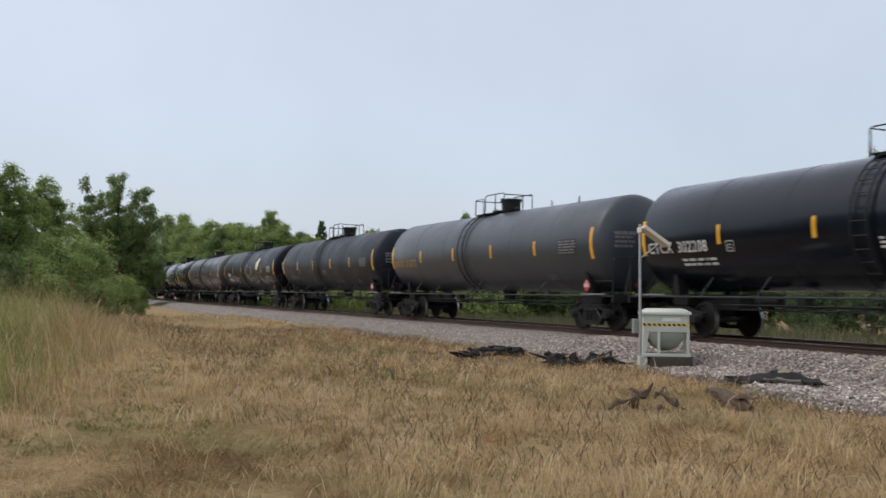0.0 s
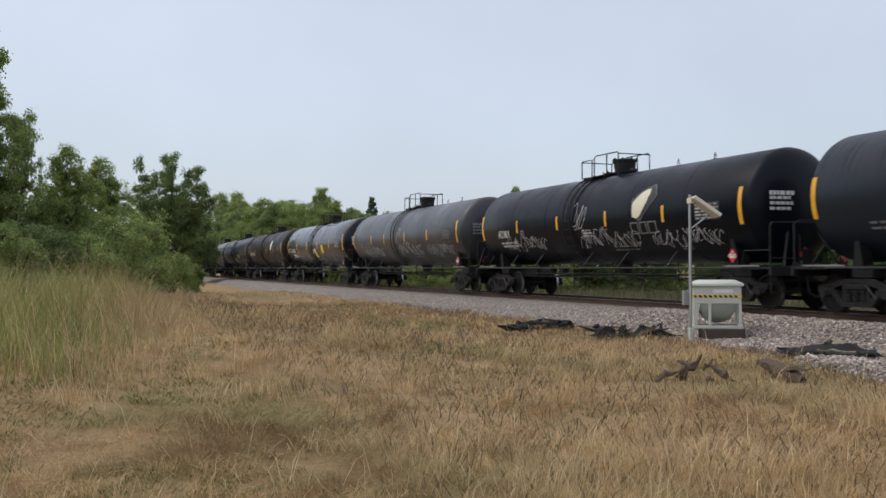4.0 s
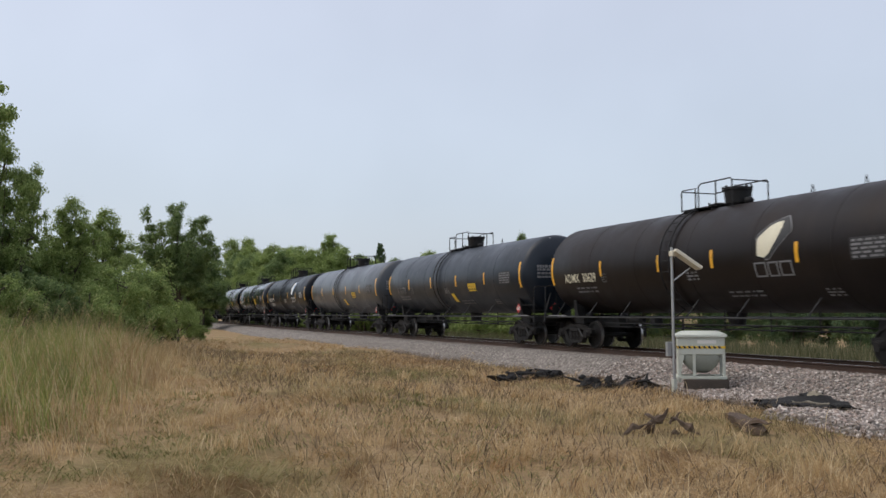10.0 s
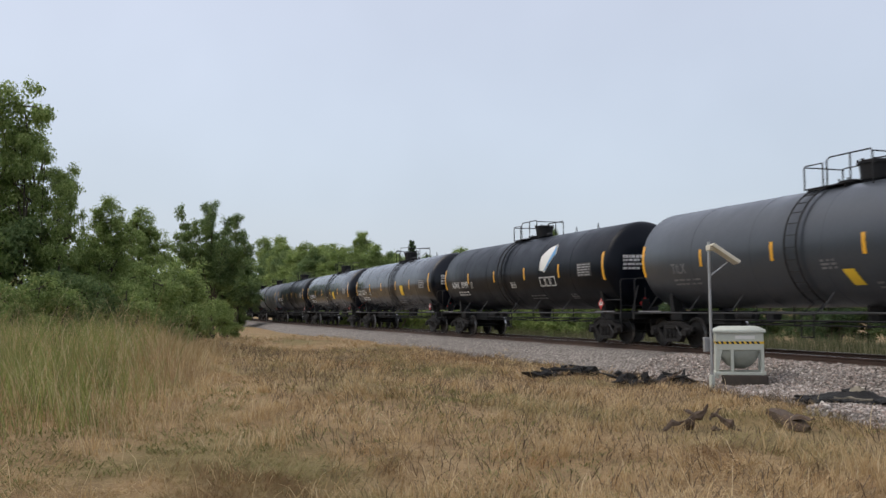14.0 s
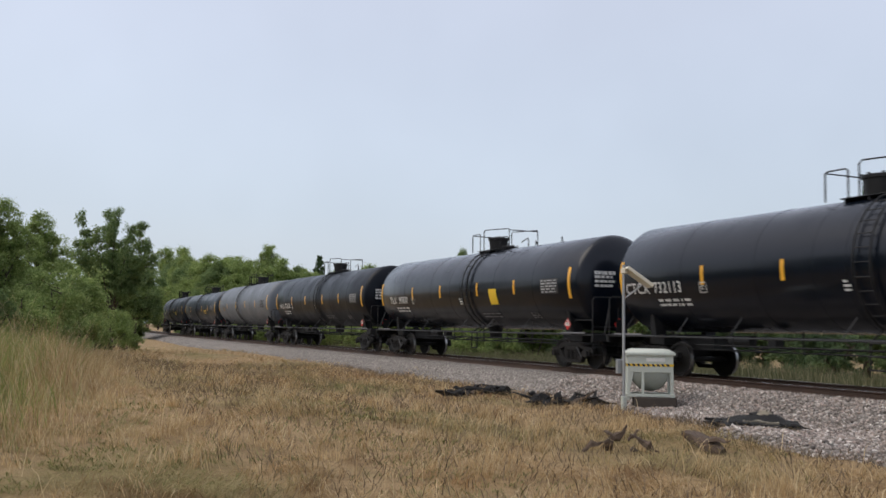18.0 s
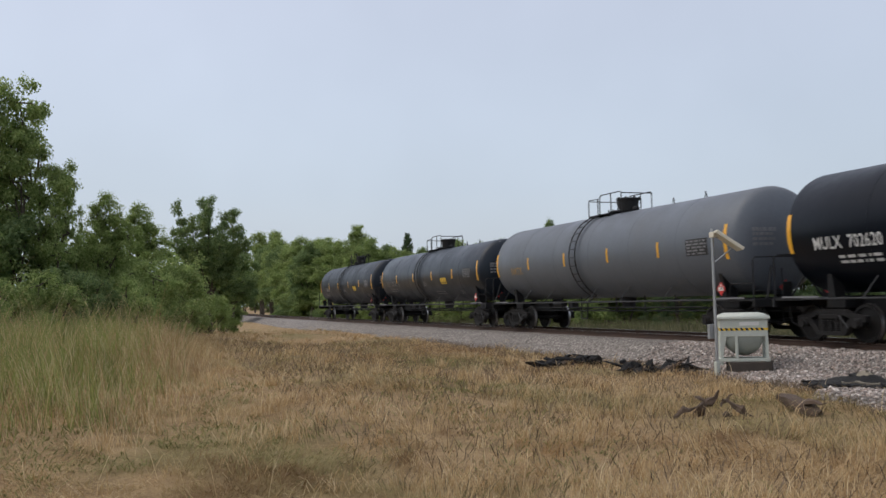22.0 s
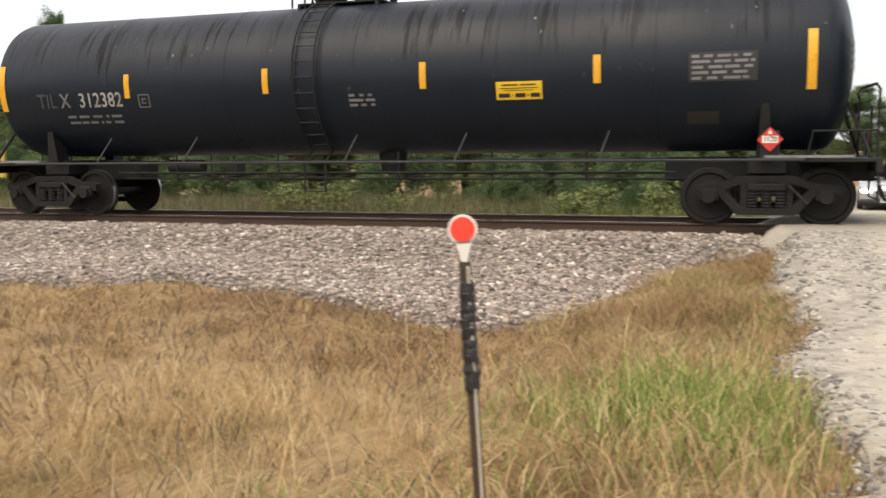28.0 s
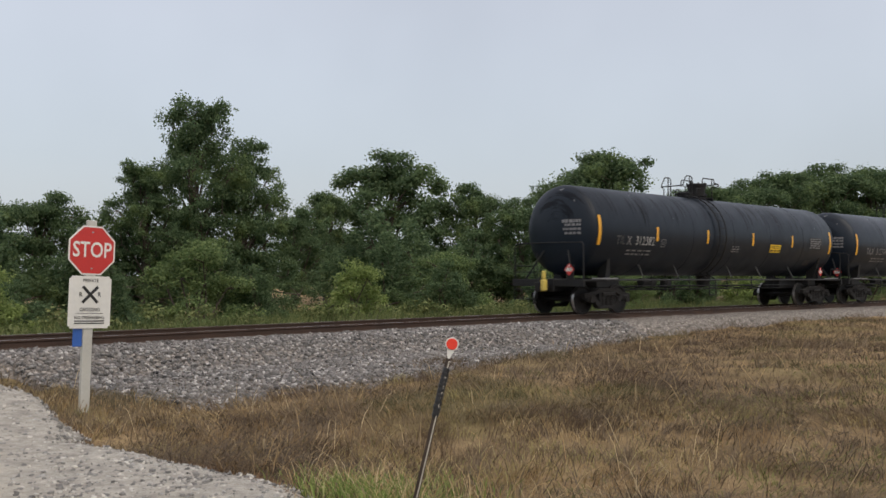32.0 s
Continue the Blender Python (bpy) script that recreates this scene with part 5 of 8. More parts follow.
CARS = [
    tank_car("dark slate tank car with black drips, last of the train", SLATE, "TIL|X 312382", "pale", "yellow", gear=0, end_device=True, big=False),
    tank_car("dull slate-gray tank car with amber reflective strips", SLATE2, "TILX 312304", "faded", "yellow", big=False),
    tank_car("light gray tank car with ochre lettering and dark ladder", GRAY, "NATX", "ochre", None, fine=False, gear_at=-0.80),
    tank_car("black tank car with crisp white lettering", DULLBLACK, "MULX 702620", "white", None, gear=2, ladder_at=0.4, gear_at=0.0, strips=STRIPS_LATE),
    tank_car("glossy black tank car with a yellow square notice", BLACK, "TILX 197830", "white", "square", gear=2, ladder_at=0.6, gear_at=0.35, strips=STRIPS_LATE),
    tank_car("glossy black tank car with white number and yellow notice", BLACK, "CTCX 732113", "white", "square", gear=2, ladder_at=0.5, gear_at=-0.3, strips=STRIPS_LATE),
    tank_car("black tank car with a white and blue leaf emblem", DULLBLACK, "ADMX 30989", "white", None, "bright"),
    tank_car("weathered gray tank car with yellow notices", MIDGRAY, "TILX", "faded", "patch"),
    tank_car("dark slate-gray tank car with yellow notices", SLATE2, "X 31793", "faded", "patch"),
    tank_car("browned black tank car with a cream leaf emblem", BROWN, "ADMX 30629", "cream", None, "worn", gear_at=-0.85, strips=(-7.86, -4.6, -1.4, 1.05, 4.2, 7.4)),
    tank_car("glossy black tank car with cream and yellow cards", BLACK, "CTCX 208837", "white", "both", ladder_at=-0.5, gear_at=-0.45),
    tank_car("dark gray tank car sprayed with pale graffiti", DARKGRAY, "ADMX 30558", "faded", None, None, graffiti=True, ladder_at=-0.8, strips=(-7.86, -4.6, -2.4, 0.8, 3.9, 7.5)),
    tank_car("dull black tank car with a cream leaf emblem", DULLBLACK, "ADMX", "white", None, "worn", graffiti=True),
    tank_car("dark slate tank car with faint streaks", SLATE, None, "faded", None),
    tank_car("dusty gray tank car with ochre lettering", MIDGRAY, "NATX 310072", "ochre", None, fine=False),
    tank_car("glossy black tank car with large white number", BLACK, "CTCX 302208", "white", None, ladder_at=-0.5, gear_at=-0.45),
]


# ---- trees ----
def quads_mesh(name, C, N, S, mat, aspect=0.62, seed=1):
    """Many small leaves: centres, facing directions and half lengths."""
    rng = np.random.default_rng(seed)
    n = len(C)
    N = N / (np.linalg.norm(N, axis=1, keepdims=True) + 1e-9)
    T = rng.normal(size=(n, 3))
    T -= N * (T * N).sum(1, keepdims=True)
    T /= np.linalg.norm(T, axis=1, keepdims=True) + 1e-9
    B = np.cross(N, T)
    S = S[:, None]
    V = np.stack([C - T * S, C + B * S * aspect - T * S * 0.1, C + T * S, C - B * S * aspect - T * S * 0.1], 1).reshape(-1, 3)
    me = bpy.data.meshes.new(name)
    me.vertices.add(len(V))
    me.vertices.foreach_set("co", V.astype(np.float32).ravel())
    me.loops.add(4 * n)
    me.loops.foreach_set("vertex_index", np.arange(4 * n, dtype=np.int32))
    me.polygons.add(n)
    me.polygons.foreach_set("loop_start", np.arange(0, 4 * n, 4, dtype=np.int32))
    me.update()
    me.materials.append(mat)
    return me


def limb(bm, p, q, r0, r1, rnd, bend=0.12):
    p, q = Vector(p), Vector(q)
    mid = (p + q) / 2 + Vector((rnd.uniform(-1, 1), rnd.uniform(-1, 1), rnd.uniform(0, 1))) * (q - p).length * bend
    cyl(bm, p, mid, r0, (r0 + r1) / 2, 7, False)
    cyl(bm, mid, q, (r0 + r1) / 2, r1, 7, False)


def tree_meshes(kind, seed, mat):
    """Trunk and crown for a tree about 10 m high (a bush about 4 m): lobes along the limbs, sprays over each lobe, leaves in each spray."""
    rnd, rng = random.Random(seed), np.random.default_rng(seed)
    bm = bmesh.new()
    clumps = []

    def lobe(x, y, z, wide, tall, count, r0, r1, foot=None, thick=0.08):
        for _ in range(count):
            a, up = rnd.uniform(0, 6.283), rnd.uniform(-0.75, 1.0)
            flat, k = math.sqrt(1 - up * up), rnd.uniform(0.45, 1.0) ** 0.6
            clumps.append(((x + wide * k * flat * math.cos(a), y + wide * k * flat * math.sin(a), z + tall * k * up), rnd.uniform(r0, r1)))
        if foot:
            limb(bm, foot, (x, y, z), thick, 0.02, rnd)
            for c, _ in clumps[-count::4]:
                limb(bm, (x, y, z), c, 0.03, 0.008, rnd)

    if kind == "oak":
        limb(bm, (0, 0, -0.3), (0.2, 0.1, 3.2), 0.34, 0.26, rnd, 0.05)
        for ring, n, z, out, size in ((0, 7, 3.0, 2.7, 1.35), (1, 6, 5.3, 2.45, 1.45), (2, 5, 7.3, 1.55, 1.3), (3, 2, 8.5, 0.6, 1.0)):
            for i in range(n):
                a, o = (i + rnd.uniform(-0.35, 0.35)) / n * 6.283 + ring, out * rnd.uniform(0.7, 1.12)
                lobe(o * math.cos(a), o * math.sin(a), z + rnd.uniform(-0.6, 0.6), size * rnd.uniform(0.8, 1.2), size * rnd.uniform(0.65, 0.95), 9, 0.4, 0.75, (0.2, 0.1, rnd.uniform(2.2, 3.6 + ring)), 0.12)
        n, size = 185, 0.088
    elif kind == "ash":
        limb(bm, (0, 0, -0.3), (0.1, 0, 2.5), 0.24, 0.17, rnd, 0.05)
        limb(bm, (0.1, 0, 2.5), (0.2, 0.1, 8.4), 0.17, 0.03, rnd, 0.03)
        for i in range(32):
            e = (i / 31) ** 0.9
            a, out = i * 2.4 + rnd.uniform(-0.4, 0.4), (2.9 * (1 - e ** 2.2) + 0.3) * math.sqrt(rnd.uniform(0.1, 1.0))
            lobe(out * math.cos(a), out * math.sin(a), 1.3 + 7.5 * e + rnd.uniform(-0.3, 0.3), 1.1 * (1 - 0.25 * e), 1.15 * rnd.uniform(0.8, 1.25), 9, 0.28, 0.52, (0.1 * e, 0, 1.2 + 5.5 * e * rnd.uniform(0.6, 0.95)), 0.06)
        n, size = 190, 0.062
    elif kind == "fan":
        limb(bm, (0, 0, -0.3), (0.1, 0, 2.2), 0.24, 0.18, rnd, 0.05)
        stems = []
        for i in range(4):
            a = i * 1.57 + rnd.uniform(-0.4, 0.4)
            tip = (1.3 * math.cos(a), 1.3 * math.sin(a), rnd.uniform(5.2, 7.4))
            limb(bm, (0.1, 0, 2.1), tip, 0.13, 0.05, rnd, 0.06)
            stems.append(tip)
        for i in range(15):
            e = i / 14
            sx, sy, sz = stems[i % 4]
            a, out = i * 2.4 + rnd.uniform(-0.5, 0.5), rnd.uniform(0.3, 2.5) * (1 - 0.55 * e)
            lobe(out * math.cos(a), out * math.sin(a), 3.7 + 5.0 * e, rnd.uniform(0.85, 1.35), rnd.uniform(0.75, 1.15), 11, 0.28, 0.55, (sx * 0.8, sy * 0.8, min(sz * 0.8, 3.4 + 4.2 * e)), 0.06)
        n, size = 175, 0.068
    elif kind == "plume":
        # stiff rising plumes that open like a fan
        limb(bm, (0, 0, -0.3), (0, 0, 2.6), 0.24, 0.19, rnd, 0.03)
        for i in range(13):
            a, lean = i * 2.4, 0.10 + 0.62 * math.sqrt(i / 12)
            reach = rnd.uniform(6.3, 7.4) * (1 - 0.28 * (i / 12))
            foot = (0, 0, 2.0 + 0.5 * rnd.random())
            tip = (reach * math.sin(lean) * math.cos(a), reach * math.sin(lean) * math.sin(a), 2.5 + reach * math.cos(lean))
            limb(bm, foot, tip, 0.09, 0.02, rnd, 0.03)
            for k in range(7):
                t = 0.34 + 0.66 * k / 6
                p = [foot[q] + (tip[q] - foot[q]) * t for q in range(3)]
                lobe(*p, 0.85 * (1.15 - 0.7 * t), 0.7, 5, 0.26, 0.48)
        n, size = 160, 0.066
    elif kind == "cedar":
        limb(bm, (0, 0, -0.3), (0, 0, 9.4), 0.2, 0.03, rnd, 0.01)
        for i in range(60):
            e = i / 59
            a, rr = i * 2.4, (2.3 * (1 - e) ** 0.9 + 0.1) * rnd.uniform(0.45, 1.0)
            clumps.append(((rr * math.cos(a), rr * math.sin(a), 0.9 + 8.7 * e), 0.75 * (1 - e) + 0.22))
        n, size = 90, 0.14
    elif kind == "bush":
        for i in range(11):
            a, e = i * 2.4, rnd.random()
            out = 1.75 * math.sqrt(max(0.05, 1 - e * e)) * rnd.uniform(0.35, 1.0)
            lobe(out * math.cos(a), out * math.sin(a), 0.5 + 2.5 * e, rnd.uniform(0.5, 0.85), rnd.uniform(0.5, 0.85), 8, 0.22, 0.45, (rnd.uniform(-0.2, 0.2), rnd.uniform(-0.2, 0.2), -0.2), 0.05)
        n, size = 160, 0.056
    else:
        for i in range(12):
            a = rnd.uniform(0, 6.28)
            rr, h = rnd.uniform(0.1, 0.9), rnd.uniform(0.2, 1.3)
            c = (rr * math.cos(a), rr * math.sin(a), h)
            clumps.append((c, rnd.uniform(0.22, 0.42)))
            limb(bm, (0, 0, -0.1), c, 0.02, 0.006, rnd)
        n, size = 110, 0.06
    C, N, S = [], [], []
    for c, r in clumps:
        k = int(n * (0.5 + r))
        d = rng.normal(size=(k, 3))
        d /= np.linalg.norm(d, axis=1, keepdims=True)
        rad = r * rng.uniform(0.0, 1.0, (k, 1)) ** 0.5
        # each spray is drawn out its own way, with ragged edges
        stretch = np.array([rnd.uniform(0.8, 1.4), rnd.uniform(0.8, 1.4), rnd.uniform(0.6, 1.0)])
        C.append(np.array(c) + d * rad * stretch + rng.normal(size=(k, 3)) * 0.16 * r)
        N.append(d * 0.7 + rng.normal(size=(k, 3)) * 0.55 + [0, 0, 0.5])
        S.append(size * rng.uniform(0.6, 1.35, k))
    C, N, S = np.concatenate(C), np.concatenate(N), np.concatenate(S)
    C[:, 2] = np.maximum(C[:, 2], 0.02)
    return finish("trunk", bm, M["bark"], 60), quads_mesh("crown", C, N, S, mat, seed=seed)


TREES = {}
for kind, seeds, mats in (("oak", (1, 2, 3, 4, 5), ("leaf_light", "leaf", "leaf_light", "leaf_deep", "leaf_deep")), ("ash", (11, 12, 13, 14, 15), ("leaf_light", "leaf", "leaf_light", "leaf_deep", "leaf_deep")), ("cedar", (21,), ("leaf_dark",)), ("fan", (51, 52, 53), ("leaf_light", "leaf_light", "leaf_light")), ("plume", (61,), ("leaf",)),
                          ("bush", (31, 32, 33, 34, 35), ("leaf_light", "leaf_light", "leaf_light", "leaf", "leaf_deep")), ("shrub", (41, 42), ("weeds", "weeds"))):
    for sd, mt in zip(seeds, mats):
        TREES.setdefault(kind, []).append(tree_meshes(kind, sd, M[mt]))
TREE_H = dict(plume=9.9, oak=9.35, ash=9.5, fan=9.4, cedar=9.9, bush=3.9, shrub=1.6)
TREE_LABEL = dict(plume="slim tree whose stiff green boughs rise in plumes", oak="broad round-crowned oak in dark summer leaf", ash="tall loose-crowned tree with light showing through", fan="slim-trunked tree with a broad airy green crown", cedar="narrow pointed dark cedar",
                  bush="dense green bush at the wood's edge", shrub="low leafy shrub in the verge")
tree_rnd = random.Random(77)


def plant(kind, x, y, h, wide=1.0, which=None):
    u = float(beside(x, y))
    if -5.5 < u < 5.0 and -290 < x < -60:   # keep the far line clear
        y += u + 5.5 + 0.3 * h
    k = h / TREE_H[kind]
    meshes = TREES[kind][tree_rnd.randrange(3) % len(TREES[kind]) if which is None else which]
    m = Matrix.Translation((x, y, float(ground_z(x, y)))) @ pose(0, 0, 0, 0, 0, tree_rnd.uniform(0, 360)) @ Matrix.Diagonal((k * wide, k * wide, k, 1))
    ob = thing("tree" if kind not in ("bush", "shrub") else kind, TREE_LABEL[kind], "tree" if kind not in ("bush", "shrub") else "bush", m, group="trees and bushes along the line")
    part("trunk", meshes[0], ob)
    part("crown", meshes[1], ob)
    return ob


def at_bearing(deg, d):
    return -d * math.sin(radians(deg)), d * math.cos(radians(deg))


# the thicket on the near side, at the left
for deg, d, kind, h, wide, w in ((97.2, 34, "fan", 9.0, 0.68, 2), (95.0, 33, "fan", 6.6, 0.62, 1), (100.8, 34, "fan", 9.9, 0.72, 2), (104.5, 33, "fan", 9.4, 0.85, 1), (108, 35, "ash", 9.0, 0.9, 0), (92.2, 35, "ash", 5.2, 0.9, 2), (90.4, 38, "ash", 5.2, 1.0, 2),
                                 (86.3, 51, "plume", 7.5, 0.8, 0), (113, 36, "oak", 8.5, 1.0, 1)):
    plant(kind, *at_bearing(deg, d), h, wide, w)
for deg, d, h, w in ((98, 28.5, 2.8, 0), (95.6, 29, 2.7, 2), (93, 30, 2.6, 3), (91.2, 31, 2.9, 0), (89.8, 33, 3.3, 2), (88.6, 36, 2.5, 0), (88.0, 40, 2.3, 2), (87.3, 45, 2.2, 1), (86.4, 49, 2.5, 0), (85.6, 54, 2.4, 1),
                     (101, 28, 3.2, 2), (104.5, 28, 3.6, 1), (108.5, 29, 4.0, 3), (89.4, 40, 4.2, 2), (91.0, 38, 4.2, 0), (92.6, 36, 4.2, 2), (94.8, 35, 4.5, 1), (97.0, 33, 4.6, 3), (112, 29, 4.0, 0), (116, 30, 4.2, 1), (100, 31, 4.6, 2), (103, 31, 4.6, 0), (88.2, 45, 4.2, 2)):
    plant("bush", *at_bearing(deg, d), h, 1.0, w)
# trees that close the wood beyond the line, at the right
for deg, d, h, w in ((-52.3, 55, 7.0, 3), (-54.5, 57, 6.8, 4), (-38.3, 56, 6.2, 3)):
    plant("oak", *at_bearing(deg, d), h, 1.0, w)
# the wood beyond the line, at the left; pale leaf tones stand in for haze
plant("cedar", *at_bearing(74.2, 121), 11.6, 0.85)
plant("ash", *at_bearing(77.3, 113), 11.8, 0.8, 0)
plant("oak", *at_bearing(65.2, 96), 10.0, 0.62, 1)
for i in range(30):
    deg = 86.5 - i * 0.78
    plant("oak", *at_bearing(deg, 126 - 1.2 * i + tree_rnd.uniform(-5, 5)), 10.3 - 0.12 * i + tree_rnd.uniform(-0.6, 0.6), tree_rnd.uniform(0.85, 1.1))
for i in range(20):
    deg = 84 - i * 1.15
    plant("bush", *at_bearing(deg, 104 - 2.3 * i + tree_rnd.uniform(-3, 3)), tree_rnd.uniform(4.5, 6.0), 1.25)
for deg, d in ((86.6, 108), (85.8, 106), (85.0, 106), (83.8, 205), (83.2, 196), (82.5, 182), (81.8, 166), (81.1, 156), (80.4, 148), (79.6, 142), (78.6, 136), (82.2, 172), (80.8, 150)):
    plant("oak", *at_bearing(deg, d), d * tree_rnd.uniform(0.074, 0.086), tree_rnd.uniform(0.9, 1.1))
for i in range(16):
    deg = 86.2 - i * 0.95
    plant("bush", *at_bearing(deg, 112 - 1.5 * i + tree_rnd.uniform(-3, 3)), tree_rnd.uniform(3.6, 5.2), 1.3, (0, 1, 2, 3)[i % 4])
for i in range(14):
    plant("bush", *at_bearing(86.8 - i * 0.55, 140 - tree_rnd.uniform(0, 8)), tree_rnd.uniform(3.6, 4.8), 1.7, (1, 3)[i % 2])
for i in range(9):
    x, y, _ = along(-318 - 3 * (i % 2), -16 + 4 * i)
    plant(("oak", "bush")[i % 2], x, y, (9.0, 6.5)[i % 2], (1.1, 1.6)[i % 2], i % 3)
# trees behind the line, straight ahead
for i in range(22):
    deg = 63 - i * 1.75
    d = 62 - 0.55 * i + tree_rnd.uniform(-4, 4)
    plant(tree_rnd.choice(("oak", "bush", "ash")), *at_bearing(deg, d), tree_rnd.uniform(5.0, 6.6), tree_rnd.uniform(0.9, 1.2), (1, 3)[i % 2])
# bushes under the wood: its shade is put in by the deep leaf colour
for i in range(14):
    s = -46 + i * 3.0 + tree_rnd.uniform(-1, 1)
    x, y, _ = along(s, -tree_rnd.uniform(17, 22))
    plant("bush", x, y, tree_rnd.uniform(2.6, 4.2), 1.15, 4)
for deg, d, kind, h in ((28, 44, "ash", 6.6), (31, 47, "oak", 6.2), (25.6, 45, "ash", 5.6), (17.5, 46, "oak", 6.6), (15.5, 43, "ash", 5.6), (13.5, 48, "oak", 6.0), (10, 44, "bush", 4.0), (7.4, 41, "bush", 3.8), (5.5, 40, "bush", 3.4),
                        (-9.5, 36, "bush", 3.4), (-12, 38, "bush", 4.0), (-15, 42, "oak", 5.5), (-18, 40, "bush", 4.2), (-21, 48, "oak", 6.2), (-24, 50, "oak", 6.4), (-26.5, 45, "bush", 4.5)):
    plant(kind, *at_bearing(deg, d), h, 1.05, 3 if kind != "bush" else 4)
for i in range(7):
    x, y, _ = along(-14 + i * 1.9, -tree_rnd.uniform(7.5, 10))
    if i not in (3, 4):
        plant("shrub", x, y, tree_rnd.uniform(1.0, 1.7), 1.2)
plant("ash", *at_bearing(22.1, 44), 6.7, 0.66, 1)
plant("ash", *at_bearing(19.2, 44), 6.9, 0.95, 1)
# beyond the crossing, at the right
for deg, d, kind, h, wide, w in ((-32.6, 42, "ash", 10.2, 0.92, 3), (-35.4, 44, "ash", 8.4, 1.0, 4), (-29.6, 41, "ash", 7.2, 1.0, 3), (-44.0, 73, "oak", 12.0, 1.25, 3), (-40.2, 68, "oak", 8.6, 0.9, 4), (-49.5, 70, "oak", 9.4, 1.0, 3),
                                 (-57.5, 78, "oak", 12.9, 1.12, 4), (-55.0, 76, "oak", 10.8, 1.0, 3)):
    plant(kind, *at_bearing(deg, d), h, wide, w)
for i, h in enumerate((10.2, 11.0, 12.0, 13.2, 14.4, 14.6, 14.2, 13.4, 12.0)):
    plant("oak", *at_bearing(-61.5 - i * 2.1, 86 + i * 5), h, 1.15, 3 + i % 2)
for i in range(26):
    s = 11 + i * 3.4 + tree_rnd.uniform(-0.8, 0.8)
    x, y, _ = along(s, -tree_rnd.uniform(9.5, 13))
    plant("bush", x, y, tree_rnd.uniform(2.4, 3.8), 1.2, (1, 4, 3, 4)[i % 4])
for i in range(22):
    s = 14 + i * 4.2 + tree_rnd.uniform(-1, 1)
    x, y, _ = along(s, -tree_rnd.uniform(18, 24))
    plant("bush", x, y, tree_rnd.uniform(4.6, 6.4), 1.2, 4)
for i in range(9):
    x, y, _ = along(9 + i * 2.6, -tree_rnd.uniform(6.2, 7.6))
    plant("shrub", x, y, tree_rnd.uniform(0.9, 1.5), 1.3)
for x, y, h in ((-1.5, 32.5, 2.4), (-0.35, 34.5, 2.3), (-2.9, 31.0, 2.6), (-4.4, 33.0, 3.0)):
    plant("bush", x, y, h, 1.1, 4)
for x, y, h in ((7.5, 30.5, 1.5), (9.2, 32.5, 2.0), (11.0, 29.5, 1.7), (13.0, 31.0, 2.2), (6.6, 34.0, 1.8), (15.5, 30.0, 2.0), (8.4, 36.5, 2.6), (12.0, 35.0, 2.8), (-1.2, 30.0, 1.5), (-3.6, 29.0, 1.6), (-5.8, 30.5, 1.9), (-8.0, 31.5, 2.2)):
    plant("bush", x, y, h, 1.35, 4)
for d in (44, 58):
    plant("bush", *at_bearing(-44.3, d), 4.6, 1.1, 4)
# a closing row far beyond the crossing, and one tall thin tree
for i in range(10):
    plant(("oak", "bush")[i % 2], *at_bearing(9 - 2.3 * i, 72 + tree_rnd.uniform(-3, 3)), (6.2, 5.2)[i % 2], 1.2, (3, 4)[i % 2])
plant("ash", *at_bearing(41.4, 64), 11.4, 0.45, 3)


# ---- grass ----
def blades(name, X, Y, H, W, lean, mat, label, seed, droop=0.35, sink=0.03, comb=0.0):
    """Many bent blades as one object: feet, heights, widths, and how far the tips lean."""
    rng = np.random.default_rng(seed)
    n = len(X)
    Z = ground_sheet(X, Y) - sink
    a, b = rng.uniform(0, 2 * np.pi, n), rng.uniform(0, 2 * np.pi, n)
    if comb:
        # matted: neighbours fall the same way
        field = 4.0 * drift(X, Y, 1.3, 4) + 2.0 * drift(X, Y, 0.4, 1)
        a = np.where(rng.uniform(0, 1, n) < comb, field + rng.normal(0, 0.5, n), a)
    L = lean * H * rng.uniform(0.4, 1.5, n)
    dx, dy = np.cos(a) * L, np.sin(a) * L
    wx, wy = np.cos(b) * W / 2, np.sin(b) * W / 2
    hm, ht = H * 0.55, H * (1 - droop * rng.uniform(0.2, 1.0, n) * np.minimum(lean, 1))
    V = np.stack([np.stack([X - wx, Y - wy, Z], -1), np.stack([X + wx, Y + wy, Z], -1),
                  np.stack([X + dx * 0.38 + wx * 0.8, Y + dy * 0.38 + wy * 0.8, Z + hm], -1), np.stack([X + dx * 0.38 - wx * 0.8, Y + dy * 0.38 - wy * 0.8, Z + hm], -1),
                  np.stack([X + dx, Y + dy, Z + ht], -1)], 1).reshape(-1, 3)
    base = np.arange(n, dtype=np.int32)[:, None] * 5
    loops = (base + np.array([0, 1, 2, 3, 3, 2, 4], np.int32)).ravel()
    starts = (np.arange(n, dtype=np.int32)[:, None] * 7 + np.array([0, 4], np.int32)).ravel()
    me = bpy.data.meshes.new(name)
    me.vertices.add(len(V))
    me.vertices.foreach_set("co", V.astype(np.float32).ravel())
    me.loops.add(len(loops))
    me.loops.foreach_set("vertex_index", loops)
    me.polygons.add(2 * n)
    me.polygons.foreach_set("loop_start", starts)
    me.update()
    me.materials.append(mat)
    return thing(name, label, "grass", kind="stuff", data=me)


def scatter(n, d0, d1, a0, a1, rng):
    """Feet round the camera's stand, thinner with distance."""
    d = d0 * (d1 / d0) ** rng.uniform(0, 1, n) 
    a = np.radians(rng.uniform(a0, a1, n))
    return -d * np.sin(a), d * np.cos(a), d


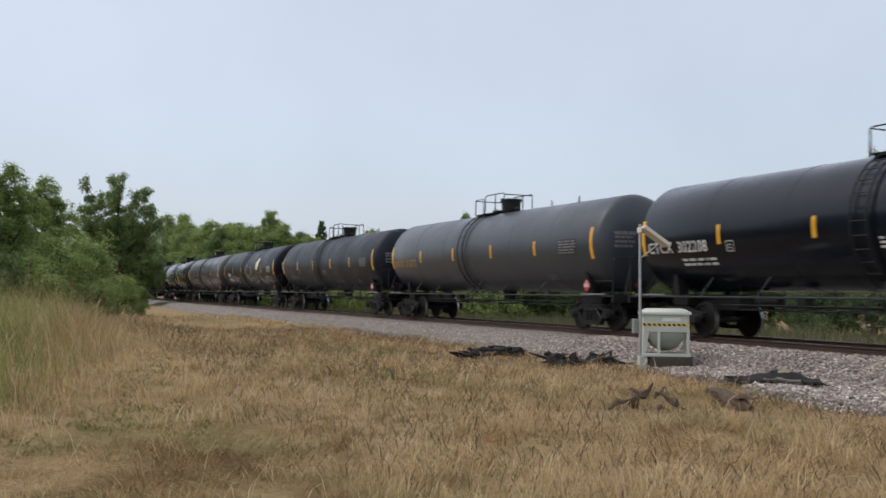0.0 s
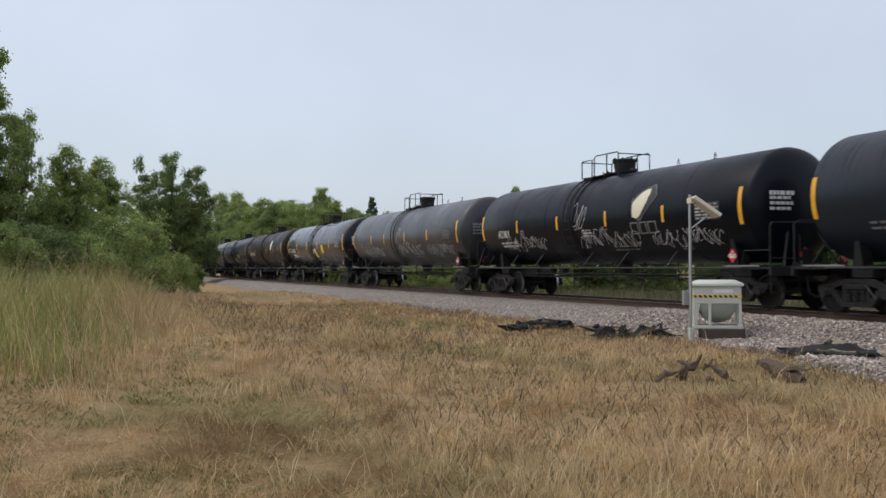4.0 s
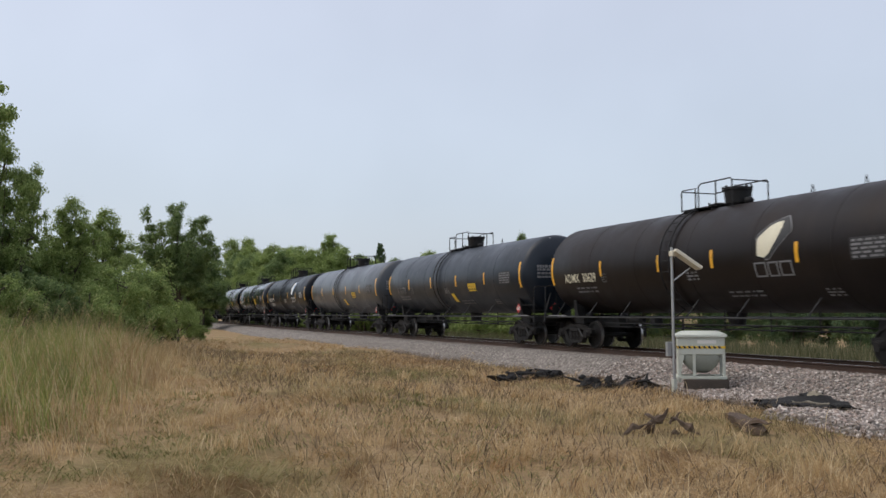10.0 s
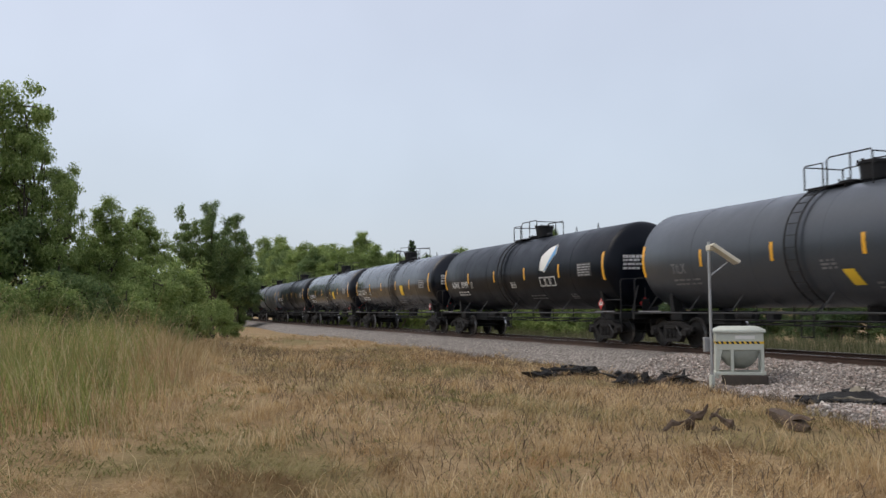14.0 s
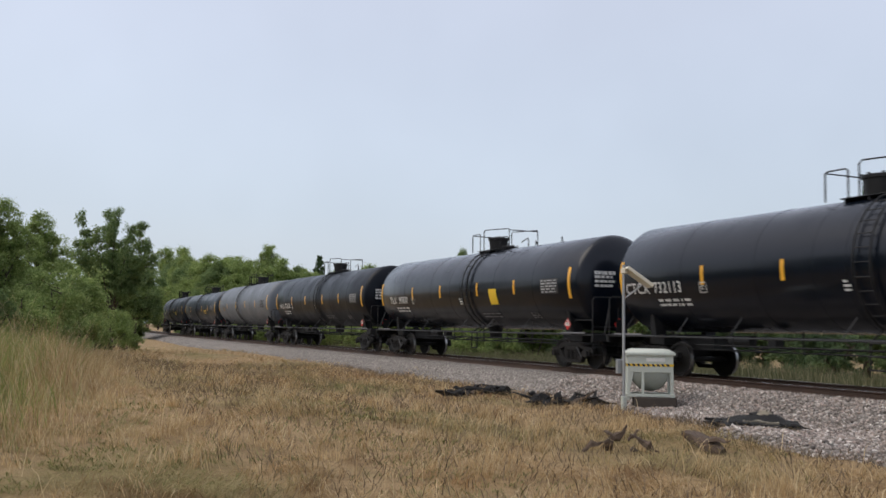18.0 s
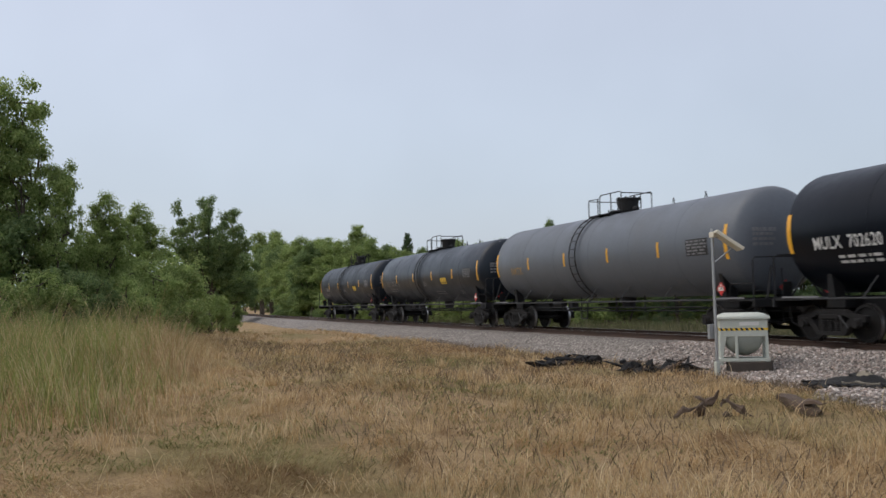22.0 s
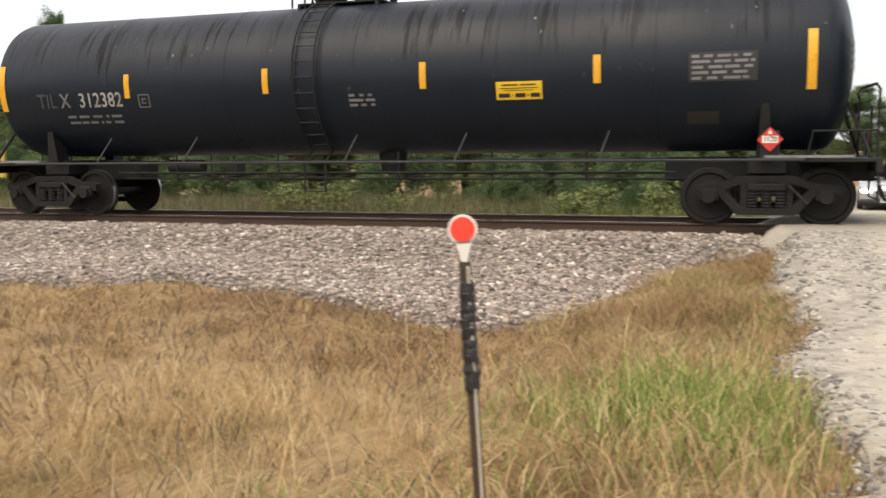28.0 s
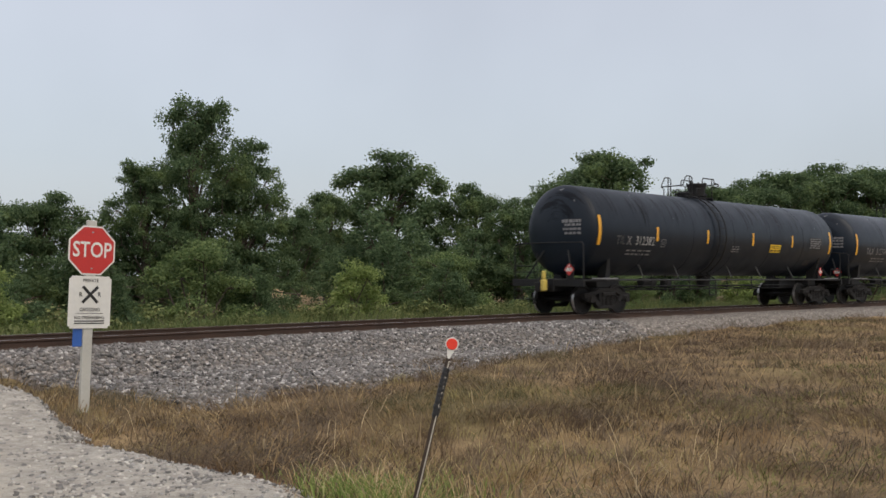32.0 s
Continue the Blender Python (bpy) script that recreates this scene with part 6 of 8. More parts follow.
def off_stone(x, y, rng, margin=0.25):
    u = beside(x, y)
    edge = ballast_reach(x) + 0.45 * wave(x, y, 1.3, 7.0) + 0.2 * wave(x, y, 0.5, 2.0)
    return (u > edge - margin + rng.normal(0, 0.38, len(x))) & (road_mask(x, y) < 0.25 + rng.uniform(-0.2, 0.3, len(x)))


rng = np.random.default_rng(5)
x, y, d = scatter(640000, 1.9, 60, -88, 112, rng)
patchy = drift(x, y, 0.45, 2) * 0.9 + drift(x, y, 1.3, 8) * 1.0 + 0.7 * drift(x, y, 4.5, 1)
keep = off_stone(x, y, rng) & (rng.uniform(-1.0, 0.55, len(x)) < patchy + 0.1)
x, y, d, patchy = x[keep], y[keep], d[keep], patchy[keep]
h = (0.035 + 0.12 * np.clip(0.4 + patchy, 0.03, 1.6)) * rng.uniform(0.4, 1.6, len(x)) * (1 + 0.015 * d)
east = x > 2.0 + rng.normal(0, 0.3, len(x))
stand = rng.uniform(0, 1, len(x)) < 0.3
for side, mat, label, seed in ((~east, "straw", "matted dry brown cut grass on the bank", 6), (east, "straw_brown", "matted browned grass on the bank beyond the road", 16)):
    for pick, lean, droop, tall in ((side & ~stand, 3.4, 1.0, 1.0), (side & stand, 0.9, 0.5, 1.1)):
        blades("dry_grass", x[pick], y[pick], h[pick] * tall, 0.0028 + 0.0006 * d[pick], lean, M[mat], label, seed + int(tall > 1) * 20, droop, 0.03, 0.55)


def tufts(count, per, d0, d1, reach, tall, thresh, seed):
    """Feet and heights of stubble that stands in separate tufts."""
    cx, cy, cd = scatter(count, d0, d1, -88, 112, rng)
    field = 1.1 * drift(cx, cy, 1.1, seed) + 0.8 * drift(cx, cy, 3.2, seed + 1)
    ok = field > thresh + rng.normal(0, 0.25, count)
    cx, cy, size = cx[ok], cy[ok], (rng.uniform(0.45, 1.3, count) * (0.8 + 0.5 * np.clip(field, -0.5, 1.2)))[ok]
    m = rng.integers(per // 2, per * 2, len(cx))
    fx, fy, size = np.repeat(cx, m), np.repeat(cy, m), np.repeat(size, m)
    fx, fy = fx + rng.normal(0, reach, len(fx)) * size, fy + rng.normal(0, reach, len(fx)) * size
    ok = off_stone(fx, fy, rng, 0.3)
    fx, fy, size = fx[ok], fy[ok], size[ok]
    return fx, fy, np.hypot(fx, fy), tall * size * rng.uniform(0.45, 1.25, len(fx))


# pale stubble and browned stubble in tufts
x, y, d, h = tufts(7000, 22, 3, 45, 0.075, 0.27, 0.12, 12)
east = x > 2.0
blades("straw_tufts", x[~east], y[~east], h[~east], 0.0028 + 0.0006 * d[~east], 0.5, M["wisp"], "standing tufts of pale dry straw", 7, 0.35, 0.03, 0.4)
blades("straw_tufts", x[east], y[east], h[east] * 0.75, 0.0024 + 0.0005 * d[east], 0.7, M["straw_brown"], "standing tufts of browned straw", 17, 0.35, 0.03, 0.4)
x, y, d, h = tufts(4200, 20, 3, 45, 0.09, 0.19, 0.15, 32)
east = x > 2.0
for side, mat, seed in ((~east, "straw", 47), (east, "straw_brown", 49)):
    blades("brown_tufts", x[side], y[side], h[side], 0.0028 + 0.0006 * d[side], 0.6, M[mat], "standing tufts of brown dead stubble", seed, 0.4, 0.03, 0.4)
x, y, d, h = tufts(1500, 18, 3, 40, 0.11, 0.13, 0.45, 52)
blades("olive_tufts", x, y, h, 0.003 + 0.0006 * d, 0.8, M["olive"], "dull olive tufts among the dry grass", 48, 0.5, 0.03, 0.4)
# bleached wisps on the bank between the road and the stone
cx, cy = rng.uniform(4.6, 12.0, 620), rng.uniform(3.0, 13.0, 620)
keep = (beside(cx, cy) > ballast_reach(cx) - 0.1) & (road_mask(cx, cy) < 0.3) & (rng.uniform(0, 1, 620) < 1.15 - 0.1 * (cx - 4.6))
cx, cy = np.repeat(cx[keep], 20), np.repeat(cy[keep], 20)
x, y = cx + rng.normal(0, 0.12, len(cx)), cy + rng.normal(0, 0.12, len(cx))
blades("straw_tufts", x, y, rng.uniform(0.08, 0.30, len(x)), 0.0075, 0.9, M["tall_straw"], "bleached wisps of straw beside the road", 51, 0.5, 0.03, 0.3)
# single long stalks
x, y, d = scatter(2600, 3, 30, -88, 112, rng)
keep = off_stone(x, y, rng, 0.2)
x, y, d = x[keep], y[keep], d[keep]
blades("dry_stalks", x, y, rng.uniform(0.25, 0.6, len(x)), 0.004 + 0.0004 * d, 0.8, M["wisp"], "single long bleached grass stalks", 18, 0.3)
# stalks along the stone's edge and the road's edge
x, y = rng.uniform(-40, 40, 90000), rng.uniform(2, 15, 90000)
u = beside(x, y)
edge = ballast_reach(x) + 0.45 * wave(x, y, 1.3, 7.0)
keep = ((np.abs(u - edge - 0.2) < 0.25 + 0.35 * rng.uniform(0, 1, len(x))) & (drift(x, y, 0.8, 3) > -0.2) | (np.abs(road_mask(x, y) - 0.2) < 0.30 * rng.uniform(0, 1.5, len(x))) & (u > 3)) & (road_mask(x, y) < 0.6)
x, y = x[keep], y[keep]
blades("verge_straw", x, y, rng.uniform(0.08, 0.34, len(x)), 0.011, 0.8, M["straw_brown"], "browned straw along the stone's edge", 8, 0.5, 0.03, 0.3)
# a low brown patch on the stone slope
x, y = rng.normal(13.4, 0.45, 900), rng.normal(11.8, 0.25, 900)
blades("slope_tuft", x, y, rng.uniform(0.10, 0.24, len(x)), 0.012, 0.9, M["straw_brown"], "low brown tuft on the stone slope", 22, 0.5, -0.03)
# rank browned weeds at the corner of stone and road
x, y = rng.normal(-0.7, 0.75, 15000), rng.uniform(6.5, 15.2, 15000)
keep = (road_mask(x, y) < 0.3) & (drift(x, y, 0.6, 9) > -0.3) & (x > -2.6) & (beside(x, y) > ballast_reach(x) - 0.2 + rng.normal(0, 0.3, len(x)))
x, y = x[keep], y[keep]
blades("corner_weeds", x, y, (0.13 + 0.24 * np.clip(0.5 + drift(x, y, 0.7, 9), 0, 1)) * rng.uniform(0.4, 1.4, len(x)), 0.009, 0.8, M["tall_straw"], "rank browned weeds at the road's corner", 21, 0.5)
# green grass: at the marker posts and in patches
gx, gy = [], []
for cx, cy, sx, sy, n in ((-0.45, 5.7, 0.5, 0.8, 1500), (0.15, 7.2, 0.35, 1.0, 300), (0.1, 10.6, 0.25, 0.6, 500), (4.6, 4.3, 0.5, 0.5, 1900), (-1.3, 3.6, 0.5, 0.35, 700)):
    gx.append(rng.normal(cx, sx, n))
    gy.append(rng.normal(cy, sy, n))
x, y = np.concatenate(gx), np.concatenate(gy)
keep = off_stone(x, y, rng, 0.0) & (np.hypot(x, y) > 1.7)
x, y = x[keep], y[keep]
d = np.hypot(x, y)
h = rng.uniform(0.08, 0.24, len(x)) + 0.34 * np.exp(-((x + 0.35) ** 2 + (y - 6.0) ** 2) / 0.7) * rng.uniform(0.1, 1.4, len(x)) + 0.15 * np.exp(-((x - 4.6) ** 2 + (y - 4.3) ** 2) / 0.5)
blades("green_grass", x, y, h * 1.15, 0.004 + 0.0010 * d, 0.55, M["green"], "fresh green grass in the dry bank", 9, 0.6)
# bleached stalks and rusty dead stems that stand among the green
k = rng.uniform(0, 1, len(x)) < 0.5
fx, fy = x[k] + rng.normal(0, 0.22, k.sum()), y[k] + rng.normal(0, 0.30, k.sum())
k = off_stone(fx, fy, rng, 0.0) & (np.hypot(fx, fy) > 1.8)
fx, fy = fx[k], fy[k]
blades("pale_stalks", fx, fy, rng.uniform(0.12, 0.48, len(fx)), 0.0095, 0.7, M["wisp"], "bleached stalks among fresh green grass", 61, 0.5)
cx, cy = rng.uniform(-6.5, 0.9, 900), rng.uniform(3.5, 13.5, 900)
k = off_stone(cx, cy, rng, 0.0) & (road_mask(cx, cy) < 0.3) & (beside(cx, cy) - ballast_reach(cx) < rng.uniform(0.0, 4.5, 900)) & (drift(cx, cy, 1.1, 14) > -0.15)
cx, cy = np.repeat(cx[k], 34), np.repeat(cy[k], 34)
fx, fy = cx + rng.normal(0, 0.17, len(cx)), cy + rng.normal(0, 0.17, len(cx))
k = road_mask(fx, fy) < 0.35
fx, fy = fx[k], fy[k]
blades("rusty_thatch", fx, fy, rng.uniform(0.05, 0.22, len(fx)), 0.0085, 1.7, M["rust_straw"], "flattened rusty brown thatch by the stone's edge", 62, 0.8, 0.03, 0.5)
# sparse thatch and tufts that creep over the road's edges
cx, cy = rng.uniform(-0.6, 7.6, 2600), rng.uniform(3.0, 14.0, 2600)
k = (np.abs(road_mask(cx, cy) - 0.5) < 0.45) & (drift(cx, cy, 0.7, 16) > -0.1)
cx, cy = np.repeat(cx[k], 16), np.repeat(cy[k], 16)
fx, fy = cx + rng.normal(0, 0.12, len(cx)), cy + rng.normal(0, 0.15, len(cx))
blades("edge_thatch", fx, fy, rng.uniform(0.04, 0.17, len(fx)), 0.0075, 1.3, M["rust_straw"], "sparse brown thatch creeping over the road's edge", 63, 0.7, 0.0, 0.3)
# olive regrowth in the dry bank
gx, gy = [], []
for cx, cy, sx, sy, n in ((-3.2, -0.2, 2.0, 1.2, 9000), (-7.5, -0.6, 3.0, 1.5, 13000), (-5.0, 0.6, 1.6, 0.7, 5000), (-14, 5.0, 1.8, 0.9, 2600), (-12, 0.5, 3.0, 1.5, 5000), (-26, 7.2, 2.2, 0.8, 4500), (-4.5, 3.2, 1.8, 1.0, 1500), (8.5, 2.0, 2.5, 1.3, 4000), (15, 3.0, 3.0, 1.5, 2500), (-9.0, 4.5, 1.6, 0.9, 1500), (12.5, 4.6, 1.2, 0.8, 1800), (19, 4.0, 3.0, 1.2, 2500), (10.0, 0.6, 2.0, 0.9, 2500)):
    gx.append(rng.normal(cx, sx, n))
    gy.append(rng.normal(cy, sy, n))
x, y = np.concatenate(gx), np.concatenate(gy)
keep = off_stone(x, y, rng, 0.0) & (np.hypot(x, y) > 1.9) & (drift(x, y, 0.8, 5) > -0.1)
x, y = x[keep], y[keep]
d = np.hypot(x, y)
blades("olive_grass", x, y, rng.uniform(0.05, 0.17, len(x)), 0.004 + 0.0008 * d, 1.4, M["olive"], "faded olive regrowth among dry grass", 19, 0.7, 0.03, 0.5)
# tall grass before the thicket, falling away into straw
x, y = rng.uniform(-36, -9, 330000), rng.uniform(-14, 4.5, 330000)
bearing = np.degrees(np.arctan2(-x, y)) + 2.5 * drift(x, y, 2.0, 3) + 1.2 * drift(x, y, 0.6, 1)
depth = np.hypot(x, y) + 2.2 * drift(x, y, 1.5, 5)
inside = smooth(81.0, 92.5, bearing) * smooth(11.0, 16.5, depth)
keep = rng.uniform(0, 1, len(x)) < inside * (0.38 + 0.8 * drift(x, y, 0.45, 2) + 0.6 * drift(x, y, 1.4, 11))
x, y, inside, bearing = x[keep][:70000], y[keep][:70000], inside[keep][:70000], bearing[keep][:70000]
h = (0.18 + 0.98 * inside ** 1.4) * (1 + 0.55 * drift(x, y, 0.7, 6) + 0.45 * drift(x, y, 2.0, 13)) * rng.uniform(0.3, 1.3, len(x))
fresh = rng.uniform(0, 1, len(x)) < 0.85 * smooth(87.5, 92.5, bearing)
blades("tall_grass", x[fresh], y[fresh], h[fresh], 0.010, 0.4, M["tall"], "tall yellow-green grass before the thicket", 10, 0.5, 0.03, 0.5)
blades("tall_straw", x[~fresh], y[~fresh], h[~fresh] * 0.9, 0.010, 0.5, M["tall_straw"], "tall brown and straw-coloured grass before the thicket", 23, 0.4, 0.03, 0.35)
pick = rng.uniform(0, 1, len(x)) < 0.16
blades("seed_stalks", x[pick], y[pick], h[pick] * rng.uniform(1.0, 1.45, pick.sum()), 0.008, 0.5, M["wisp"], "bleached seed stalks above the tall grass", 20, 0.25)
# bleached tufts that stand above the cut grass
cx, cy = rng.uniform(-17, -1.5, 150), rng.uniform(0.5, 10.0, 150)
keep = (beside(cx, cy) > ballast_reach(cx) + 0.2) & (road_mask(cx, cy) < 0.02) & (drift(cx, cy, 2.5, 12) > -0.15)
cx, cy = np.repeat(cx[keep], 34), np.repeat(cy[keep], 34)
x, y = cx + rng.normal(0, 0.13, len(cx)), cy + rng.normal(0, 0.13, len(cx))
blades("straw_tufts", x, y, rng.uniform(0.1, 0.34, len(x)), 0.008, 0.95, M["wisp"], "bleached straw tufts above the cut grass", 31, 0.5)
# weeds on the far side of the line: a dry strip, then reedy olive stems, and green leaves near the crossing
x, y = rng.uniform(-75, 60, 420000), rng.uniform(-8, 38, 420000)
u = beside(x, y)
keep = (u < -4.4) & (u > np.where(x > -6, -26, -15)) & (road_mask(x, y) < 0.1) & (drift(x, y, 1.2, 7) > -0.45)
x, y, u = x[keep][:120000], y[keep][:120000], u[keep][:120000]
dry = (u > -6.6 + 0.8 * drift(x, y, 2.0, 3)) & (x < -4)
blades("far_verge_straw", x[dry], y[dry], rng.uniform(0.08, 0.3, dry.sum()), 0.024, 0.7, M["wisp"], "pale dry grass beyond the track", 11, 0.3)
reed = ~dry & (x < -7 + 3 * drift(x, y, 3.0, 5))
blades("far_verge_reeds", x[reed], y[reed], rng.uniform(0.5, 1.15, reed.sum()) * (1 + 0.35 * drift(x[reed], y[reed], 1.5, 4)), 0.022, 0.22, M["reeds"], "reedy olive and straw stems beyond the track", 12, 0.2)
g = ~dry & ~reed
blades("far_verge_weeds", x[g], y[g], rng.uniform(0.3, 0.95, g.sum()) * (1 + 0.3 * drift(x[g], y[g], 1.5, 4)), 0.03, 0.35, M["weeds"], "dull green weeds beyond the track", 42, 0.3)


# ---- loose stone ----
def stones(name, X, Y, Z, S, mat, label, seed):
    rng = np.random.default_rng(seed)
    n = len(X)
    base = np.array([(1, 0, 0), (-1, 0, 0), (0, 1, 0), (0, -1, 0), (0, 0, 1), (0, 0, -1)], float)
    V = base[None] * (1 + 0.3 * rng.normal(size=(n, 6, 1)))
    q = rng.normal(size=(n, 4))
    q /= np.linalg.norm(q, axis=1, keepdims=True)
    w, a, b, c = q.T
    Rm = np.stack([1 - 2 * (b * b + c * c), 2 * (a * b - c * w), 2 * (a * c + b * w), 2 * (a * b + c * w), 1 - 2 * (a * a + c * c), 2 * (b * c - a * w), 2 * (a * c - b * w), 2 * (b * c + a * w), 1 - 2 * (a * a + b * b)], -1).reshape(n, 3, 3)
    V = np.einsum("nij,nkj->nki", Rm, V) * S[:, None, None] * np.array([1.0, 1.0, 0.75])
    V = (V + np.stack([X, Y, Z], -1)[:, None]).reshape(-1, 3)
    F = np.array([(0, 2, 4), (2, 1, 4), (1, 3, 4), (3, 0, 4), (2, 0, 5), (1, 2, 5), (3, 1, 5), (0, 3, 5)], np.int32)
    loops = (np.arange(n, dtype=np.int32)[:, None, None] * 6 + F[None]).ravel()
    me = bpy.data.meshes.new(name)
    me.vertices.add(len(V))
    me.vertices.foreach_set("co", V.astype(np.float32).ravel())
    me.loops.add(len(loops))
    me.loops.foreach_set("vertex_index", loops)
    me.polygons.add(8 * n)
    me.polygons.foreach_set("loop_start", np.arange(0, len(loops), 3, dtype=np.int32))
    me.update()
    me.materials.append(mat)
    return thing(name, label, "stones", kind="stuff", data=me)


x, y = rng.uniform(-24, 24, 150000), rng.uniform(7.5, 16.5, 150000)
u = beside(x, y)
edge = ballast_reach(x) + 0.45 * wave(x, y, 1.3, 7.0) + 0.2 * wave(x, y, 0.5, 2.0)
keep = (u > 0.95) & (u < edge + rng.normal(0.0, 0.3, len(x))) & (road_mask(x, y) < 0.4)
x, y = x[keep][:84000], y[keep][:84000]
# darker, cleaner stone was tipped east of the road
east = x > 5.0
stones("ballast_stones", x[~east], y[~east], ballast_z(x[~east], y[~east]) + 0.008, 0.015 + 0.038 * rng.uniform(0, 1, (~east).sum()) ** 1.6, M["stones"], "loose angular tan and gray ballast stones", 13)
stones("ballast_stones", x[east], y[east], ballast_z(x[east], y[east]) + 0.008, 0.016 + 0.042 * rng.uniform(0, 1, east.sum()) ** 1.6, M["gray_stones"], "loose angular dark gray ballast stones", 33)
x, y = rng.uniform(-0.8, 7.0, 150000), rng.uniform(-2.0, 15, 150000)
m = road_mask(x, y)
rim = (m > 0.1) & (m < 0.9)
lane = drift(x * 2.2, y * 0.5, 1.2, 5) + 0.5 * drift(x, y, 0.5, 2)
worn = np.min([np.abs(x - at - slope * y + 0.35 * drift(x, y, 0.8, 8)) for at, slope in RUTS], axis=0)
bare = (1 - smooth(0.2, 0.55, worn)) * (0.9 + 0.1 * smooth(11, 13, y))
keep = (m > 0.1) & (rng.uniform(0, 1, len(x)) < np.where(rim, 0.5, 0.12 + 0.75 * np.clip(lane + 0.08, 0, 1)) * (1 - bare))
x, y = x[keep], y[keep]
stones("road_stones", x, y, ground_z(x, y) + 0.034, 0.006 + 0.026 * rng.uniform(0, 1, len(x)) ** 2.2, M["road_stones"], "loose gray gravel on the road", 14)


# ---- the wayside lubricator and its solar pole ----
def quad_prism(bm, bottom, top):
    a, b = [bm.verts.new(v) for v in bottom], [bm.verts.new(v) for v in top]
    bm.faces.new(a[::-1])
    bm.faces.new(b)
    n = len(a)
    for i in range(n):
        bm.faces.new((a[i], a[(i + 1) % n], b[(i + 1) % n], b[i]))
    return bm


def lubricator():
    x, y = -18.2, 13.2
    z = float(ballast_z(x, y)) + 0.13
    turn = -30
    ob = thing("lubricator_box", "pale sage-green steel hopper box on a frame beside the track", "equipment box", Matrix.Translation((x, y, z)) @ pose(0, 0, 0, 0, 0, turn) @ Matrix.Diagonal((0.93, 0.93, 0.87, 1)))
    hx, hy = 0.34, 0.57
    part("body", finish("body", box(bmesh.new(), -hx, hx, -hy, hy, 0.78, 1.26, 0.02), M["box"]), ob)
    # a lid with a rolled rim and sloping shoulders
    bm = bmesh.new()
    rings = []
    for out, zz in ((0.045, 1.25), (0.05, 1.30), (0.03, 1.33), (-0.10, 1.40), (-0.16, 1.415)):
        rings.append([bm.verts.new((sx * (hx + out * (0.7 if out < 0 else 1)), sy * (hy + out), zz)) for sx, sy in ((-1, -1), (1, -1), (1, 1), (-1, 1))])
    for a, b in zip(rings, rings[1:]):
        for k in range(4):
            bm.faces.new((a[k], a[(k + 1) % 4], b[(k + 1) % 4], b[k]))
    bm.faces.new(rings[0][::-1])
    bm.faces.new(rings[-1])
    part("lid", finish("lid", bm, M["box"], 50), ob)
    # a rounded hopper below the box, its shade put into the paint colour
    bm = bmesh.new()
    rings = []
    for k in range(8):
        t = k / 7
        w = math.cos(t * math.pi / 2) ** 0.6 * 0.75 + 0.25
        rings.append([bm.verts.new((px * (hx - 0.03) * w, py * (hy - 0.10) * w, 0.79 - 0.50 * t)) for px, py in ((-1, -0.8), (-0.8, -1), (0.8, -1), (1, -0.8), (1, 0.8), (0.8, 1), (-0.8, 1), (-1, 0.8))])
    for a, b in zip(rings, rings[1:]):
        for k in range(8):
            bm.faces.new((a[k], a[(k + 1) % 8], b[(k + 1) % 8], b[k]))
    bm.faces.new(rings[-1])
    part("hopper", finish("hopper", bm, M["box_shade"], 50), ob, None, "rounded hopper under the box")
    leg = finish("leg", box(bmesh.new(), -0.035, 0.035, -0.035, 0.035, 0.05, 0.80, 0.005), M["box"])
    for px, py in ((-hx + 0.035, -hy + 0.035), (-hx + 0.035, hy - 0.035), (hx - 0.035, -hy + 0.035), (hx - 0.035, hy - 0.035), (hx - 0.03, -0.18)):
        part("leg", leg, ob, Matrix.Translation((px, py, 0)))
    for sx in (-1, 1):
        part("skid_beam", finish("skid_beam", box(bmesh.new(), sx * hx - 0.05, sx * hx + 0.05, -hy - 0.03, hy + 0.03, 0.14, 0.22, 0.006), M["box"]), ob)
    for sy in (-1, 1):
        part("cross_beam", finish("cross_beam", box(bmesh.new(), -hx + 0.05, hx - 0.05, sy * hy - 0.04, sy * hy + 0.04, 0.14, 0.22, 0.006), M["box"]), ob)
    # hazard stripe round the two seen faces
    band = part("hazard_band", finish("hazard_band", box(bmesh.new(), -hx - 0.006, hx + 0.006, -hy - 0.006, hy + 0.006, 0.95, 1.015), M["yellow"]), ob, None, "yellow band with slanted black stripes")
    yy = -hy + 0.03
    while yy < hy - 0.08:
        part("black_stripe", mesh_from("black_stripe", [(hx + 0.009, yy, 0.95), (hx + 0.009, yy + 0.06, 0.95), (hx + 0.009, yy + 0.025, 1.015), (hx + 0.009, yy - 0.035, 1.015)], [(0, 1, 2, 3)], M["black"]), band)
        yy += 0.12
    xx = -hx + 0.04
    while xx < hx - 0.08:
        part("black_stripe", mesh_from("black_stripe", [(xx, -hy - 0.009, 0.95), (xx + 0.06, -hy - 0.009, 0.95), (xx + 0.025, -hy - 0.009, 1.015), (xx - 0.035, -hy - 0.009, 1.015)], [(0, 1, 2, 3)], M["black"]), band)
        xx += 0.12
    part("label_plate", mesh_from("label_plate", [(hx + 0.006, -0.10, 1.08), (hx + 0.006, 0.36, 1.08), (hx + 0.006, 0.36, 1.17), (hx + 0.006, -0.10, 1.17)], [(0, 1, 2, 3)], M["sign_white"]), ob)
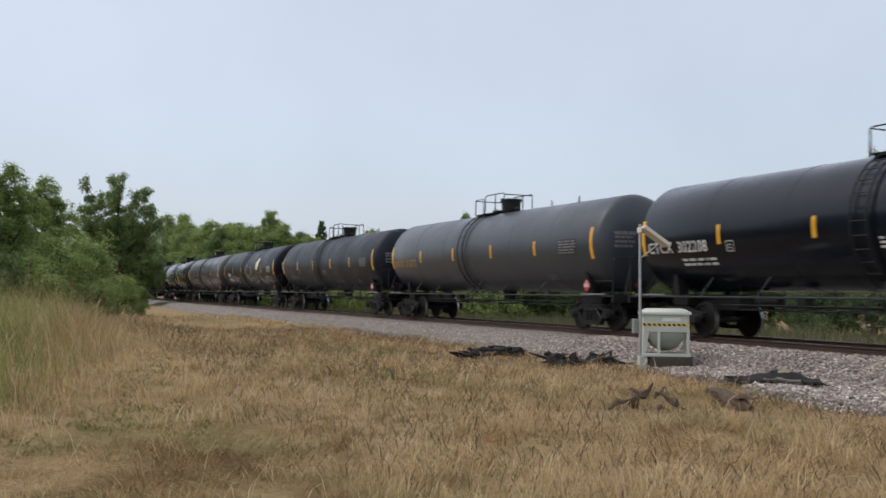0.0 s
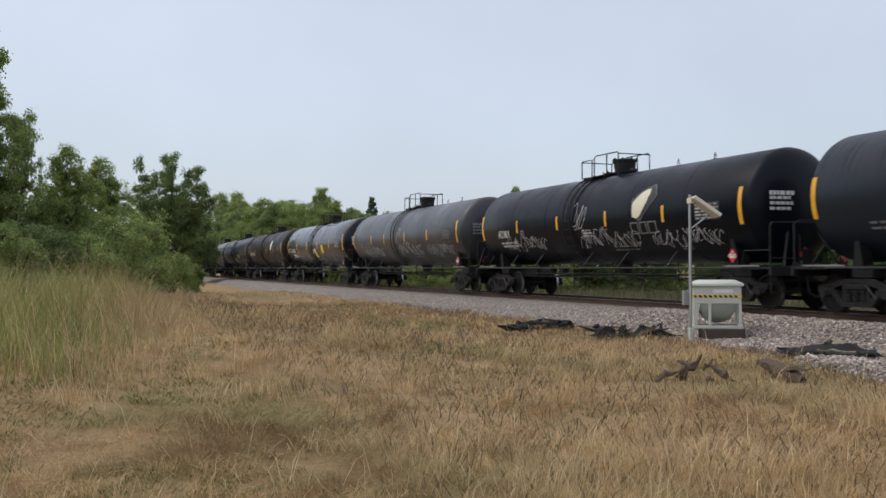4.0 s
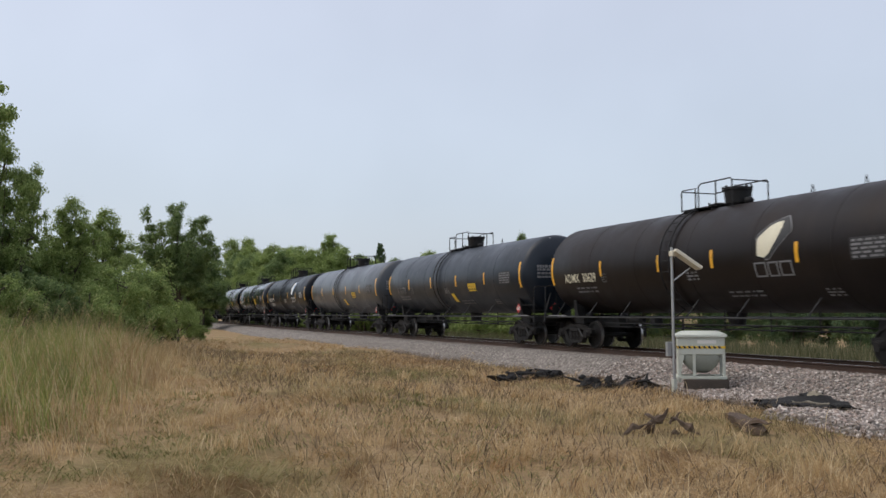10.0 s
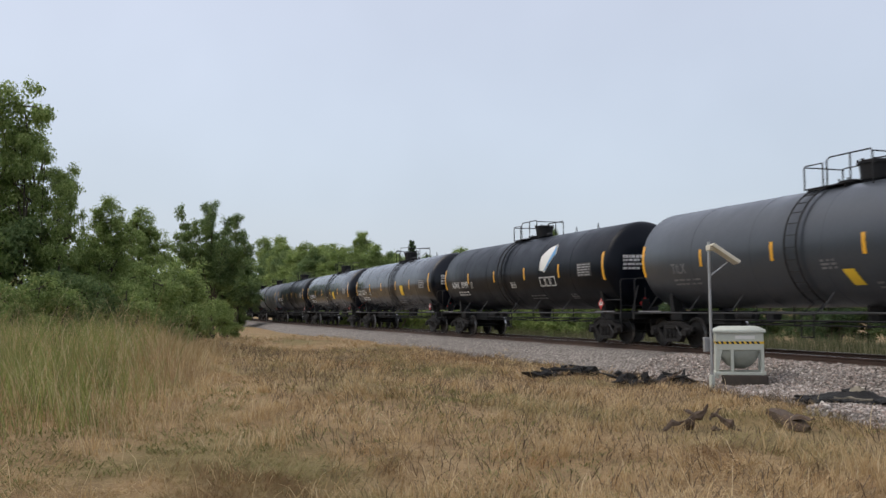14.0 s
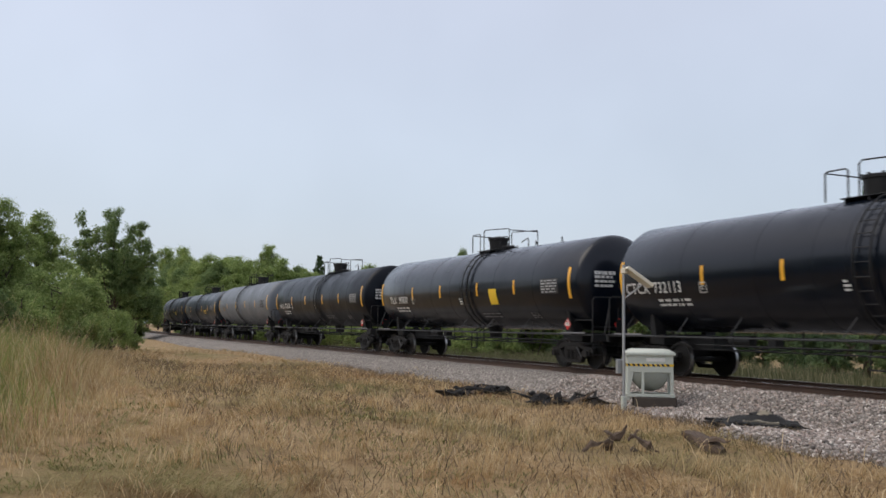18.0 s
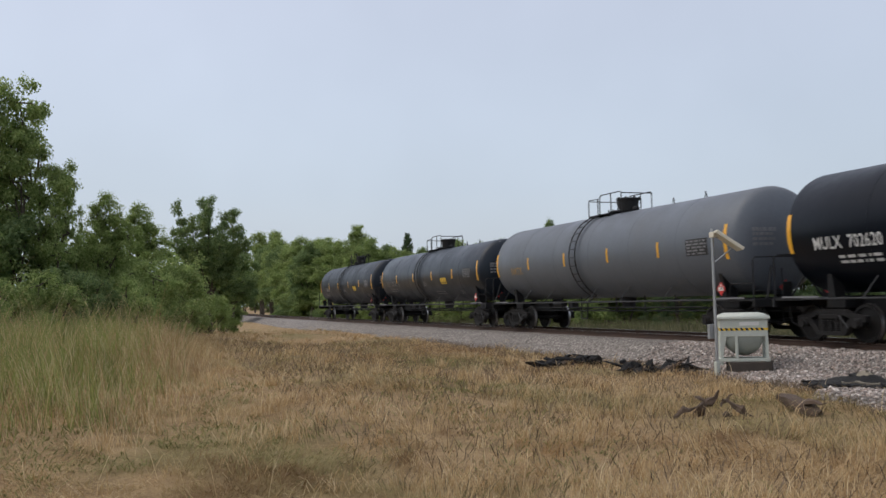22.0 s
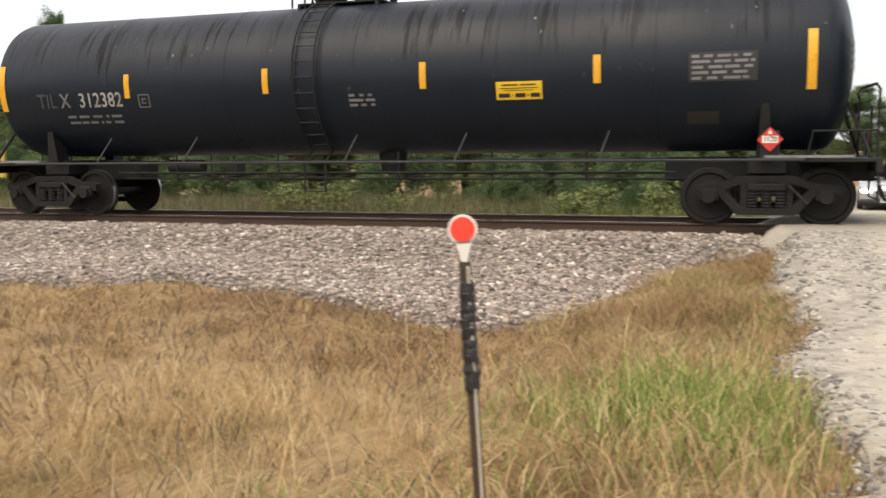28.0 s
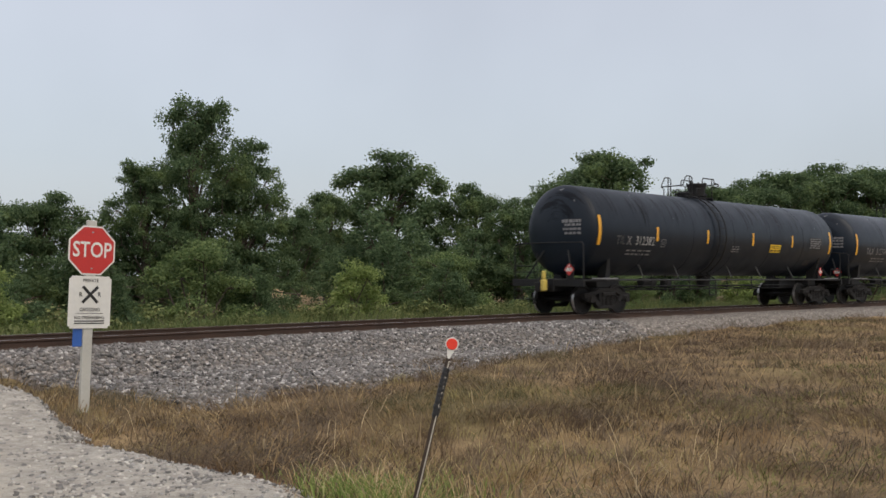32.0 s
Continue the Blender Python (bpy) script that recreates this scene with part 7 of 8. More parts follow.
    # the closed end panel that covers the hopper's side
    part("end_panel", finish("end_panel", quad_prism(bmesh.new(), [(-hx + 0.02, -hy, 0.22), (hx - 0.01, -hy, 0.22), (hx - 0.01, -hy + 0.05, 0.22), (-hx + 0.02, -hy + 0.05, 0.22)], [(-hx + 0.02, -hy, 0.79), (hx - 0.01, -hy, 0.79), (hx - 0.01, -hy + 0.16, 0.79), (-hx + 0.02, -hy + 0.16, 0.79)]), M["box"]), ob)
    pad = thing("timber_pad", "dark weathered timber sleepers under the equipment box", "pad", Matrix.Translation((x, y, z)) @ pose(0, 0, 0, 0, 0, turn) @ Matrix.Diagonal((1, 1, 0.92, 1)))
    for sx in (-0.27, 0.27):
        part("sleeper", finish("sleeper", box(bmesh.new(), sx - 0.11, sx + 0.11, -0.36, 0.60, -0.40, 0.125, 0.02), M["tie"]), pad)


def solar_pole():
    x, y = -17.46, 11.98
    z = float(ballast_z(x, y)) - 0.1
    up = 2.68 - z - 3.22
    ob = thing("solar_pole", "slim galvanised pole carrying a tilted solar panel", "pole", Matrix.Translation((x, y, z)))
    part("pole", finish("pole", cyl(bmesh.new(), (0, 0, 0), (0, 0, 3.22 + up), 0.035, 0.033, 12), M["gray_steel"], 40), ob)
    part("base_sleeve", finish("base_sleeve", box(bmesh.new(), -0.05, 0.05, -0.05, 0.05, 0.1, 0.5, 0.01), M["box"]), ob)
    # the panel tilts away to the right, seen from below its edge
    m = Matrix.Translation((0.12, 0.32, 2.96 + up)) @ pose(0, 0, 0, 0, 0, 66) @ pose(0, 0, 0, 0, 36, 0)
    pf = part("panel_frame", finish("panel_frame", box(bmesh.new(), -0.35, 0.35, -0.30, 0.30, -0.055, 0.02, 0.008), M["cream_frame"]), ob, m, "cream-edged panel tray")
    part("solar_face", finish("solar_face", box(bmesh.new(), -0.32, 0.32, -0.27, 0.27, 0.021, 0.026), M["solar"]), pf)
    part("brace", finish("brace", tube(bmesh.new(), [(0, 0, 2.45 + up), (0.14, 0.38, 2.76 + up)], 0.016), M["gray_steel"]), ob)
    part("top_bracket", finish("top_bracket", box(bmesh.new(), -0.05, 0.12, -0.05, 0.14, 3.02 + up, 3.14 + up, 0.01), M["cream_frame"]), ob)
    part("junction_box", finish("junction_box", box(bmesh.new(), -0.12, -0.04, -0.14, 0.08, 1.0, 1.32, 0.01), M["gray_steel"]), ob)


# ---- scrap beside the stone ----
def chunk(bm, m, l, w, h, rnd, rough=0.22):
    """A broken lump: a box cut into rings with uneven ends."""
    rings = []
    n = 7
    for i in range(n):
        x = -l / 2 + l * i / (n - 1)
        taper = 1 - 0.5 * abs(2 * i / (n - 1) - 1) ** 3
        rings.append([bm.verts.new(m @ Vector((x + rnd.uniform(-1, 1) * l * 0.03, a * w / 2 * taper * rnd.uniform(1 - rough, 1 + rough), b * h / 2 * taper * rnd.uniform(1 - rough, 1 + rough)))) for a, b in ((-1, -1), (0, -1.1), (1, -1), (1.1, 0), (1, 1), (0, 1.15), (-1, 1), (-1.1, 0))])
    for a, b in zip(rings, rings[1:]):
        for k in range(8):
            bm.faces.new((a[k], a[(k + 1) % 8], b[(k + 1) % 8], b[k]))
    bm.faces.new(rings[0][::-1])
    bm.faces.new(rings[-1])


def shard(bm, m, l, w, h, rnd):
    """A torn splinter: a kinked strip with ragged edges and pointed ends."""
    rings, n = [], 6
    bend = rnd.uniform(-0.25, 0.25)
    for i in range(n):
        t = i / (n - 1)
        k = (0.25 + 0.75 * math.sin(math.pi * min(1, t * 1.1 + 0.08))) * rnd.uniform(0.6, 1.25)
        cx, cy, cz = (t - 0.5) * l, bend * l * (t - 0.5) ** 2 + rnd.uniform(-0.02, 0.02), rnd.uniform(-0.02, 0.03)
        rings.append([bm.verts.new(m @ Vector((cx + rnd.uniform(-0.03, 0.03), cy + a * w / 2 * k, cz + b * h / 2 * k * rnd.uniform(0.6, 1.4)))) for a, b in ((-1, -0.6), (0.2, -1), (1, -0.2), (0.4, 1), (-0.7, 0.7))])
    for a, b in zip(rings, rings[1:]):
        for k in range(5):
            bm.faces.new((a[k], a[(k + 1) % 5], b[(k + 1) % 5], b[k]))
    bm.faces.new(rings[0][::-1])
    bm.faces.new(rings[-1])


def surface(x, y):
    return max(float(ground_z(x, y)), float(ballast_z(x, y)))


def scrap():
    rnd = random.Random(3)
    for (x0, y0), (x1, y1), blocks, label in (((-21.0, 9.2), (-22.4, 11.7), ((0.70, 0.55, 0.24), (0.90, 0.45, 0.26)), "low heap of charred black tie splinters on the stone"),
                                              ((-18.7, 10.15), (-18.8, 12.3), ((0.2, 0.42, 0.24), (0.55, 0.6, 0.13)), "long low heap of charred black scrap on the stone")):
        cx, cy = (x0 + x1) / 2, (y0 + y1) / 2
        z = surface(cx, cy)
        ob = thing("scrap_heap", label, "scrap", Matrix.Translation((cx, cy, z)), group="charred scrap heaps")
        ang = math.degrees(math.atan2(y1 - y0, x1 - x0))
        for i in range(26):
            t = (i + rnd.random()) / 26
            px, py = x0 + (x1 - x0) * t - cx + rnd.uniform(-0.3, 0.3), y0 + (y1 - y0) * t - cy
            bm = bmesh.new()
            shard(bm, pose(px, py, surface(px + cx, py + cy) - z + rnd.uniform(0.05, 0.27), rnd.uniform(-32, 32), rnd.uniform(-34, 20), ang + rnd.uniform(-50, 50)), rnd.uniform(0.3, 0.9), rnd.uniform(0.10, 0.24), rnd.uniform(0.04, 0.13), rnd)
            part("splinter", finish("splinter", bm, M["rubber"] if rnd.random() < 0.85 else M["old_wood"]), ob)
        for t, l, h in blocks:
            px, py = x0 + (x1 - x0) * t - cx, y0 + (y1 - y0) * t - cy
            bm = bmesh.new()
            chunk(bm, pose(px, py, surface(px + cx, py + cy) - z + h * 0.5, rnd.uniform(-8, 8), rnd.uniform(-10, 10), ang + rnd.uniform(-20, 20)), l, 0.24, h, rnd, 0.3)
            part("charred_piece", finish("charred_piece", bm, M["rubber"]), ob)
    # a crumpled black mat with a raised back edge and earth lying in its middle
    cx, cy = -13.2, 11.95
    z = surface(cx, cy)
    ob = thing("rubber_mat", "torn crumpled black rubber mat with earth on the stone", "scrap", Matrix.Translation((cx, cy, z)) @ pose(0, 0, 0, 0, 0, 50))

    def crumpled(name, x0, x1, y0, y1, lift, mat, seed, ragged):
        bm, rows = bmesh.new(), []
        nx, ny = 17, 10
        for j in range(ny):
            row = []
            for i in range(nx):
                a, b = i / (nx - 1), j / (ny - 1)
                edge = min(a, 1 - a, b, 1 - b)
                wob = ragged * (1 - min(1, edge * 5)) * noise.noise(Vector((a * 9, b * 9, seed)))
                px, py = x0 + (x1 - x0) * a + wob, y0 + (y1 - y0) * b + wob * 0.7
                rise = 0.15 * math.exp(-((a - 0.55) / 0.30) ** 2) * smooth(0.45, 0.95, b) + 0.07 * noise.noise(Vector((px * 2.4, py * 2.4, seed + 3))) + 0.05 * noise.noise(Vector((px * 6, py * 6, seed)))
                row.append(bm.verts.new((px, py, max(0.03, lift + rise))))
            rows.append(row)
        top = [bm.faces.new((rows[j][i], rows[j][i + 1], rows[j + 1][i + 1], rows[j + 1][i])) for j in range(ny - 1) for i in range(nx - 1)]
        made = bmesh.ops.extrude_face_region(bm, geom=top)
        for v in made["geom"]:
            if isinstance(v, bmesh.types.BMVert):
                v.co.z -= 0.035
        return finish(name, bm, mat, 50)

    part("mat", crumpled("mat", -0.80, 0.66, -0.40, 0.40, 0.07, M["rubber"], 1.0, 0.4), ob)
    part("earth", crumpled("earth", -0.28, 0.34, 0.0, 0.30, 0.10, M["earth"], 1.0, 0.15), ob)
    for i in range(5):
        bm = bmesh.new()
        shard(bm, pose(rnd.uniform(-0.8, 0.7), -0.42 + rnd.uniform(-0.12, 0.1), 0.07, 0, 0, rnd.uniform(-30, 30)), rnd.uniform(0.3, 0.6), 0.14, 0.07, rnd)
        part("torn_flap", finish("torn_flap", bm, M["rubber"]), ob)
    # a rotten plank and broken wood in the grass
    cx, cy = -10.9, 8.8
    ob = thing("rotten_plank", "rotten brown plank half sunk in dry grass", "plank", Matrix.Translation((cx, cy, float(ground_z(cx, cy)) + 0.07)))
    bm = bmesh.new()
    chunk(bm, pose(0, 0, 0, 10, 6, -12), 1.15, 0.17, 0.13, rnd, 0.3)
    part("plank", finish("plank", bm, M["old_wood"]), ob)
    bm = bmesh.new()
    shard(bm, pose(0.4, -0.1, 0.05, 12, -8, -10), 0.8, 0.14, 0.08, rnd)
    part("split_piece", finish("split_piece", bm, M["old_wood"]), ob)
    cx, cy = -11.2, 7.6
    ob = thing("broken_stump", "broken dark wood splinters half hidden in grass", "wood", Matrix.Translation((cx, cy, float(ground_z(cx, cy)) - 0.02)) @ Matrix.Diagonal((0.85, 0.85, 0.95, 1)))
    for px, py, pz, l, w, h, rx, ry, a in ((-0.15, 0.0, 0.18, 0.5, 0.16, 0.18, 0, -42, 60), (-0.25, -0.35, 0.08, 0.45, 0.12, 0.1, 0, -20, 70), (0.25, 0.35, 0.12, 0.42, 0.14, 0.12, 10, 30, 40), (0.0, 0.25, 0.22, 0.3, 0.1, 0.08, 0, -25, 100), (-0.1, -0.15, 0.24, 0.34, 0.08, 0.05, 0, 15, 20), (0.3, 0.05, 0.05, 0.4, 0.1, 0.08, 0, 5, 130)):
        bm = bmesh.new()
        shard(bm, pose(px, py, pz, rx, ry, a), l, w, h, rnd)
        part("wood_splinter", finish("wood_splinter", bm, M["old_wood"]), ob)
    # flat pale stone
    cx, cy = -11.3, 9.85
    ob = thing("pale_slab", "flat pale yellow stone on the ballast", "stone", Matrix.Translation((cx, cy, float(ballast_z(cx, cy)) + 0.05)))
    bm = bmesh.new()
    chunk(bm, pose(0, 0, 0, 12, -10, 40), 0.36, 0.26, 0.10, rnd, 0.25)
    part("slab", finish("slab", bm, M["hay"]), ob)


# ---- marker posts with round red reflectors ----
def marker(head, foot, facing, label, thick):
    hx, hy, hz = head
    fx, fy = foot
    fz = float(ground_z(fx, fy)) - 0.1
    axis = Vector((hx - fx, hy - fy, hz - 0.055 - fz))
    length = axis.length
    up = axis.normalized()
    face = Vector((math.sin(radians(facing)), -math.cos(radians(facing)), 0))
    face = (face - up * face.dot(up)).normalized()
    side = face.cross(up) * -1
    rot = Matrix((side, -face, up)).transposed().to_4x4()
    ob = thing("marker_post", label, "marker post", Matrix.Translation((fx, fy, fz)) @ rot, group="reflector marker posts")
    t = thick
    part("post", finish("post", box(bmesh.new(), -t, t, -0.004, 0.012, 0, length - 0.02, 0.002), M["post_steel"]), ob)
    part("post_web", finish("post_web", box(bmesh.new(), t * 0.25, t * 0.75, -0.016, -0.0045, 0, length - 0.03, 0.002), M["post_edge"]), ob, None, "pale rib of the post")
    rnd = random.Random(5)
    for i in range(12):
        z = length - 0.31 + i * 0.0205
        bm = bmesh.new()
        lathe(bm, [(t * 0.9, -0.02), (t * 1.35, -0.012), (t * 1.42, 0.0), (t * 1.3, 0.016), (t * 0.9, 0.02)], Matrix.Translation((rnd.uniform(-0.002, 0.002), 0, z)) @ pose(0, 0, 0, rnd.uniform(-14, 14), rnd.uniform(-14, 14), 0), 12)
        part("tape_wrap", finish("tape_wrap", bm, M["tape"], 40), ob)
    disc = part("reflector_holder", finish("reflector_holder", lathe(bmesh.new(), [(0, -0.006), (0.032, -0.006), (0.0345, -0.003), (0.0345, 0.004), (0, 0.004)], Matrix.Translation((0, 0, length + 0.055)) @ pose(0, 0, 0, 90, 0, 0), 28), M["sign_white"], 40), ob, None, "white round holder")
    part("reflector", finish("reflector", lathe(bmesh.new(), [(0, 0.0068), (0.0285, 0.0068), (0.0285, 0.0045), (0, 0.0045)], Matrix.Translation((0, 0, length + 0.055)) @ pose(0, 0, 0, 90, 0, 0), 28), M["reflector"], 40), disc, None, "round red reflector")
    bm = bmesh.new()
    quad_prism(bm, [(-0.006, -0.004, length - 0.02), (0.006, -0.004, length - 0.02), (0.006, 0.002, length - 0.02), (-0.006, 0.002, length - 0.02)], [(-0.02, -0.004, length + 0.03), (0.02, -0.004, length + 0.03), (0.02, 0.002, length + 0.03), (-0.02, 0.002, length + 0.03)])
    part("stem", finish("stem", bm, M["sign_white"]), disc)


# ---- the crossing's sign post ----
def sign_post():
    x, y = 5.90, 11.14
    z = float(ground_z(x, y))
    ob = thing("crossing_sign", "red stop sign above white crossing plate on pale post", "road sign", Matrix.Translation((x, y, z - 0.15)) @ pose(0, 0, 0, 0, 1.8, 2))
    g = -0.15 + z
    part("post", finish("post", box(bmesh.new(), -0.065, 0.065, -0.02, 0.045, 0, 1.90 - g, 0.008), M["pale_post"]), ob)
    c = 1.50 - g
    bm = bmesh.new()
    r = 0.325 / math.cos(math.pi / 8)
    for rr, y0, y1 in ((r, -0.032, -0.026),):
        a = [(rr * math.cos(math.pi / 8 + k * math.pi / 4), y0, c + rr * math.sin(math.pi / 8 + k * math.pi / 4)) for k in range(8)]
        b = [(p[0], y1, p[2]) for p in a]
        quad_prism(bm, b, a)
    st = part("stop_plate", finish("stop_plate", bm, M["sign_white"]), ob, None, "white-edged octagon")
    rr = r * 0.935
    part("stop_face", mesh_from("stop_face", [(rr * math.cos(math.pi / 8 + k * math.pi / 4), -0.0345, c + rr * math.sin(math.pi / 8 + k * math.pi / 4)) for k in range(8)], [tuple(range(8))], M["red"]), st, None, "red octagon face")
    vs, fs = lettering("STOP", 0.285, 0.80)
    part("stop_word", mesh_from("stop_word", [(a, -0.037, c + b) for a, b in vs], fs, M["sign_white"]), st)
    for dz in (0.24, -0.24):
        part("bolt", finish("bolt", cyl(bmesh.new(), (0, -0.034, c + dz), (0, -0.040, c + dz), 0.012, seg=8), M["gray_steel"]), st)
    p0, p1 = 0.47 - g, 1.16 - g
    pc = (p0 + p1) / 2
    bm = box(bmesh.new(), -0.295, 0.295, -0.031, -0.026, p0, p1)
    es = [e for e in bm.edges if abs(e.verts[0].co.y - e.verts[1].co.y) > 0.003]
    bmesh.ops.bevel(bm, geom=es, offset=0.03, segments=3, affect="EDGES")
    pl = part("crossing_plate", finish("crossing_plate", bm, M["sign_white"]), ob, None, "white private crossing plate")
    for turn in (45, -45):
        part("cross_bar", mesh_from("cross_bar", [(pose(0, 0, 0, 0, turn, 0) @ Vector(v)) + Vector((0, -0.034 - 0.001 * (turn > 0), pc + 0.10)) for v in ((-0.15, 0, -0.02), (0.15, 0, -0.02), (0.15, 0, 0.02), (-0.15, 0, 0.02))], [(0, 1, 2, 3)], M["black"]), pl)
    for word, dx, dz, size in (("PRIVATE", 0, 0.285, 0.062), ("R", -0.135, 0.10, 0.085), ("R", 0.125, 0.10, 0.085), ("CROSSING", 0, -0.10, 0.062), ("NO TRESPASSING", 0, -0.205, 0.056)):
        vs, fs = lettering(word, size, 0.95)
        part("plate_word", mesh_from("plate_word", [(a + dx, -0.035, pc + dz + b) for a, b in vs], fs, M["black"]), pl)
    for dz, w, h in ((-0.15, 0.19, 0.006), (-0.255, 0.21, 0.014), (-0.285, 0.21, 0.014)):
        part("print_bar", mesh_from("print_bar", [(-w, -0.035, pc + dz), (w, -0.035, pc + dz), (w, -0.035, pc + dz + h), (-w, -0.035, pc + dz + h)], [(0, 1, 2, 3)], M["black"]), pl)
    part("blue_tag", finish("blue_tag", box(bmesh.new(), -0.20, -0.07, 0.0, 0.012, p0 - 0.24, p0 + 0.05, 0.004), M["blue"]), ob, None, "small blue plate behind the post")


# ---- gate post and the waiting car beyond the crossing ----
def gate_post():
    x, y = -0.75, 27.0
    z = float(ground_z(x, y))
    ob = thing("gate_post", "weathered gray square timber post beyond the track", "post", Matrix.Translation((x, y, z - 0.2)))
    part("post", finish("post", box(bmesh.new(), -0.085, 0.085, -0.085, 0.085, 0, 2.0, 0.015), M["pale_post"]), ob)
    part("cap", finish("cap", box(bmesh.new(), -0.1, 0.1, -0.1, 0.1, 2.0, 2.05, 0.01), M["pale_post"]), ob)


def waiting_car():
    x, y = 4.2, 36.5
    z = float(ground_z(x, y)) - 0.02
    ob = thing("car", "silver sport utility car waiting with lit headlamps", "car", Matrix.Translation((x, y, z)) @ pose(0, 0, 0, 0, 0, -6))
    # sections along the car: y from the nose, half width, sill height, belt height
    sections = [(0.0, 0.62, 0.42, 0.72), (0.08, 0.80, 0.30, 0.86), (0.35, 0.90, 0.26, 0.98), (1.1, 0.93, 0.24, 1.06), (1.7, 0.94, 0.24, 1.10), (3.2, 0.94, 0.24, 1.12), (4.2, 0.92, 0.26, 1.12), (4.6, 0.84, 0.34, 1.05)]
    bm = bmesh.new()
    prev = None
    for yy, w, z0, z1 in sections:
        ring = [bm.verts.new(v) for v in ((-w * 0.92, yy, z0), (-w, yy, (z0 + z1) * 0.5), (-w * 0.96, yy, z1 - 0.06), (-w * 0.78, yy, z1), (0, yy - 0.02, z1 + 0.035), (w * 0.78, yy, z1), (w * 0.96, yy, z1 - 0.06), (w, yy, (z0 + z1) * 0.5), (w * 0.92, yy, z0))]
        if prev:
            for k in range(8):
                bm.faces.new((prev[k], prev[k + 1], ring[k + 1], ring[k]))
            bm.faces.new((prev[8], prev[0], ring[0], ring[8]))
        else:
            bm.faces.new(ring[::-1])
        prev = ring
    bm.faces.new(prev)
    body = part("body", finish("body", bm, M["car_paint"], 35), ob)
    bm = bmesh.new()
    quad_prism(bm, [(-0.80, 1.15, 1.08), (0.80, 1.15, 1.08), (0.80, 4.4, 1.10), (-0.80, 4.4, 1.10)], [(-0.60, 1.95, 1.62), (0.60, 1.95, 1.62), (0.62, 4.0, 1.62), (-0.62, 4.0, 1.62)])
    bmesh.ops.bevel(bm, geom=list(bm.edges), offset=0.05, segments=2, affect="EDGES")
    part("cabin", finish("cabin", bm, M["car_paint"], 35), ob)
    part("windscreen", mesh_from("windscreen", [(-0.71, 1.16, 1.12), (0.71, 1.16, 1.12), (0.55, 1.86, 1.575), (-0.55, 1.86, 1.575)], [(0, 1, 2, 3)], M["car_glass"]), ob)
    bm = bmesh.new()
    quad_prism(bm, [(-0.30, -0.035, 0.50), (0.30, -0.035, 0.50), (0.30, 0.1, 0.50), (-0.30, 0.1, 0.50)], [(-0.42, -0.01, 0.74), (0.42, -0.01, 0.74), (0.42, 0.1, 0.74), (-0.42, 0.1, 0.74)])
    part("grille", finish("grille", bm, M["car_black"]), ob)
    bm = tube(bmesh.new(), [(-0.40, -0.03, 0.74), (-0.20, -0.06, 0.52), (0.20, -0.06, 0.52), (0.40, -0.03, 0.74)], 0.035, 6)
    part("grille_trim", finish("grille_trim", bm, M["gray_steel"], 40), ob)
    bm = bmesh.new()
    bmesh.ops.create_icosphere(bm, subdivisions=2, radius=0.06, matrix=Matrix.Translation((0, -0.05, 0.66)) @ Matrix.Diagonal((1, 0.3, 1, 1)))
    part("badge", finish("badge", bm, M["gray_steel"], 60), ob)
    part("bumper", finish("bumper", box(bmesh.new(), -0.84, 0.84, -0.07, 0.2, 0.26, 0.46, 0.05), M["car_black"]), ob)
    pl = part("number_plate", finish("number_plate", box(bmesh.new(), -0.16, 0.16, -0.09, -0.075, 0.34, 0.46, 0.004), M["sign_white"]), ob)
    part("plate_bar", mesh_from("plate_bar", [(-0.12, -0.092, 0.38), (0.12, -0.092, 0.38), (0.12, -0.092, 0.42), (-0.12, -0.092, 0.42)], [(0, 1, 2, 3)], M["car_black"]), pl)
    for sx in (-1, 1):
        bm = bmesh.new()
        quad_prism(bm, [(sx * 0.46, -0.02, 0.67), (sx * 0.78, 0.04, 0.69), (sx * 0.80, 0.2, 0.69), (sx * 0.46, 0.2, 0.67)], [(sx * 0.46, -0.01, 0.76), (sx * 0.82, 0.06, 0.81), (sx * 0.83, 0.25, 0.81), (sx * 0.46, 0.2, 0.76)])
        part("headlamp", finish("headlamp", bm, M["lamp"]), ob, None, "lit white headlamp")
        bm = box(bmesh.new(), sx * 1.0 - 0.1, sx * 1.0 + 0.1, 1.25, 1.38, 1.05, 1.2, 0.03)
        part("mirror", finish("mirror", bm, M["car_black"]), ob)
        for yy in (0.9, 3.6):
            w = part("wheel", finish("wheel", lathe(bmesh.new(), [(0, -0.1), (0.24, -0.11), (0.34, -0.1), (0.36, -0.06), (0.36, 0.06), (0.34, 0.1), (0, 0.1)], Matrix.Translation((sx * 0.84, yy, 0.36)) @ pose(0, 0, 0, 0, 90, 0), 24), M["tyre"], 35), ob)
            part("rim", finish("rim", lathe(bmesh.new(), [(0, -0.115), (0.2, -0.115), (0.22, 0.115), (0, 0.115)], Matrix.Translation((sx * 0.84, yy, 0.36)) @ pose(0, 0, 0, 0, 90, 0), 18), M["gray_steel"], 35), w)


lubricator()
solar_pole()
scrap()
marker((-0.65, 2.40, 1.04), (-0.57, 2.42), 17, "dark steel marker post taped up with a red reflector", 0.013)
marker((3.72, 2.58, 0.83), (3.50, 2.80), -52, "leaning dark steel marker post with a red reflector", 0.013)
sign_post()
gate_post()
waiting_car()


# ---- what moves ----
def rear_at(t):
    d = t - 29.0
    return -5.146 + 9.692 * d + (0.0165 if d > 0 else -0.0085) * d * d


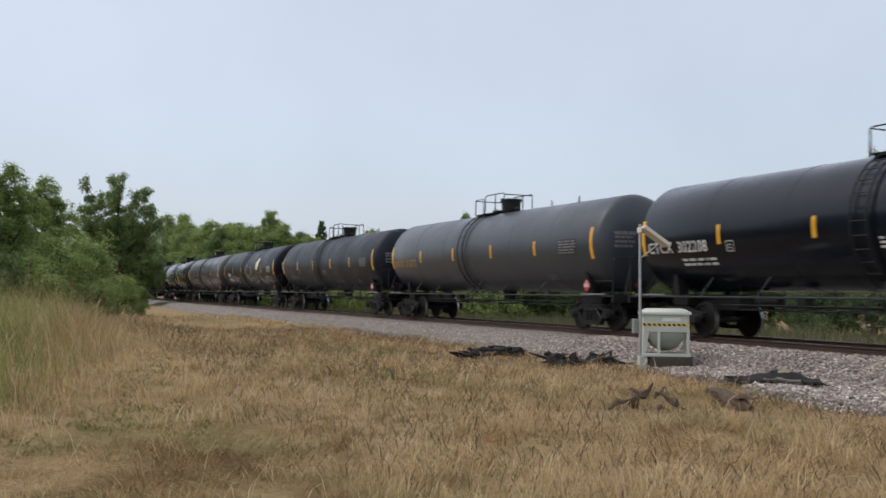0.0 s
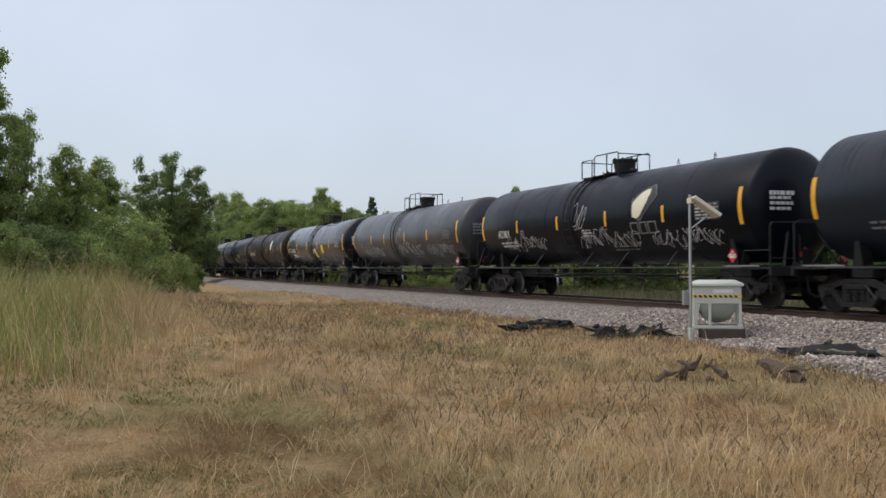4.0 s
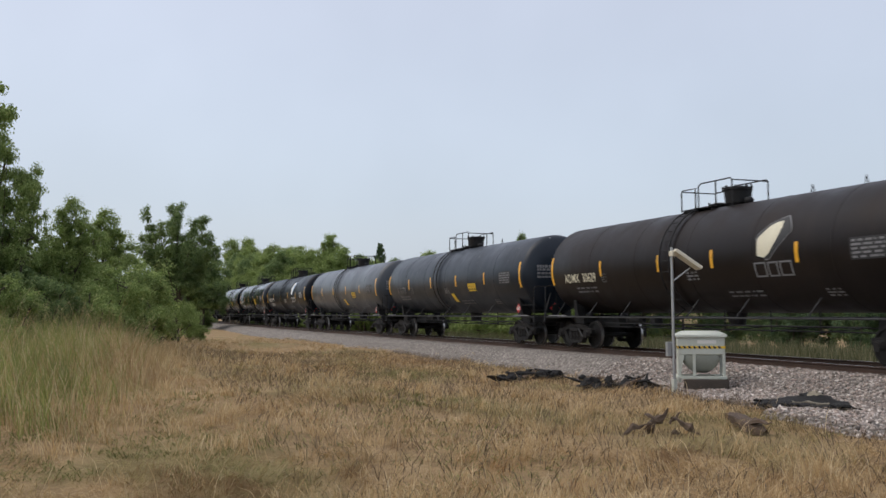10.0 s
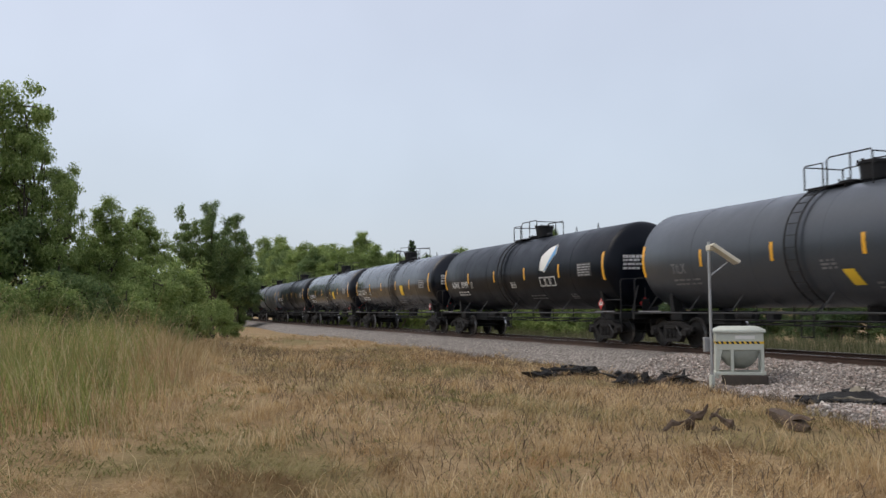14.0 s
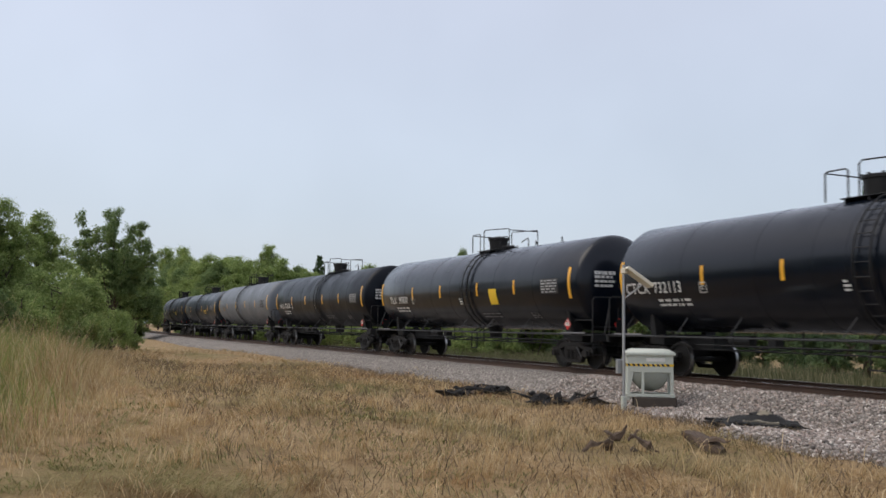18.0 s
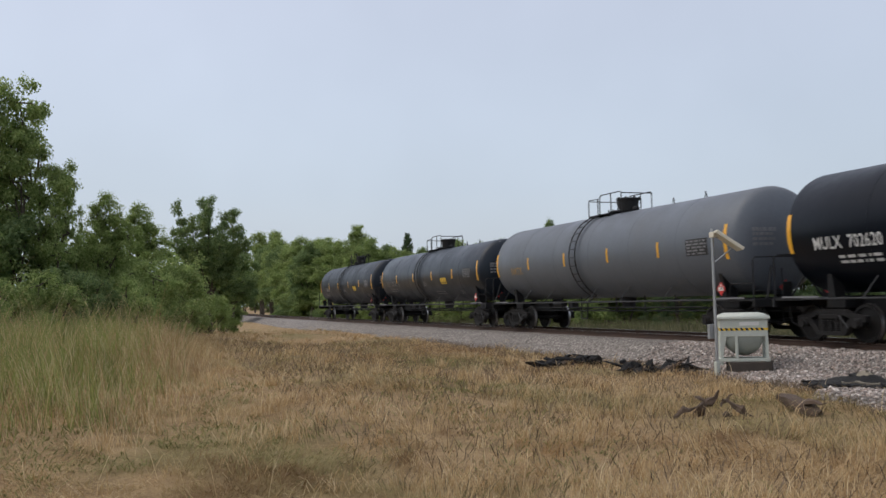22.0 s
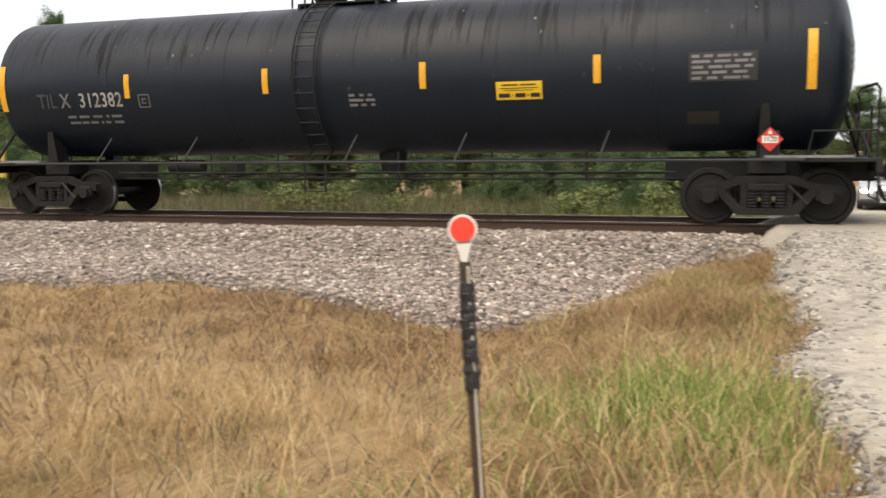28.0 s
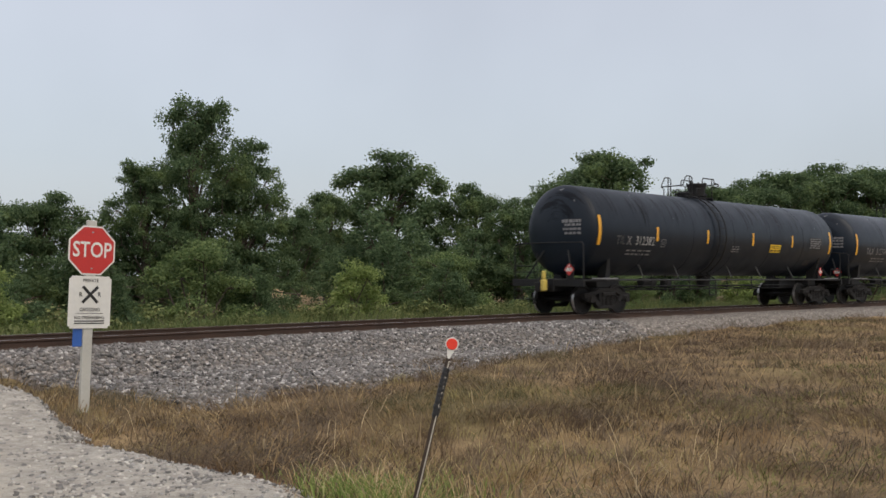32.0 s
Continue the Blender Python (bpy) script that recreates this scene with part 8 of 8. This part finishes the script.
def car_pose(n, t):
    s = rear_at(t) + 7.86 + PITCH * n
    (x0, y0, _), (x1, y1, _) = along(s - TRUCK), along(s + TRUCK)
    return pose((x0 + x1) / 2, (y0 + y1) / 2, 0, 0, 0, math.degrees(math.atan2(y1 - y0, x1 - x0)))


def motions():
    for n, (car, sets) in enumerate(CARS):
        walk(car, [(t, car_pose(n, t)) for t in range(33)])
        for axle in sets:
            spot = axle.matrix_local.translation
            rows = []
            for i in range(449):
                t = i / 14.0
                rows.append((t, pose(*spot, 0, math.degrees((rear_at(t) - rear_at(0)) / WHEEL_R) % 360, 0)))
            walk(axle, rows)


motions()
